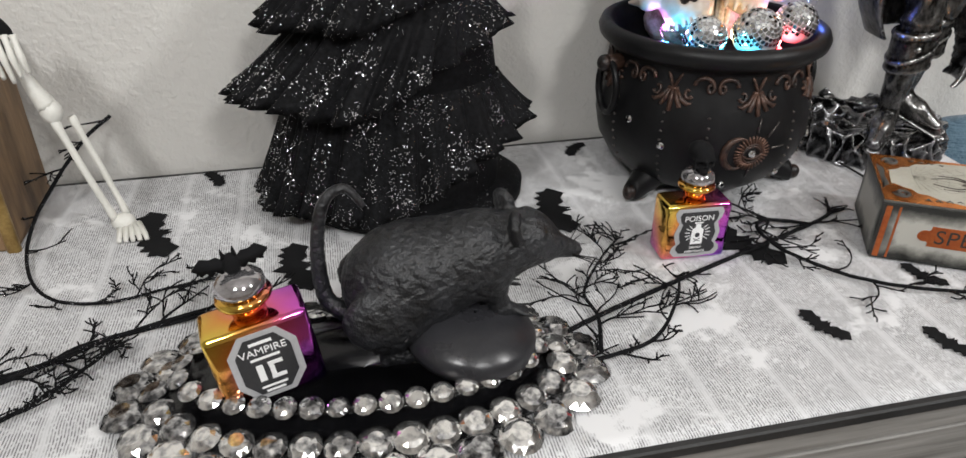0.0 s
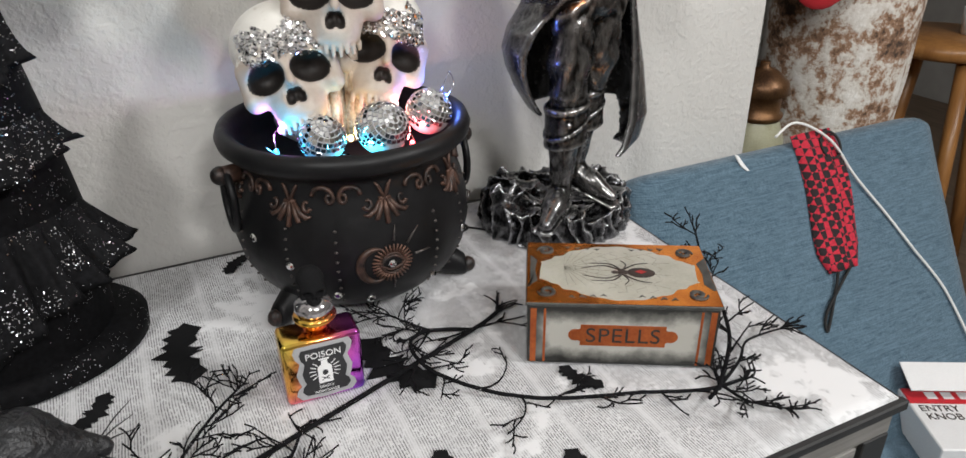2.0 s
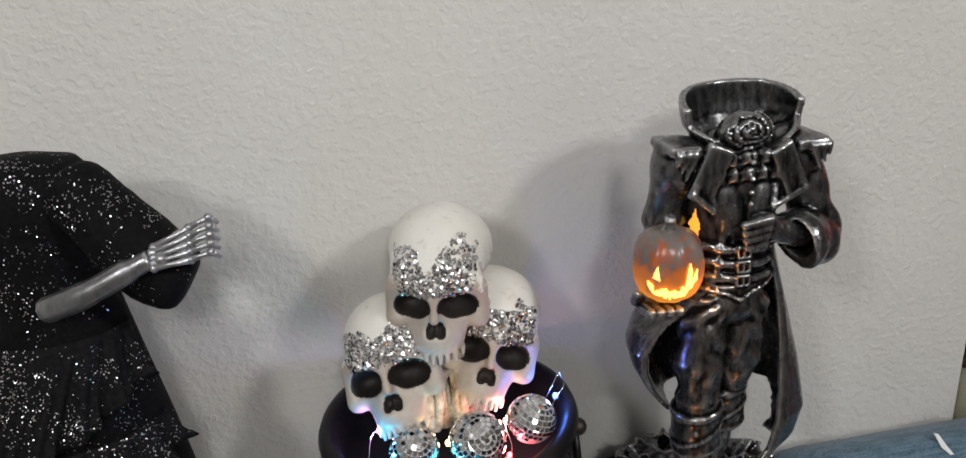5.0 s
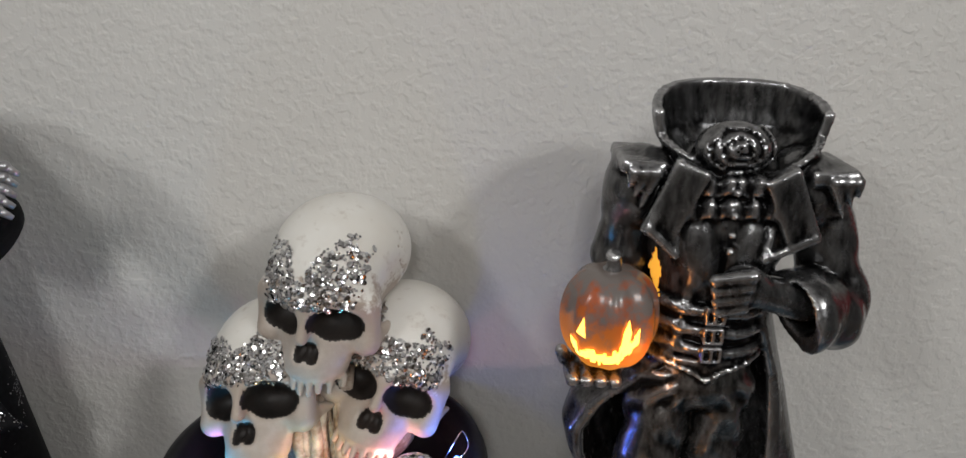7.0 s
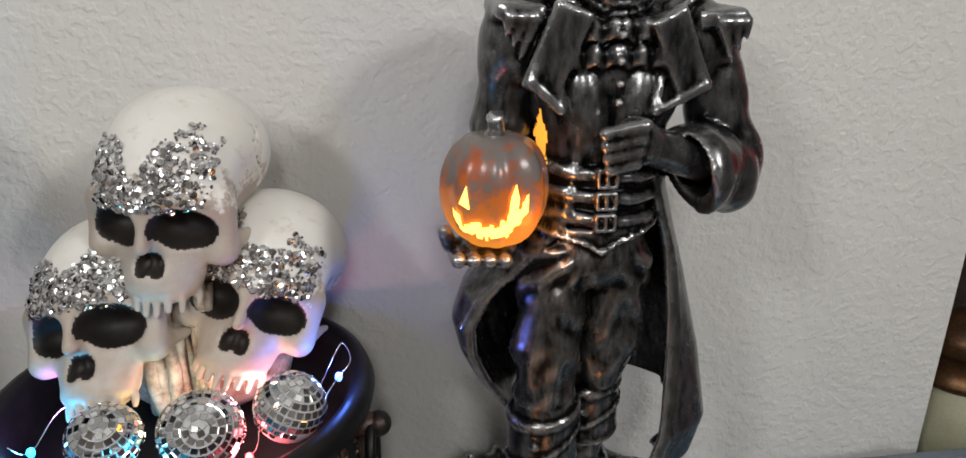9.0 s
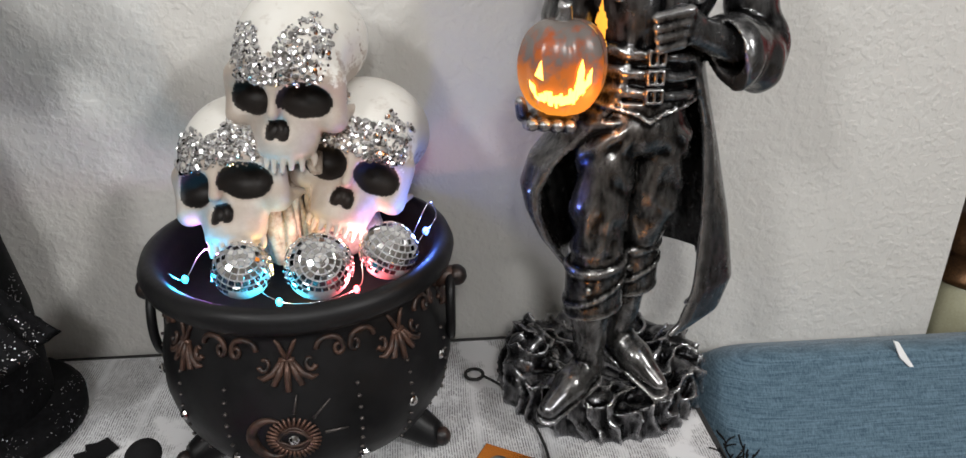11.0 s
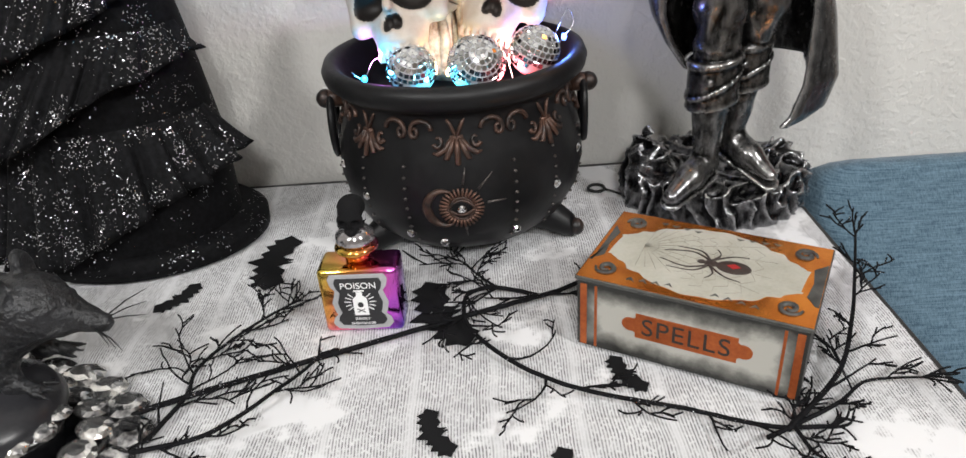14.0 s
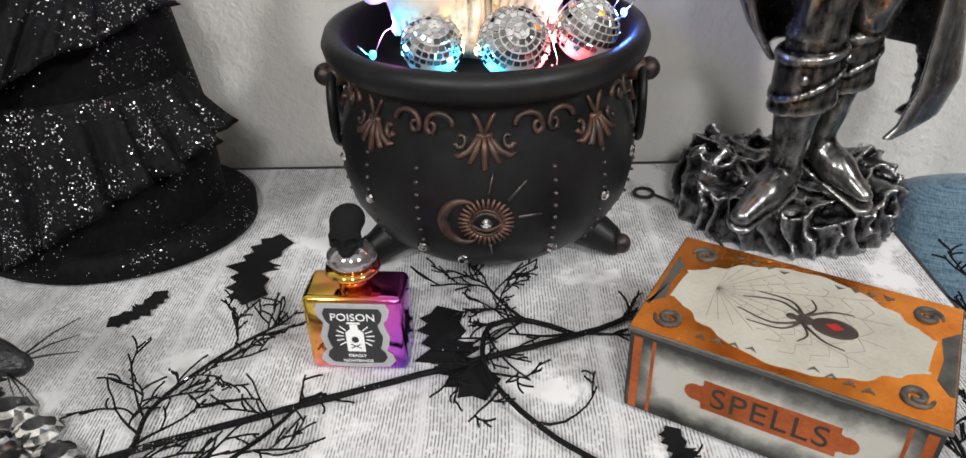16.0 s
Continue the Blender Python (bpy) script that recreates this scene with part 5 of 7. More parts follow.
# ---- gowned figure ----
def gown():
    bm = bmesh.new()
    add_lathe(bm, [(0.001, 0.0), (0.113, 0.0), (0.121, 0.004), (0.122, 0.018), (0.114, 0.024), (0.001, 0.024)], 56, (0.413, 0.700, TOP), 1, squash=0.78)

    def centre(z):
        f = min(max((z - 0.77) / 0.28, 0), 1)
        return Vector((0.382 + 0.046 * f, 0.702 + 0.004 * f, 0))

    # inner skirt and bodice
    rows = [(0.770, 0.126), (0.86, 0.112), (0.95, 0.086), (1.02, 0.064), (1.07, 0.052), (1.11, 0.048), (1.15, 0.056), (1.18, 0.058), (1.197, 0.045), (1.203, 0.020)]
    rings = []
    for z, r in rows:
        c = centre(z)
        rings.append([bm.verts.new((c.x + r * math.cos(a), c.y + 0.74 * r * math.sin(a), z)) for a in [k * math.tau / 64 for k in range(64)]])
    for p, q in zip(rings, rings[1:]):
        for k in range(64):
            bm.faces.new((p[k], p[(k + 1) % 64], q[(k + 1) % 64], q[k])).material_index = 1
    bm.faces.new(rings[-1]).material_index = 1
    # tiers of pleated ruffle
    rnd = random.Random(11)
    for hem, head, rh, rt, pleats, amp, dx, lift in ((0.770, 0.895, 0.137, 0.104, 25, 0.058, 0.008, 0.080), (0.886, 0.972, 0.134, 0.082, 23, 0.062, -0.030, 0.060), (0.950, 1.060, 0.107, 0.058, 21, 0.066, -0.030, 0.065)):
        n, m = 360, 12
        ph = rnd.uniform(0, 6)
        grid = []
        for j in range(m + 1):
            f = j / m
            ring = []
            for k in range(n):
                a = k * math.tau / n
                back = min(1.0, max(0.0, math.sin(a + 0.20) / 0.6)) if a < 2.6 or a > 6.0 else 0.0
                w = (1 - 0.85 * back) * (-1.25 + 2.2 * abs(math.sin(0.5 * pleats * a + ph + 0.9 * math.sin(2 * a + ph))) ** 0.8 + 0.45 * math.cos((pleats * 2 - 5) * a + 2 * ph))
                sag = 0.012 * noise.noise((math.cos(a) * 2, math.sin(a) * 2, ph)) + 0.0016 * w + lift * max(0.0, math.cos(a + 0.25)) ** 1.4
                z = hem + (head - hem) * f + (1 - f) * sag
                r = (rh + (rt - rh) * f ** 0.8) * (1 + amp * w * (1 - f) ** 0.7)
                # the ruffles end at the smooth train behind
                r *= 1 - 0.36 * back
                c = centre(z) + Vector((dx * (1 - f), 0, 0))
                ring.append(bm.verts.new((c.x + r * math.cos(a), c.y + 0.80 * r * math.sin(a), z)))
            grid.append(ring)
        lip = []
        for k in range(n):
            v = grid[0][k].co
            c = centre(v.z)
            lip.append(bm.verts.new((c.x + (v.x - c.x) * 0.955, c.y + (v.y - c.y) * 0.955, v.z + 0.004)))
        for p, q in zip([lip] + grid, grid):
            for k in range(n):
                bm.faces.new((p[k], p[(k + 1) % n], q[(k + 1) % n], q[k])).material_index = 0
    # sleeve
    add_tube(bm, curve_points([(0.470, 0.690, 1.180), (0.500, 0.672, 1.150), (0.528, 0.664, 1.115), (0.550, 0.662, 1.100)], 6),
             [0.024, 0.026, 0.027, 0.027, 0.027, 0.028, 0.028, 0.029, 0.030, 0.031, 0.031, 0.031, 0.031, 0.030, 0.029, 0.028, 0.026, 0.023, 0.016], 20, mat=1)
    # bare arm and hand of bones
    add_tube(bm, curve_points([(0.452, 0.640, 1.100), (0.485, 0.628, 1.113), (0.518, 0.628, 1.127), (0.534, 0.630, 1.133)], 5), [0.010] * 6 + [0.009] * 5 + [0.0075] * 5, 10, mat=2)
    for i in range(5):
        w = (i - 2) * 0.0046
        b = Vector((0.537, 0.630 + w * 0.5, 1.134 + w * 0.7))
        k1 = b + Vector((0.026, 0.001 * i, 0.007 + w * 0.40))
        k2 = k1 + Vector((0.015, 0.0, 0.005 + w * 0.1))
        k3 = k2 + Vector((0.005, 0.004, -0.006))
        add_tube(bm, [b, b + (k1 - b) * 0.5, k1], [0.0030, 0.0020, 0.0031], 7, mat=2)
        add_tube(bm, [k1, (k1 + k2) / 2, k2], [0.0030, 0.0019, 0.0029], 7, mat=2)
        add_tube(bm, [k2, k3], [0.0029, 0.0017], 7, mat=2)
        for q in (b, k1, k2):
            add_ball(bm, q, 0.0034, 8, 6, mat=2)
    for i in range(6):
        add_ball(bm, (0.536 + 0.006 * (i % 2), 0.628 + 0.004 * (i // 2), 1.129 + 0.004 * (i % 3)), 0.0042, 8, 6, mat=2)
    return bm


tagged(put("gowned_figure", gown(), [DRESS, DRESS_PLAIN, BONE_SILVER]), "figure in a tiered black glitter gown with a silver skeleton hand", "figurine")

# ---- seated skeleton and its box ----
bm = bmesh.new()
add_tube(bm, curve_points([(0.060, 0.695, 0.945), (0.068, 0.690, 0.915), (0.079, 0.690, 0.885)], 5), [0.006, 0.005, 0.0045, 0.0045, 0.0045, 0.005, 0.006, 0.007, 0.008, 0.009, 0.009], 9)
add_ball(bm, (0.081, 0.690, 0.880), (0.010, 0.010, 0.012), 14, 10)
add_tube(bm, curve_points([(0.081, 0.688, 0.874), (0.096, 0.684, 0.82), (0.112, 0.681, 0.766)], 5), [0.0046] * 2 + [0.0036] * 7 + [0.0044] * 2, 8)
add_tube(bm, curve_points([(0.093, 0.700, 0.870), (0.108, 0.694, 0.82), (0.122, 0.688, 0.768)], 5), [0.0042] * 2 + [0.0032] * 7 + [0.004] * 2, 8)
add_ball(bm, (0.118, 0.683, 0.762), (0.012, 0.010, 0.009), 12, 8)
for i in range(5):
    add_tube(bm, [(0.116 + 0.004 * i, 0.680, 0.760), (0.116 + 0.006 * i, 0.664, 0.7555), (0.117 + 0.0065 * i, 0.655, 0.7545)], [0.0035, 0.0028, 0.0022], 7)
for i in range(5):
    x = 0.046 + 0.007 * i
    add_tube(bm, curve_points([(x, 0.676, 0.955), (x + 0.004, 0.668, 0.938), (x + 0.006, 0.670, 0.915 + 0.004 * abs(i - 2))], 4), [0.0036, 0.003, 0.0026, 0.003, 0.0034, 0.0028, 0.0024, 0.0022, 0.0018], 7)
add_tube(bm, [(0.035, 0.685, 0.99), (0.050, 0.680, 0.958)], [0.005, 0.006], 8)
add_ball(bm, (0.040, 0.700, 0.945), (0.026, 0.022, 0.026), 16, 10, mat=1)
tagged(put("skeleton_figure", bm, [BONE_WHITE, BLACK_FELT]), "white plastic skeleton sitting with its leg hanging down", "skeleton")
box = thing("rustic_box", pose(-0.055, 0.725, TOP))
tagged(box, "dark brown rustic wooden box with worn gold edges", "box")
bm = bmesh.new()
add_box(bm, (0, 0, 0.085), (0.16, 0.125, 0.17), bevel=0.004, seg=2)
part("body", bm, RUSTIC, box)
for x in (-0.076, 0.076):
    bm = bmesh.new()
    add_box(bm, (x, -0.061, 0.085), (0.012, 0.008, 0.174), bevel=0.002)
    part("corner_strip", bm, GOLD, box)
bm = bmesh.new()
add_box(bm, (0, 0, 0.172), (0.166, 0.131, 0.012), bevel=0.003, seg=2)
part("lid", bm, RUSTIC, box)


# ---- jewelled tray ----
TC = Vector((0.335, 0.405, TOP))
TRAYO = thing("jewelled_tray", Matrix.Translation(TC) @ Matrix.Rotation(radians(-4), 4, "Z"))
tagged(TRAYO, "black oval tray bordered with rows of large clear crystals", "tray")
bm = bmesh.new()
add_lathe(bm, [(0.001, 0.006), (0.150, 0.006), (0.160, 0.010), (0.160, 0.001), (0.001, 0.0005)], 64, squash=0.46)
part("border_plate", bm, TRAY, TRAYO)
bm = bmesh.new()
add_lathe(bm, [(0.128, 0.004), (0.134, 0.022), (0.134, 0.027), (0.128, 0.028), (0.122, 0.020), (0.115, 0.017), (0.001, 0.017), (0.001, 0.006)], 64, squash=0.40)
part("dish", bm, TRAY, TRAYO)


def crystal(r, seed):
    bm = bmesh.new()
    add_lathe(bm, [(0.93 * r, 0.0), (r, 0.16 * r)], 14)
    rings = []
    for rr, z, off in ((r, 0.16 * r, 0.0), (0.74 * r, 0.38 * r, 0.5), (0.46 * r, 0.50 * r, 0.0)):
        rings.append([bm.verts.new((rr * math.cos((k + off) * math.tau / 14), rr * math.sin((k + off) * math.tau / 14), z)) for k in range(14)])
    for i, (p, q) in enumerate(zip(rings, rings[1:])):
        for k in range(14):
            if i == 0:
                bm.faces.new((p[k], p[(k + 1) % 14], q[k]))
                bm.faces.new((p[(k + 1) % 14], q[(k + 1) % 14], q[k]))
            else:
                bm.faces.new((p[k], p[(k + 1) % 14], q[(k + 1) % 14]))
                bm.faces.new((p[k], q[(k + 1) % 14], q[k]))
    bm.faces.new(rings[-1])
    me = bpy.data.meshes.new("crystal")
    bm.to_mesh(me)
    bm.free()
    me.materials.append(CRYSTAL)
    return me


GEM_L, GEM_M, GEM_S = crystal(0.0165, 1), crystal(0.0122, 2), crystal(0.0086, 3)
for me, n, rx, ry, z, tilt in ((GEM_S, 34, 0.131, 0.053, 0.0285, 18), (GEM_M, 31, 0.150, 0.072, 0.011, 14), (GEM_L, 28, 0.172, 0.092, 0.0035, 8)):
    # steps of equal length round the oval
    fine = [(rx * math.cos(k * math.tau / 720), ry * math.sin(k * math.tau / 720)) for k in range(721)]
    acc = [0.0]
    for p, q in zip(fine, fine[1:]):
        acc.append(acc[-1] + math.dist(p, q))
    rnd = random.Random(n)
    for i in range(n):
        x = float(np.interp(acc[-1] * (i + 0.5) / n, acc, [p[0] for p in fine]))
        y = float(np.interp(acc[-1] * (i + 0.5) / n, acc, [p[1] for p in fine]))
        g = new("crystal", me)
        out = Vector((x / rx ** 2, y / ry ** 2, 0)).normalized()
        nrm = Vector((out.x * math.sin(radians(tilt)), out.y * math.sin(radians(tilt)), math.cos(radians(tilt))))
        nrm = (nrm + Vector((rnd.gauss(0, 0.05), rnd.gauss(0, 0.05), 0))).normalized()
        g.matrix_local = Matrix.Translation((x, y, z)) @ nrm.to_track_quat("Z", "Y").to_matrix().to_4x4() @ Matrix.Rotation(rnd.uniform(0, 6), 4, "Z") @ Matrix.Scale(rnd.uniform(0.94, 1.04), 4)
        g.parent = TRAYO

# ---- dark dish under the rat ----
dome = thing("domed_dish", pose(0.415, 0.405, TOP + 0.018, 0, 6, 0) @ Matrix.Scale(1.12, 4))
tagged(dome, "smooth satin black domed dish lying in the tray", "dish")
bm = bmesh.new()
add_lathe(bm, [(0.001, 0.0), (0.030, 0.001), (0.043, 0.008), (0.045, 0.014), (0.041, 0.022), (0.028, 0.029), (0.012, 0.032), (0.001, 0.0325)], 48)
part("bowl", bm, DISH, dome)


# ---- rat ----
def rat_field(P):
    A = P.copy()
    A[..., 1] = np.abs(A[..., 1] - 0.43) + 0.43
    d = d_ell(P, (0.366, 0.43, 0.824), (0.042, 0.038, 0.042), rot_of(0, -8, 0))
    d = s_min(d, d_ell(P, (0.405, 0.43, 0.836), (0.050, 0.031, 0.034), rot_of(0, -10, 0)), 0.03)
    d = s_min(d, d_cap(P, (0.430, 0.43, 0.845), (0.462, 0.43, 0.850), 0.026, 0.021), 0.02)
    d = s_min(d, d_cap(P, (0.462, 0.43, 0.850), (0.502, 0.43, 0.834), 0.019, 0.0065), 0.012)
    d = s_min(d, d_ell(A, (0.352, 0.462, 0.812), (0.030, 0.012, 0.026), rot_of(0, 20, 0)), 0.006)
    d = s_min(d, d_cap(A, (0.348, 0.455, 0.795), (0.368, 0.452, 0.778), 0.009, 0.007), 0.008)
    d = s_min(d, d_cap(A, (0.352, 0.458, 0.776), (0.386, 0.460, 0.776), 0.006, 0.005), 0.006)
    d = s_min(d, d_cap(A, (0.432, 0.448, 0.830), (0.440, 0.450, 0.803), 0.011, 0.007), 0.010)
    d = s_min(d, d_cap(A, (0.440, 0.450, 0.803), (0.456, 0.452, 0.799), 0.006, 0.0045), 0.006)
    for k in range(3):
        d = s_min(d, d_cap(A, (0.455, 0.446 + 0.005 * k, 0.799), (0.466, 0.443 + 0.008 * k, 0.797), 0.0022, 0.001), 0.002)
        d = s_min(d, d_cap(A, (0.384, 0.455 + 0.005 * k, 0.776), (0.396, 0.452 + 0.008 * k, 0.775), 0.0022, 0.001), 0.002)
    ear = d_ell(A, (0.451, 0.449, 0.870), (0.006, 0.013, 0.013), rot_of(0, -12, 20))
    ear = np.maximum(ear, -d_ell(A, (0.457, 0.450, 0.871), (0.006, 0.010, 0.010), rot_of(0, -12, 20)))
    d = s_min(d, ear, 0.003)
    d = s_min(d, d_ell(A, (0.480, 0.441, 0.851), (0.0042, 0.003, 0.0042)), 0.001)
    fur = np.sin(P[..., 0] * 420 + 3 * np.sin(P[..., 2] * 260)) * np.sin(P[..., 1] * 360 + P[..., 2] * 300)
    d = d + 0.0006 * fur
    # mouth
    d = s_max(d, -d_box(P, (0.496, 0.43, 0.829), (0.013, 0.02, 0.0011), rot_of(0, 16, 0)), 0.002)
    return d


me = skin_mesh("rat", rat_field, (0.305, 0.375, 0.765), (0.515, 0.485, 0.895), 0.0016)
rat = put_mesh("rat", me, [RAT])
tagged(rat, "dark grey rubber toy rat with a raised tail", "toy rat")
tail = curve_points([(0.326, 0.432, 0.800), (0.312, 0.440, 0.812), (0.310, 0.446, 0.850), (0.318, 0.452, 0.884), (0.334, 0.456, 0.892), (0.346, 0.452, 0.878)], 8)
bm = bmesh.new()
add_tube(bm, tail, [(0.0072 - 0.0050 * k / len(tail)) * (1 + 0.07 * (k % 2)) for k in range(len(tail))], 9)
part("tail", bm, RAT, rat)
for s in (-1, 1):
    for k in range(3):
        bm = bmesh.new()
        add_tube(bm, [(0.497, 0.43 + s * 0.004, 0.833), (0.510, 0.43 + s * (0.012 + 0.004 * k), 0.834 + 0.004 * (k - 1)), (0.520, 0.43 + s * (0.020 + 0.006 * k), 0.832 + 0.007 * (k - 1))], [0.0006, 0.0005, 0.0002], 4)
        part("whisker", bm, RAT, rat)


# ---- bottles ----
def bottle(m, title, topper):
    b = thing("potion_bottle", m)
    bm = bmesh.new()
    add_box(bm, (0, 0.0165, 0.030), (0.064, 0.033, 0.059), bevel=0.0042, seg=3)
    part("glass_body", bm, RAINBOW, b, "mirror-coated rainbow glass")
    bm = bmesh.new()
    add_lathe(bm, [(0.0105, 0.058), (0.0105, 0.068), (0.011, 0.070), (0.0165, 0.0705), (0.0175, 0.0725), (0.0165, 0.075), (0.0125, 0.076)], 28, (0, 0.0165, 0), cap=True)
    part("neck", bm, RAINBOW, b)
    bm = bmesh.new()
    add_lathe(bm, [(0.0125, 0.0755), (0.0155, 0.079), (0.015, 0.084), (0.011, 0.088), (0.006, 0.090)], 26, (0, 0.0165, 0), cap=True)
    part("stopper", bm, STOPPER, b, "clear smoky stopper")
    front = Matrix.Translation((0, -0.0002, 0.030)) @ Matrix.Rotation(radians(90), 4, "X")
    if topper == "skull":
        s = new("skull_topper", SMALL_SKULL)
        s.matrix_local = Matrix.Translation((0, 0.0165, 0.1005)) @ Matrix.Scale(0.225, 4)
        s.parent = b
        w = [(0.0215, 0.0262), (0.0238, 0.0215), (0.0222, 0.0150), (0.0192, 0.0110), (0.0205, 0.0060), (0.0226, 0.0), (0.0212, -0.0070), (0.0196, -0.0115), (0.0232, -0.0150), (0.0245, -0.0200), (0.0205, -0.0250)]
        out = w + [(0.0, -0.0262)] + [(-x, y) for x, y in w[::-1]] + [(0.0, 0.0262)]
    else:
        bm = bmesh.new()
        bat = bat_outline(0.044)
        add_plate(bm, bat, -0.0012, 0.0012, m=Matrix.Translation((0, 0.0165, 0.0965)) @ Matrix.Rotation(radians(90), 4, "X"))
        add_ball(bm, (0, 0.0165, 0.0955), (0.0055, 0.005, 0.0075), 12, 8)
        for s in (-1, 1):
            add_tube(bm, [(s * 0.003, 0.0165, 0.101), (s * 0.0035, 0.0165, 0.107)], [0.0018, 0.0004], 6)
        part("bat_topper", bm, BLACK_FELT, b, "black bat on the stopper")
        out = [(0.021 * x, 0.0255 * y) for x, y in ((-0.55, 1), (0.55, 1), (1, 0.5), (1, -0.5), (0.55, -1), (-0.55, -1), (-1, -0.5), (-1, 0.5))]
    bm = bmesh.new()
    add_plate(bm, out, 0.0, 0.0005, m=front)
    label = part("paper_label", bm, LABEL_GREY, b, "grey-edged black paper label", smooth=False)
    bm = bmesh.new()
    add_plate(bm, [(0.80 * x, 0.86 * y) for x, y in out], 0.0005, 0.0008, m=front)
    part("label_field", bm, LABEL_BLACK, label, smooth=False)
    tf = front @ Matrix.Translation((0, 0, 0.0009))
    if topper == "skull":
        words("lettering", title, 0.0080, LABEL_WHITE, label, tf @ Matrix.Translation((0, 0.0155, 0)))
        bm = bmesh.new()
        o = [(-0.0058, -0.012), (0.0058, -0.012), (0.0058, 0.0035), (0.0025, 0.0065), (0.0025, 0.010), (-0.0025, 0.010), (-0.0025, 0.0065), (-0.0058, 0.0035)]
        add_plate(bm, o, 0, 0.0003, m=tf)
        add_plate(bm, [(-0.0042, 0.0105), (0.0042, 0.0105), (0.0042, 0.0118), (-0.0042, 0.0118)], 0, 0.0003, m=tf)
        for s in (-1, 1):
            for k in range(5):
                a = -0.6 + 0.34 * k
                d = Vector((s * math.cos(a), math.sin(a)))
                n = Vector((-d.y, d.x)) * 0.00035
                p, q = d * 0.0075, d * 0.0125
                add_plate(bm, [tuple(p - n), tuple(q - n), tuple(q + n), tuple(p + n)][::s], 0, 0.0003, m=tf)
        part("bottle_emblem", bm, LABEL_WHITE, label, smooth=False)
        bm = bmesh.new()
        add_plate(bm, [(0.0024 * math.cos(k * 0.6283), 0.0026 * math.sin(k * 0.6283) - 0.002) for k in range(10)], 0.0003, 0.0005, m=tf)
        for s in (-1, 1):
            add_plate(bm, [(-0.0032, -0.0075 * 1.0 + s * 0.0016 - 0.0004), (0.0032, -0.0075 - s * 0.0016 - 0.0004), (0.0032, -0.0075 - s * 0.0016 + 0.0004), (-0.0032, -0.0075 + s * 0.0016 + 0.0004)], 0.0003, 0.0005, m=tf)
        part("bone_emblem", bm, LABEL_BLACK, label, smooth=False)
        words("lettering", "DEADLY", 0.0032, LABEL_WHITE, label, tf @ Matrix.Translation((0, -0.0158, 0)))
        words("lettering", "NIGHTSHADE", 0.0032, LABEL_WHITE, label, tf @ Matrix.Translation((0, -0.0202, 0)))
    else:
        words("lettering", title, 0.0074, LABEL_WHITE, label, tf @ Matrix.Translation((0, 0.0115, 0)))
        bm = bmesh.new()
        for x, y, w, h in ((0, 0.0180, 0.014, 0.0022), (0, 0.0062, 0.018, 0.0018), (-0.0052, -0.005, 0.0042, 0.013), (0.0045, 0.0005, 0.009, 0.0028), (0.0045, -0.0105, 0.009, 0.0028), (0.0018, -0.005, 0.003, 0.010), (0, -0.0165, 0.016, 0.0016), (0, -0.020, 0.012, 0.0016)):
            add_plate(bm, [(x - w / 2, y - h / 2), (x + w / 2, y - h / 2), (x + w / 2, y + h / 2), (x - w / 2, y + h / 2)], 0, 0.0003, m=tf)
        part("label_bars", bm, LABEL_WHITE, label, smooth=False)
    return b


def bat_outline(w):
    """A bat with spread wings, w from tip to tip, head up."""
    half = [(0.0, 0.10), (0.025, 0.16), (0.05, 0.10), (0.09, 0.06), (0.16, 0.13), (0.25, 0.12), (0.36, 0.17), (0.5, 0.05), (0.43, 0.0), (0.41, -0.07), (0.33, -0.04), (0.29, -0.11), (0.21, -0.06), (0.15, -0.12), (0.08, -0.08), (0.0, -0.19)]
    pts = half + [(-x, y) for x, y in half[-2:0:-1]]
    return [(w * x, w * y) for x, y in pts][::-1]


SMALL_SKULL = skin_mesh("skull_topper", skull_field, (-0.062, -0.075, -0.076), (0.062, 0.08, 0.082), 0.0034)
SMALL_SKULL.materials.append(BLACK_FELT)
tagged(bottle(pose(0.656, 0.512, TOP, 0, 0, -3), "POISON", "skull"), "rainbow mirror bottle labelled POISON with a black skull stopper", "bottle", "potion bottles")
tagged(bottle(pose(0.275, 0.380, TOP + 0.0215, 0, -8, 10) @ Matrix.Scale(1.1, 4), "VAMPIRE", "bat"), "rainbow mirror bottle labelled VAMPIRE with a black bat stopper", "bottle", "potion bottles")


# ---- spell box ----
SB = thing("spell_box", pose(0.9195, 0.4845, TOP + 0.0015, 0, 0, -29.8))
tagged(SB, "grey keepsake box with copper foil corners and the word SPELLS", "box")
W, D, H = 0.164, 0.107, 0.0595
bm = bmesh.new()
add_box(bm, (0, 0, H / 2), (W - 0.004, D - 0.003, H - 0.002), bevel=0.0008)
part("case", bm, BOARD_DARK, SB, smooth=False)
bm = bmesh.new()
add_box(bm, (0, 0, H + 0.0012), (W, D, 0.0030), bevel=0.0006)
LID = part("lid", bm, BOARD_DARK, SB, smooth=False)
lid_m = Matrix.Translation((0, 0, H + 0.0028))
ff = Matrix.Translation((0, -D / 2 + 0.0013, H / 2)) @ Matrix.Rotation(radians(90), 4, "X")
lf = Matrix.Translation((-W / 2 + 0.0018, 0, H / 2)) @ Matrix.Rotation(radians(-90), 4, "Z") @ Matrix.Rotation(radians(90), 4, "X")


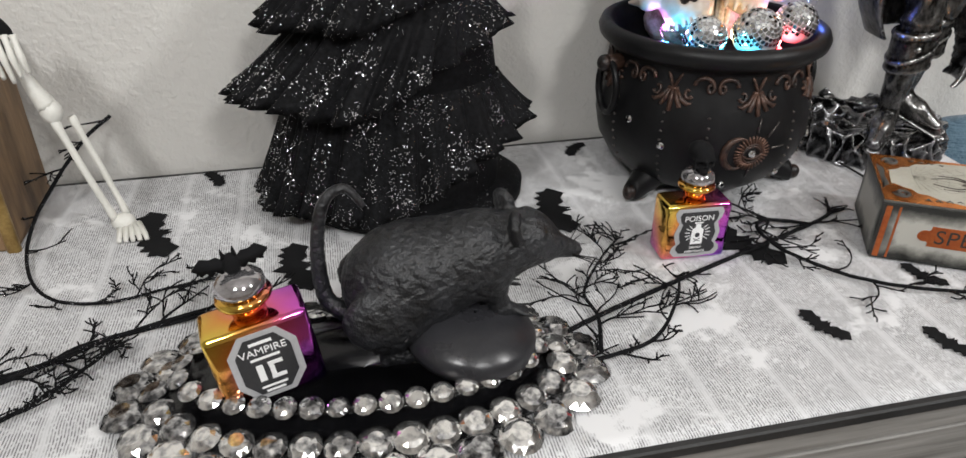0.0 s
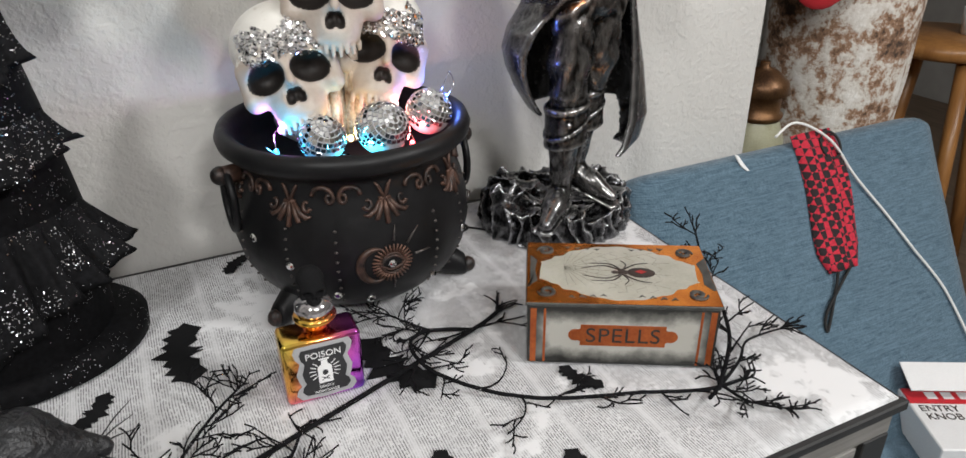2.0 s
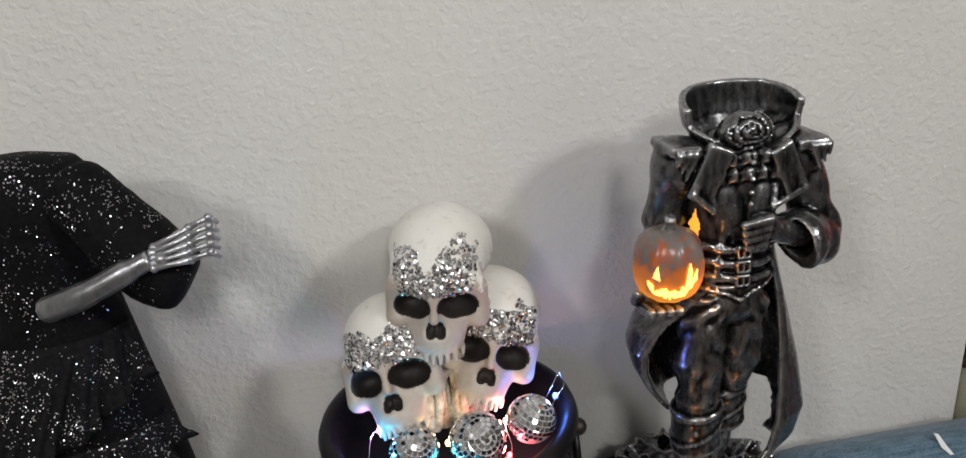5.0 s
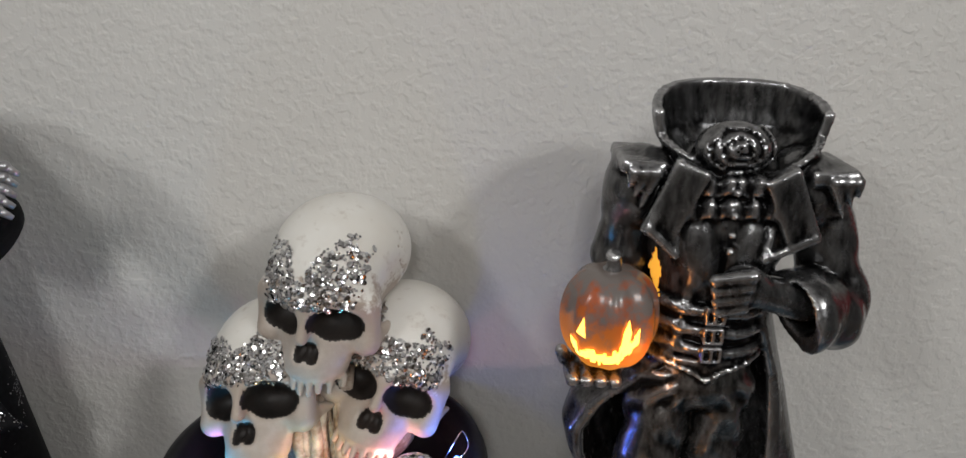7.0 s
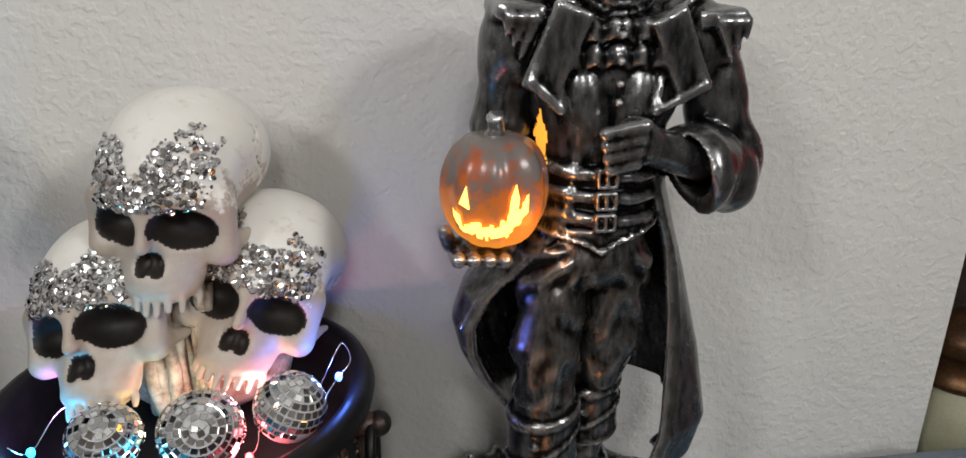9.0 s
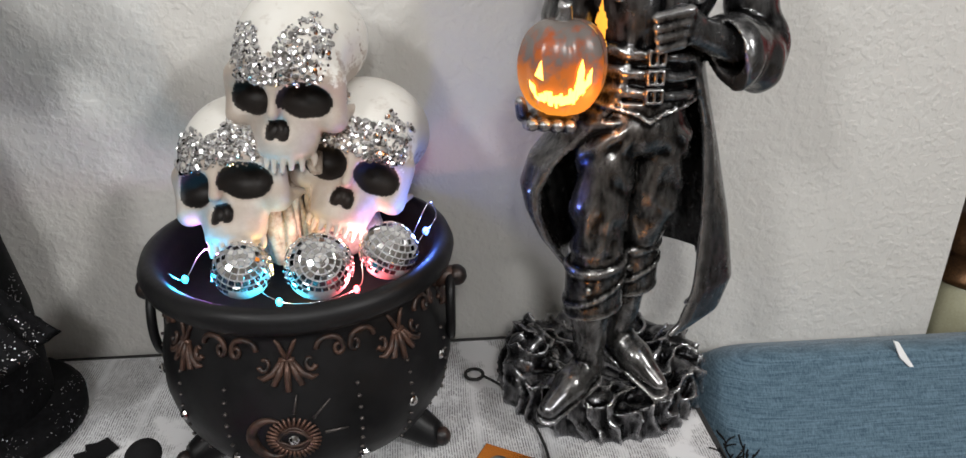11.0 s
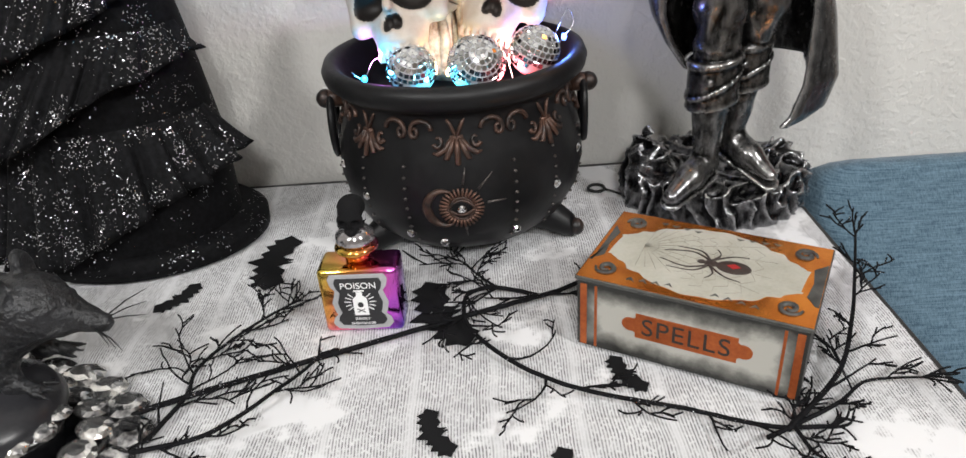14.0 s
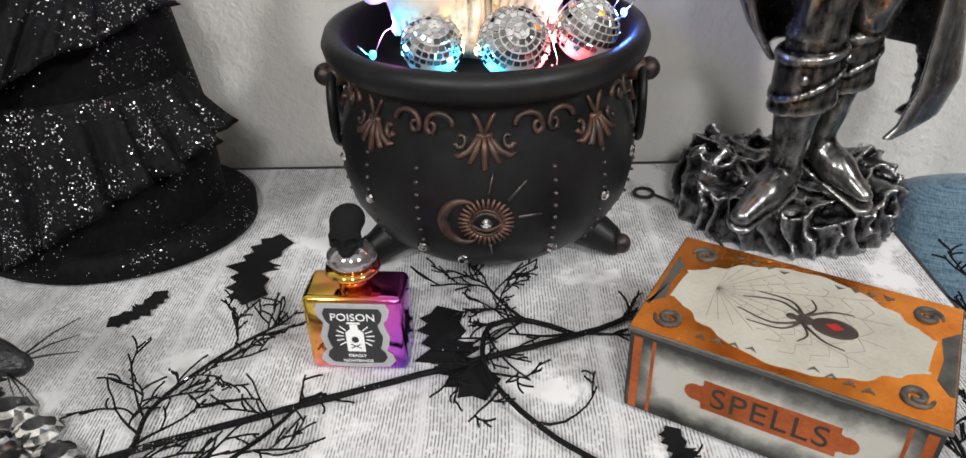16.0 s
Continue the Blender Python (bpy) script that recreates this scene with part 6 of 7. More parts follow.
def sheet(w, h):
    return [(-w / 2, -h / 2), (w / 2, -h / 2), (w / 2, h / 2), (-w / 2, h / 2)]


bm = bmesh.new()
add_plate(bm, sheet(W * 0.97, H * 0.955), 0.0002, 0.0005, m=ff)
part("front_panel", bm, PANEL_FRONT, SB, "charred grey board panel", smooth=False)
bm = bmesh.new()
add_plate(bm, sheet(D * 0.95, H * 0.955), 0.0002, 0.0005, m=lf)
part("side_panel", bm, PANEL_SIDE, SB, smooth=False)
for x, w in ((-0.0750, 0.0050), (-0.0655, 0.0020), (0.0750, 0.0050), (0.0655, 0.0020)):
    bm = bmesh.new()
    add_plate(bm, [(x - w / 2, -H / 2 + 0.002), (x + w / 2, -H / 2 + 0.002), (x + w / 2, H / 2 - 0.003), (x - w / 2, H / 2 - 0.003)], 0.0005, 0.0008, m=ff)
    part("foil_strip", bm, FOIL_RED, SB, smooth=False)
# name plate
hw, hh = 0.036, 0.0105
plate = [(-hw, -hh), (hw, -hh), (hw, -hh * 0.62)] + [(hw + 0.004 + 0.0062 * math.cos(a), 0.0058 * math.sin(a)) for a in [-1.9 + 3.8 * k / 10 for k in range(11)]] + [(hw, hh * 0.62), (hw, hh), (-hw, hh), (-hw, hh * 0.62)] + [(-hw - 0.004 - 0.0062 * math.cos(a), -0.0058 * math.sin(a)) for a in [-1.9 + 3.8 * k / 10 for k in range(11)]] + [(-hw, -hh * 0.62)]
bm = bmesh.new()
add_plate(bm, plate, 0.0005, 0.0010, m=ff @ Matrix.Translation((0.001, 0.001, 0)))
np_ob = part("name_plate", bm, FOIL_RED, SB, "copper foil name plate", smooth=False)
words("lettering", "SPELLS", 0.0205, INK, np_ob, ff @ Matrix.Translation((0.001, 0.0005, 0.0011)), spacing=1.08)
# lid: foil border, pale field, web and spider
wl, dl = W / 2 - 0.001, D / 2 - 0.001
bm = bmesh.new()
add_plate(bm, [(-wl, -dl), (wl, -dl), (wl, dl), (-wl, dl)], 0, 0.0003, m=lid_m)
part("lid_foil", bm, FOIL, LID, "copper foil border", smooth=False)
field = []
for k in range(120):
    a = k * math.tau / 120
    c, s = math.cos(a), math.sin(a)
    e = 0.42
    x = 0.069 * c
    y = math.copysign(0.014 + 0.033 * abs(s) ** 2.2, s) * (1 if abs(s) > 0.04 else 0.4)
    rip = 1 + 0.05 * math.sin(18 * a) * (1 if abs(s) < 0.85 else 0.3)
    field.append((x * (1 + 0.02 * math.sin(26 * a)), y * rip))
bm = bmesh.new()
add_plate(bm, field, 0.0003, 0.0006, m=lid_m)
part("lid_field", bm, PAPER, LID, "pale grey-green printed field", smooth=False)
for sx in (-1, 1):
    for sy in (-1, 1):
        bm = bmesh.new()
        c = Vector((sx * 0.064, sy * 0.036))
        pts = [lid_m @ Vector((c.x + sx * (0.008 - 0.006 * k / 18) * math.cos(k * 0.5), c.y + sy * (0.008 - 0.006 * k / 18) * math.sin(k * 0.5), 0.0005)) for k in range(19)]
        add_tube(bm, pts, [0.0010 + 0.0012 * math.sin(k * math.pi / 18) for k in range(19)], 5)
        part("scrollwork", bm, BOARD_DARK, LID)
        for j in range(4):
            bm = bmesh.new()
            q = Vector((sx * (0.046 - 0.009 * j), sy * (0.0445 - 0.001 * j)))
            add_tube(bm, [lid_m @ Vector((q.x, q.y, 0.0004)), lid_m @ Vector((q.x - sx * 0.003, q.y - sy * 0.002, 0.0006)), lid_m @ Vector((q.x - sx * 0.006, q.y + sy * 0.001, 0.0004))], [0.0004, 0.0012, 0.0003], 5)
            part("leaf_mark", bm, BOARD_DARK, LID)
    bm = bmesh.new()
    add_plate(bm, [(sx * 0.0795 - 0.0012, -0.028), (sx * 0.0795 + 0.0012, -0.028), (sx * 0.0795 + 0.0012, 0.028), (sx * 0.072, 0.018), (sx * 0.074, 0.0), (sx * 0.072, -0.018)], 0.0003, 0.00055, m=lid_m)
    part("dark_margin", bm, BOARD_DARK, LID, smooth=False)
bm = bmesh.new()
wc = Vector((-0.048, 0.006))
for k in range(14):
    a = -1.5 + 3.0 * k / 13
    L = 0.096 if abs(a) < 0.5 else 0.03 / max(abs(math.sin(a)), 0.3)
    e = wc + Vector((math.cos(a), math.sin(a))) * L
    add_tube(bm, [lid_m @ Vector((wc.x, wc.y, 0.00062)), lid_m @ Vector((e.x, e.y, 0.00062))], 0.00018, 4)
for j in range(1, 9):
    r = 0.0105 * j
    pts = []
    for k in range(29):
        a = -0.75 + 1.5 * k / 28
        q = wc + Vector((math.cos(a), math.sin(a))) * r * (1 - 0.04 * math.cos(k * math.tau / 4))
        if abs(q.y) < 0.036:
            pts.append(lid_m @ Vector((q.x, q.y, 0.00062)))
    add_tube(bm, pts, 0.00018, 4)
part("web", bm, INK_SOFT, LID, "faint grey spider web")
bm = bmesh.new()
sc = Vector((0.006, -0.001))
add_ball(bm, lid_m @ Vector((sc.x + 0.014, sc.y, 0.0008)), (0.0125, 0.0088, 0.0009), 20, 8)
add_ball(bm, lid_m @ Vector((sc.x - 0.002, sc.y, 0.0008)), (0.0055, 0.0045, 0.0008), 14, 8)
add_ball(bm, lid_m @ Vector((sc.x - 0.009, sc.y, 0.0008)), (0.0032, 0.0028, 0.0008), 12, 8)
for s in (-1, 1):
    for a, b in (((-0.018, 0.011), (-0.038, 0.006)), ((-0.012, 0.014), (-0.031, 0.015)), ((0.002, 0.013), (-0.002, 0.021)), ((0.010, 0.014), (0.022, 0.017))):
        pts = curve_points([(sc.x - 0.003, sc.y + s * 0.003, 0.0), (sc.x + a[0], sc.y + s * a[1], 0.0), (sc.x + b[0], sc.y + s * b[1], 0.0)], 5)
        add_tube(bm, [lid_m @ (p + Vector((0, 0, 0.0008))) for p in pts], [0.0010 - 0.0007 * k / 10 for k in range(11)], 5)
SP = part("spider", bm, INK, LID, "dark printed spider")
bm = bmesh.new()
add_plate(bm, [(sc.x + 0.009, sc.y), (sc.x + 0.014, sc.y - 0.0035), (sc.x + 0.019, sc.y), (sc.x + 0.014, sc.y + 0.0035)], 0.0016, 0.0019, m=lid_m)
part("red_mark", bm, RED_INK, SP, "red mark", smooth=False)


# ---- felt bats on the cloth ----
def felt_bat(a, b, ext=None, lift=0.0):
    """A flat bat with its wing tips at a and b; ext tells on which side its head lies."""
    a, b = Vector(a), Vector(b)
    w = (b - a).length
    c = (a + b) / 2
    ang = math.atan2((b - a).y, (b - a).x)
    side = 1.0
    if ext is not None:
        side = 1.0 if (Vector(ext) - c).dot(Vector((-math.sin(ang), math.cos(ang)))) > 0 else -1.0
    bm = bmesh.new()
    o = [(x, 1.28 * y) for x, y in bat_outline(w * 1.04)]
    if side < 0:
        o = [(x, -y) for x, y in o][::-1]
    o = [(x, y - side * 0.06 * w) for x, y in o]
    add_plate(bm, o, 0.0, 0.0008)
    ob = put("felt_bat", bm, BLACK_FELT, smooth=False, m=pose(c.x, c.y, 0.7528 + lift, 0, 0, math.degrees(ang)))
    tagged(ob, "small flat black felt bat lying on the tablecloth", "bat decoration", "felt bats")


for a, b, e in (((0.709, 0.415), (0.727, 0.371), (0.735, 0.40)), ((0.797, 0.372), (0.815, 0.328), (0.82, 0.36)), ((0.561, 0.677), (0.556, 0.583), (0.59, 0.62)), ((0.702, 0.576), (0.738, 0.484), (0.75, 0.54)), ((0.846, 0.460), (0.864, 0.420), (0.88, 0.45)), ((0.494, 0.599), (0.466, 0.558), (0.47, 0.59)), ((0.613, 0.757), (0.642, 0.789), (0.64, 0.77)), ((0.188, 0.800), (0.205, 0.762), (0.18, 0.775)), ((0.137, 0.712), (0.163, 0.621), (0.19, 0.68)), ((0.282, 0.618), (0.297, 0.536), (0.31, 0.58))):
    felt_bat(a, b, e)


# ---- twig garlands ----
def garland(name, seed, stems, label, twigs=1.0):
    g = thing(name, pose(stems[0][0][0][0], stems[0][0][0][1], TOP))
    tagged(g, label, "twig garland", "black twig garlands")
    inv = g.matrix_world.inverted()
    rnd = random.Random(seed)

    def twig(bm, p, d, L, r, depth):
        pts, q = [p.copy()], p.copy()
        bend = rnd.uniform(-1.0, 1.0)
        n = 6
        for i in range(n):
            d = (Matrix.Rotation(bend * 0.16 + rnd.gauss(0, 0.12), 3, "Z") @ d).normalized()
            q = q + d * (L / n)
            q.z = max(q.z, 0.7545 + r)
            pts.append(q.copy())
            if depth and i in (0, 1, 2, 4) and rnd.random() < 0.62:
                s = rnd.choice((-1, 1))
                d2 = (Matrix.Rotation(s * rnd.uniform(0.5, 0.95), 3, "Z") @ d)
                d2.z += rnd.uniform(-0.1, 0.25)
                twig(bm, q, d2.normalized(), L * rnd.uniform(0.35, 0.6), r * 0.68, depth - 1)
        add_tube(bm, pts, [max(0.0007, r * (1 - 0.6 * i / n)) for i in range(n + 1)], 5)

    for keys, r0, r1, every in stems:
        pts = curve_points(keys, 8)
        rr = [r0 + (r1 - r0) * i / (len(pts) - 1) for i in range(len(pts))]
        bm = bmesh.new()
        add_tube(bm, [p + Vector((0, 0, 0.0006 * noise.noise(p * 90))) for p in pts], rr, 7)
        for ob in (part("stem", bm, TWIG, g),):
            ob.matrix_parent_inverse = inv
        i, side = rnd.randint(1, 3), 1
        while i < len(pts) - 1:
            d = (pts[i + 1] - pts[i - 1]).normalized()
            d2 = Matrix.Rotation(side * rnd.uniform(0.45, 1.0), 3, "Z") @ d
            d2.z = rnd.uniform(-0.05, 0.30)
            bm = bmesh.new()
            twig(bm, pts[i], d2.normalized(), rnd.uniform(0.030, 0.066) * twigs, rr[i] * 0.62, 2)
            part("twig", bm, TWIG, g).matrix_parent_inverse = inv
            side = -side if rnd.random() < 0.7 else side
            i += max(1, int(0.6 * every * rnd.uniform(0.7, 1.4)))
        # forked end
        d = (pts[-1] - pts[-2]).normalized()
        for s in (-0.5, 0.1, 0.55):
            bm = bmesh.new()
            twig(bm, pts[-1], (Matrix.Rotation(s, 3, "Z") @ d), rnd.uniform(0.02, 0.04) * twigs, r1 * 0.9, 1)
            part("twig", bm, TWIG, g).matrix_parent_inverse = inv
    return g


ZT = 0.757
garland("twig_garland", 21, [
    ([(0.470, 0.405, ZT), (0.515, 0.432, ZT), (0.624, 0.475, ZT), (0.737, 0.513, ZT + 0.003), (0.810, 0.543, ZT), (0.835, 0.556, ZT)], 0.0024, 0.0020, 40),
    ([(0.520, 0.398, ZT), (0.533, 0.440, ZT), (0.533, 0.475, ZT), (0.562, 0.515, ZT + 0.004), (0.590, 0.545, ZT + 0.004)], 0.0020, 0.0010, 5),
    ([(0.490, 0.385, ZT), (0.560, 0.395, ZT + 0.004), (0.604, 0.440, ZT + 0.004), (0.624, 0.475, ZT)], 0.0020, 0.0012, 8),
    ([(0.800, 0.540, ZT), (0.765, 0.556, ZT), (0.741, 0.543, ZT + 0.004), (0.737, 0.513, ZT + 0.004), (0.748, 0.485, ZT + 0.003), (0.777, 0.452, ZT), (0.819, 0.422, ZT), (0.886, 0.396, ZT), (0.934, 0.376, ZT), (0.972, 0.372, ZT)], 0.0020, 0.0016, 9),
    ([(0.765, 0.556, ZT), (0.748, 0.575, ZT + 0.003), (0.738, 0.592, ZT + 0.004)], 0.0014, 0.0009, 6),
], "black glittery bare-twig garland winding over the cloth", 0.9)
garland("twig_garland", 33, [
    ([(0.930, 0.366, ZT), (0.985, 0.392, ZT), (1.014, 0.412, ZT), (1.050, 0.409, ZT + 0.003)], 0.0018, 0.0008, 9),
    ([(0.945, 0.372, ZT), (0.995, 0.415, ZT + 0.006), (1.026, 0.465, ZT + 0.012), (1.050, 0.515, ZT + 0.018), (1.058, 0.540, ZT + 0.040)], 0.0022, 0.0010, 7),
    ([(0.950, 0.374, ZT), (0.955, 0.350, ZT), (0.975, 0.330, ZT)], 0.0016, 0.0008, 6),
], "black glittery twigs curling round the spell box", 0.65)
garland("twig_garland", 47, [
    ([(0.100, 0.800, 0.830), (0.070, 0.775, 0.810), (0.035, 0.700, 0.768), (0.045, 0.620, ZT), (0.079, 0.563, ZT), (0.128, 0.548, ZT), (0.170, 0.558, ZT), (0.205, 0.566, ZT)], 0.0022, 0.0012, 8),
    ([(0.040, 0.455, ZT), (0.095, 0.472, ZT), (0.125, 0.487, ZT + 0.003), (0.201, 0.511, ZT), (0.235, 0.520, ZT)], 0.0026, 0.0020, 10),
    ([(0.045, 0.440, ZT + 0.003), (0.100, 0.466, ZT + 0.005), (0.150, 0.492, ZT + 0.005), (0.215, 0.516, ZT + 0.004)], 0.0022, 0.0016, 9),
    ([(0.050, 0.395, ZT), (0.100, 0.430, ZT), (0.140, 0.470, ZT + 0.004)], 0.0020, 0.0014, 8),
], "black glittery twig garland lying beside the tray", 0.85)

# ---- cable with a small ring end ----
bm = bmesh.new()
add_tube(bm, [(0.879 + 0.0085 * math.cos(k * math.tau / 20), 0.738 + 0.0085 * math.sin(k * math.tau / 20), 0.7545) for k in range(20)], 0.0017, 7, True)
add_tube(bm, curve_points([(0.887, 0.735, 0.7545), (0.905, 0.712, 0.756), (0.921, 0.672, 0.756), (0.929, 0.640, 0.7545), (0.931, 0.612, 0.7540)], 6), 0.0013, 7)
tagged(put("thin_cable", bm, BLACK_CORD), "thin black cable with a ring end beside the statue", "cable")


# ---- sofa, mask, cord, package ----
sofa = thing("sofa", pose(1.40, 0.45, 0))
tagged(sofa, "blue-grey linen sofa with a sloping back beside the table", "sofa")
N = Vector((0, -0.808, 0.589))


def on_back(x, s, off=0.0):
    """A point of the sofa back, s metres down its slope from the top."""
    return Vector((x, 0.7275 - 0.589 * s, 0.782 - 0.808 * s)) + N * off


bm = bmesh.new()
nx, ns = 30, 26
thick = 0.105


def back_outline(s):
    f = s / 0.46
    x0 = 1.096
    x1 = 1.715 - 0.115 * f * 0.75
    return x0, x1


# rounded cushion: a closed section swept across
sect = []
for k in range(13):
    a = math.pi * k / 12
    sect.append((0.022 - 0.022 * math.sin(a), thick / 2 + thick / 2 * math.cos(a)))
sect = [(0.46, thick)] + [(s, o) for s, o in sect] + [(0.46, 0.0)]
sect = [(0.46 * k / 14, thick) for k in range(14, 0, -1)] + sect[1:-1] + [(0.46 * k / 14, 0.0) for k in range(1, 15)]
rings = []
for i in range(nx + 1):
    u = i / nx
    edge = min(u, 1 - u) * nx / 3
    shrink = math.sqrt(max(0.0, 1 - (1 - min(edge, 1)) ** 2))
    ring = []
    for s, o in sect:
        x0, x1 = back_outline(s)
        oo = thick / 2 + (o - thick / 2) * (0.25 + 0.75 * shrink)
        ss = s + 0.028 * (1 - shrink) * (1 if s < 0.05 else 0)
        ring.append(bm.verts.new(on_back(x0 + (x1 - x0) * u, ss, oo - thick + 0.002 * noise.noise((u * 9, s * 12, 1.0)))))
    rings.append(ring)
for p, q in zip(rings, rings[1:]):
    for k in range(len(sect) - 1):
        bm.faces.new((p[k], p[k + 1], q[k + 1], q[k]))
bm.faces.new(rings[0])
bm.faces.new(rings[-1][::-1])
bmesh.ops.recalc_face_normals(bm, faces=bm.faces)
part("back_cushion", bm, SOFA, sofa).matrix_parent_inverse = sofa.matrix_world.inverted()
bm = bmesh.new()
add_box(bm, (1.395, 0.20, 0.36), (0.58, 0.62, 0.14), bevel=0.04, seg=4)
part("seat_cushion", bm, SOFA, sofa).matrix_parent_inverse = sofa.matrix_world.inverted()
bm = bmesh.new()
add_box(bm, (1.395, 0.25, 0.19), (0.57, 0.70, 0.20), bevel=0.01, seg=2)
part("seat_base", bm, SOFA, sofa).matrix_parent_inverse = sofa.matrix_world.inverted()
for x in (1.15, 1.64):
    for y in (-0.05, 0.55):
        bm = bmesh.new()
        add_tube(bm, [(x, y, 0.0), (x, y, 0.10)], [0.016, 0.022], 12)
        part("leg", bm, BLACK_EDGE, sofa).matrix_parent_inverse = sofa.matrix_world.inverted()

bm = bmesh.new()
quill = [on_back(1.293 + dx, 0.02 + ds, 0.002) for dx, ds in ((-0.008, -0.014), (-0.003, -0.012), (0.002, 0.0), (0.008, 0.012), (0.004, 0.012), (-0.004, 0.003))]
vs = [bm.verts.new(p) for p in quill]
vs2 = [bm.verts.new(p - N * 0.0015) for p in quill]
bm.faces.new(vs)
bm.faces.new(vs2[::-1])
for k in range(6):
    bm.faces.new((vs[k], vs2[k], vs2[(k + 1) % 6], vs[(k + 1) % 6]))
tagged(put("paper_scrap", bm, CARD_WHITE, smooth=False), "small torn scrap of white paper on the sofa back", "paper scrap")


def mask():
    mk = thing("face_mask", Matrix.Translation(on_back(1.40, 0.10, 0.004)))
    tagged(mk, "red and black checked cloth face mask hanging on the sofa", "face mask")
    inv = mk.matrix_world.inverted()
    bm = bmesh.new()
    n, m = 20, 9
    top, bot = [], []
    for i in range(n + 1):
        f = i / n
        s = -0.002 + 0.20 * f
        half = 0.038 + 0.006 * math.sin(f * math.pi) - 0.010 * max(0.0, f - 0.85) / 0.15
        cx = 1.428 - 0.012 * f + 0.008 * math.sin(f * 5)
        r0, r1 = [], []
        for j in range(m + 1):
            g = 2 * j / m - 1
            h = 0.0045 + 0.009 * (1 - g * g) + 0.003 * math.sin(g * 9 + f * 3)
            if s < 0.01:
                h *= 0.8
            r0.append(bm.verts.new(on_back(cx + half * g, s, h)))
            r1.append(bm.verts.new(on_back(cx + half * g, s, 0.0015)))
        top.append(r0)
        bot.append(r1)
    for i in range(n):
        for j in range(m):
            bm.faces.new((top[i][j], top[i][j + 1], top[i + 1][j + 1], top[i + 1][j]))
        for j in (0, m):
            bm.faces.new((top[i][j], top[i + 1][j], bot[i + 1][j], bot[i][j]))
    for i in (0, n):
        for j in range(m):
            bm.faces.new((top[i][j], top[i][j + 1], bot[i][j + 1], bot[i][j]))
    bmesh.ops.recalc_face_normals(bm, faces=bm.faces)
    part("cloth", bm, PLAID, mk).matrix_parent_inverse = inv
    bm = bmesh.new()
    add_tube(bm, curve_points([on_back(1.395, 0.196, 0.006), on_back(1.378, 0.225, 0.004), on_back(1.352, 0.262, 0.003), on_back(1.343, 0.270, 0.003), on_back(1.350, 0.248, 0.005), on_back(1.388, 0.218, 0.006), on_back(1.425, 0.192, 0.006)], 5), 0.0022, 7)
    part("ear_loop", bm, BLACK_CORD, mk).matrix_parent_inverse = inv
    bm = bmesh.new()
    add_tube(bm, [on_back(1.447 + 0.018 * math.cos(k * math.tau / 18), 0.024 + 0.020 * math.sin(k * math.tau / 18), 0.014) for k in range(18)], 0.002, 6, True)
    part("ear_loop", bm, BLACK_CORD, mk).matrix_parent_inverse = inv


mask()
bm = bmesh.new()
add_tube(bm, curve_points([on_back(1.36, -0.005, 0.006), on_back(1.40, -0.018, 0.012), on_back(1.445, 0.018, 0.018), on_back(1.482, 0.075, 0.006), on_back(1.520, 0.14, 0.004), on_back(1.550, 0.20, 0.004), on_back(1.585, 0.27, 0.004), on_back(1.60, 0.36, 0.006)], 6), 0.0020, 8)
tagged(put("charging_cable", bm, WHITE_CORD), "thin white cord trailing down the sofa back", "cord")

pk = thing("hardware_package", pose(1.480, 0.415, 0.43, 0, 0, -28))
tagged(pk, "white and red cardboard doorknob package lying on the sofa seat", "package")
bm = bmesh.new()
add_box(bm, (0, 0, 0.024), (0.16, 0.12, 0.048), bevel=0.0015)
part("carton", bm, CARD_WHITE, pk, smooth=False)
bm = bmesh.new()
add_box(bm, (0.0, 0.042, 0.0492), (0.158, 0.030, 0.0012))
RB = part("red_band", bm, CARD_RED, pk, "red printed band", smooth=False)
bm = bmesh.new()
for k in range(5):
    add_box(bm, (-0.045 + 0.022 * k, 0.042, 0.0502), (0.014, 0.014, 0.0006))
part("band_bars", bm, CARD_WHITE, RB, smooth=False)
words("lettering", "ENTRY", 0.017, INK, pk, Matrix.Translation((-0.045, 0.017, 0.0486)))
words("lettering", "KNOB", 0.017, INK, pk, Matrix.Translation((-0.045, 0.001, 0.0486)))
words("lettering", "KEYED ENTRY", 0.010, INK, pk, Matrix.Translation((0.040, 0.012, 0.0486)))
words("lettering", "DOORKNOB", 0.010, INK, pk, Matrix.Translation((0.040, 0.000, 0.0486)))
bm = bmesh.new()
add_box(bm, (-0.03, 0.075, 0.052), (0.10, 0.045, 0.0012), m=pose(0, 0, 0, 20, 0, 0))
part("flap", bm, CARD_WHITE, pk, smooth=False)

# ---- behind the wall's end ----
bm = bmesh.new()


def knobby(a, i):
    return 1 + 0.03 * noise.noise((math.cos(a) * 3, math.sin(a) * 3, i * 0.7)) + 0.02 * noise.noise((math.cos(a) * 9, math.sin(a) * 9, i * 1.9))


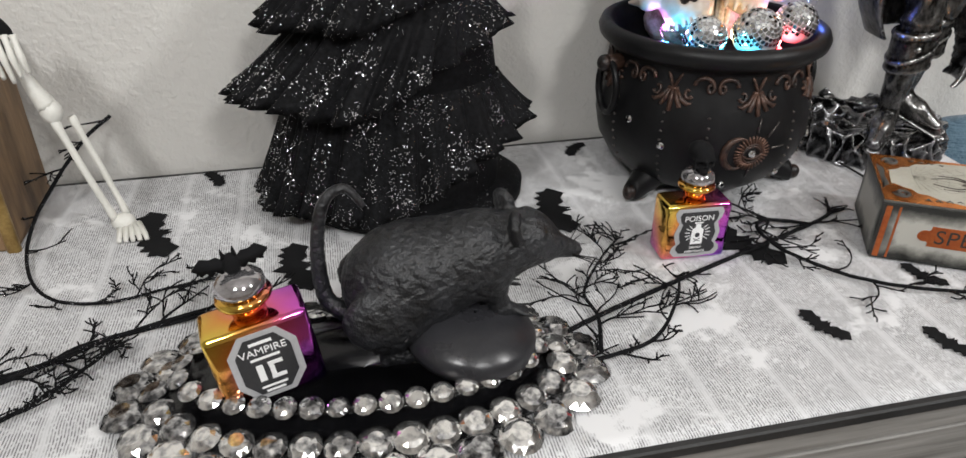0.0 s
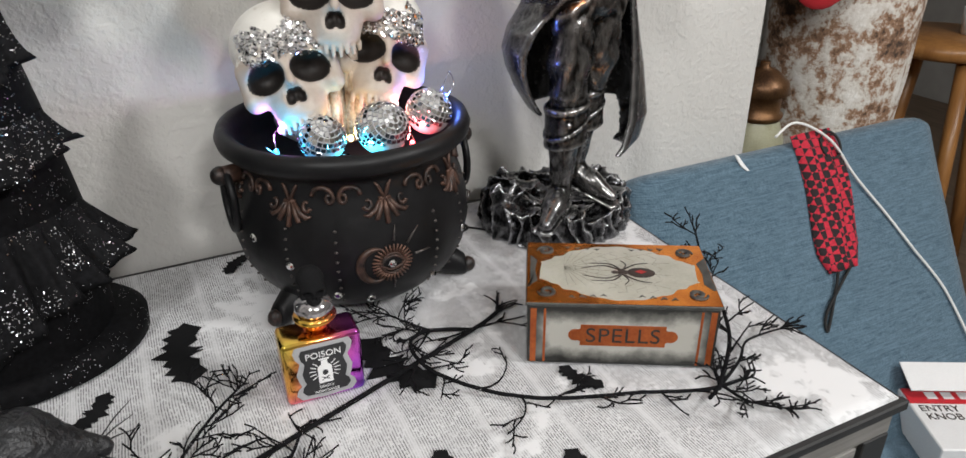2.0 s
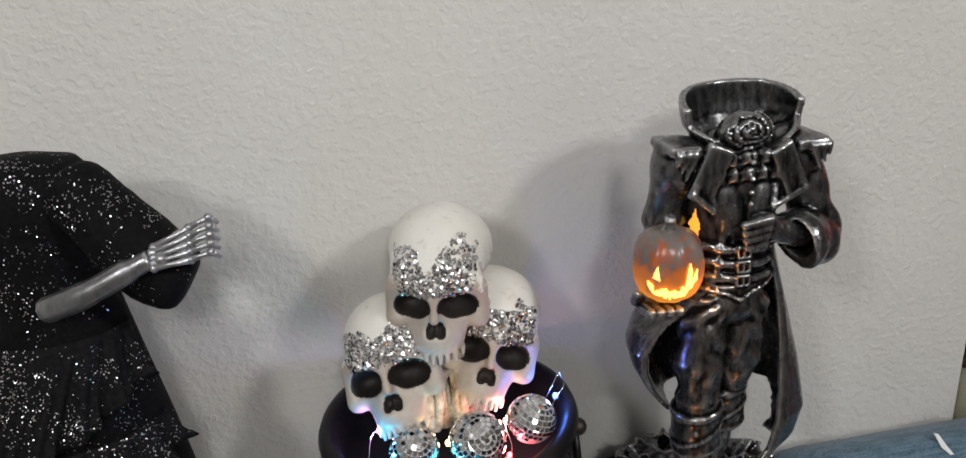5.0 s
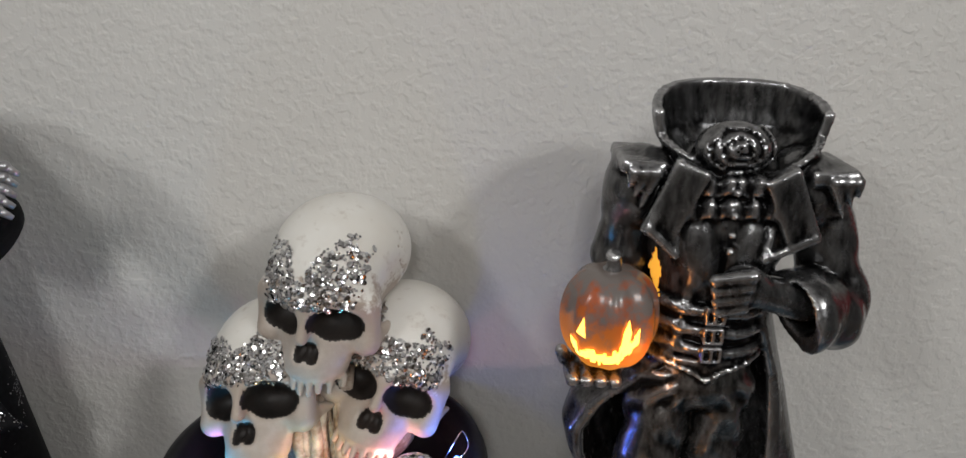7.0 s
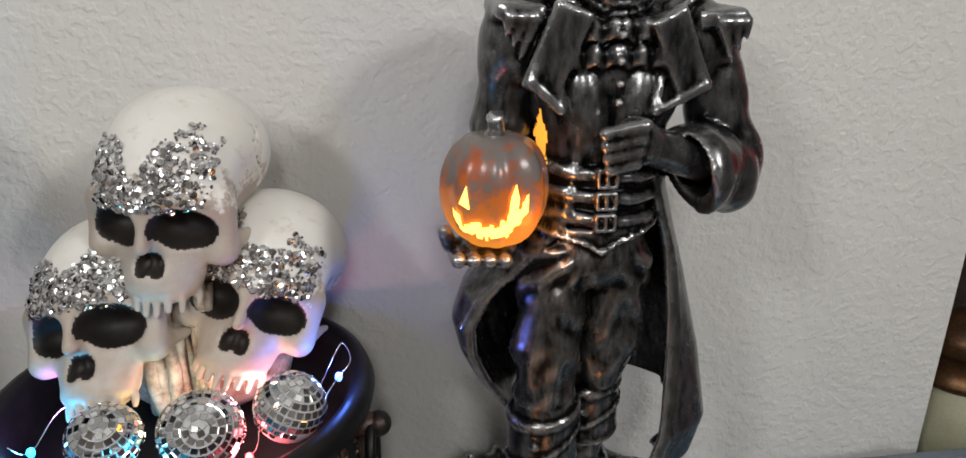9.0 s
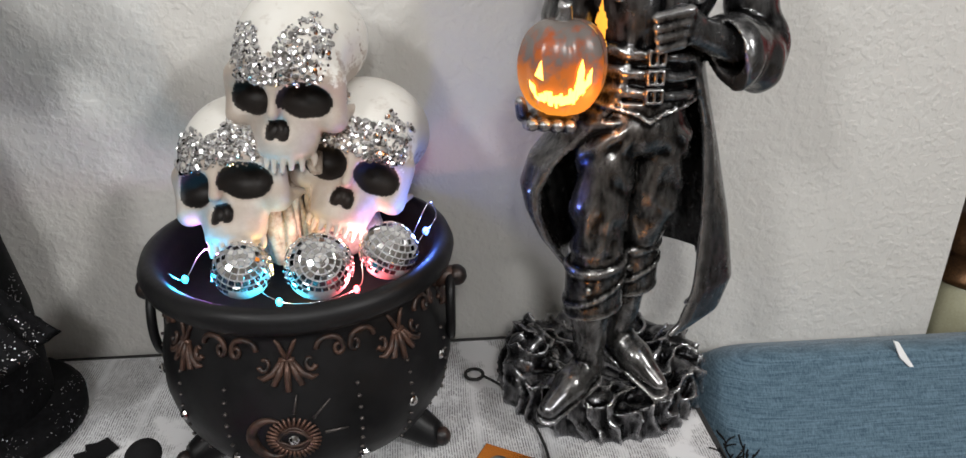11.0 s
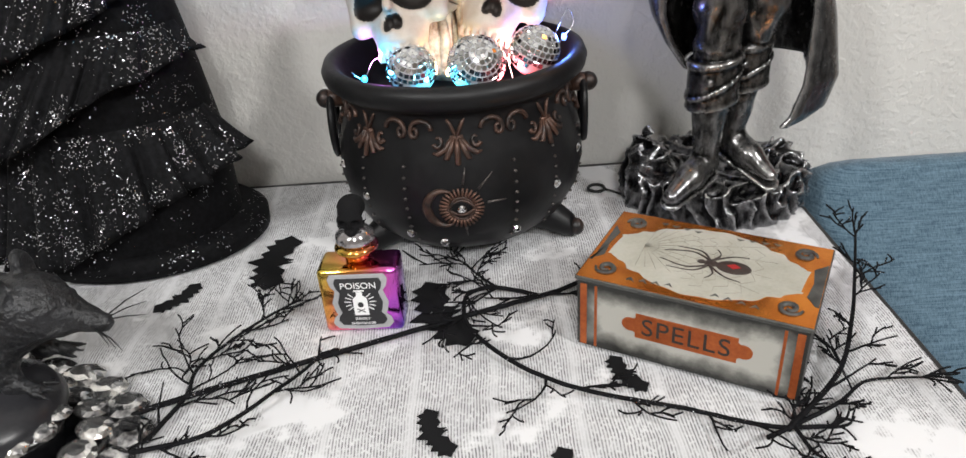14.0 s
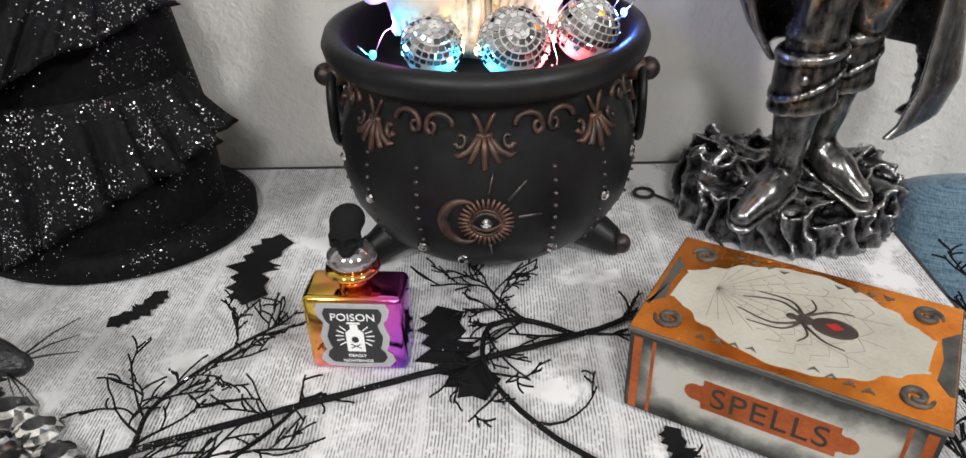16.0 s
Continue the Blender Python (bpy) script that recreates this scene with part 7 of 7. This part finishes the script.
add_lathe(bm, [(0.10 + 0.032 * min(k / 26, 1), 0.05 * k) for k in range(27)], 48, (1.685, 0.920, 0), wave=knobby, cap=True)
tagged(put("bark_column", bm, BARK), "tall log-like column with peeling white and brown bark", "column")
stand = thing("plant_stand", pose(1.475, 0.875, 0))
tagged(stand, "small dark stand behind the sofa", "stand")
bm = bmesh.new()
add_box(bm, (0, 0, 0.60), (0.14, 0.13, 0.02), bevel=0.003)
part("stand_top", bm, RUSTIC, stand)
for x in (-0.055, 0.055):
    for y in (-0.05, 0.05):
        bm = bmesh.new()
        add_box(bm, (x, y, 0.295), (0.018, 0.018, 0.59), bevel=0.002)
        part("leg", bm, RUSTIC, stand)
jar = thing("lidded_jar", pose(1.475, 0.872, 0.61))
tagged(jar, "sage green glazed jar with a dark brass domed lid", "jar")
bm = bmesh.new()
add_lathe(bm, [(0.035, 0.0), (0.047, 0.02), (0.050, 0.06), (0.047, 0.115), (0.036, 0.145), (0.034, 0.150)], 36, cap=True)
part("body", bm, JAR, jar)
bm = bmesh.new()
add_lathe(bm, [(0.038, 0.148), (0.040, 0.156), (0.034, 0.160), (0.034, 0.185), (0.046, 0.192), (0.040, 0.210), (0.022, 0.226), (0.008, 0.232), (0.008, 0.240)], 36, cap=True)
part("lid", bm, BRASS, jar)
bm = bmesh.new()
add_ball(bm, (1.572, 0.795, 1.125), (0.115, 0.026, 0.215), 40, 24, m=Matrix.Rotation(radians(38), 4, "Y"))
for v in bm.verts:
    v.co += Vector((0, 0.012 * noise.noise(v.co * 14), 0))
tagged(put("red_hat", bm, RED_FELT), "large soft red felt hat hung in front of the bark column", "hat")
st = thing("wooden_stool", pose(2.60, 1.30, 0))
tagged(st, "round honey-coloured wooden stool in the room behind", "stool")
bm = bmesh.new()
add_lathe(bm, [(0.001, 0.645), (0.15, 0.645), (0.172, 0.655), (0.176, 0.675), (0.165, 0.69), (0.001, 0.688)], 48)
part("seat", bm, STOOL, st)
for k in range(4):
    a = math.pi / 4 + k * math.pi / 2 + 0.3
    bm = bmesh.new()
    add_tube(bm, [(0.115 * math.cos(a), 0.115 * math.sin(a), 0.65), (0.20 * math.cos(a), 0.20 * math.sin(a), 0.0)], [0.021, 0.019], 14)
    part("leg", bm, STOOL, st)
cup = thing("white_cup", pose(2.66, 1.27, 0.689))
tagged(cup, "small white cup standing on the stool", "cup")
bm = bmesh.new()
add_lathe(bm, [(0.001, 0.0), (0.03, 0.0), (0.036, 0.07), (0.033, 0.07), (0.028, 0.008), (0.001, 0.006)], 28)
part("cup_body", bm, CARD_WHITE, cup)
bm = bmesh.new()
add_tube(bm, curve_points([(0.034, 0, 0.055), (0.055, 0, 0.05), (0.055, 0, 0.022), (0.032, 0, 0.016)], 5), 0.004, 8)
part("handle", bm, CARD_WHITE, cup)
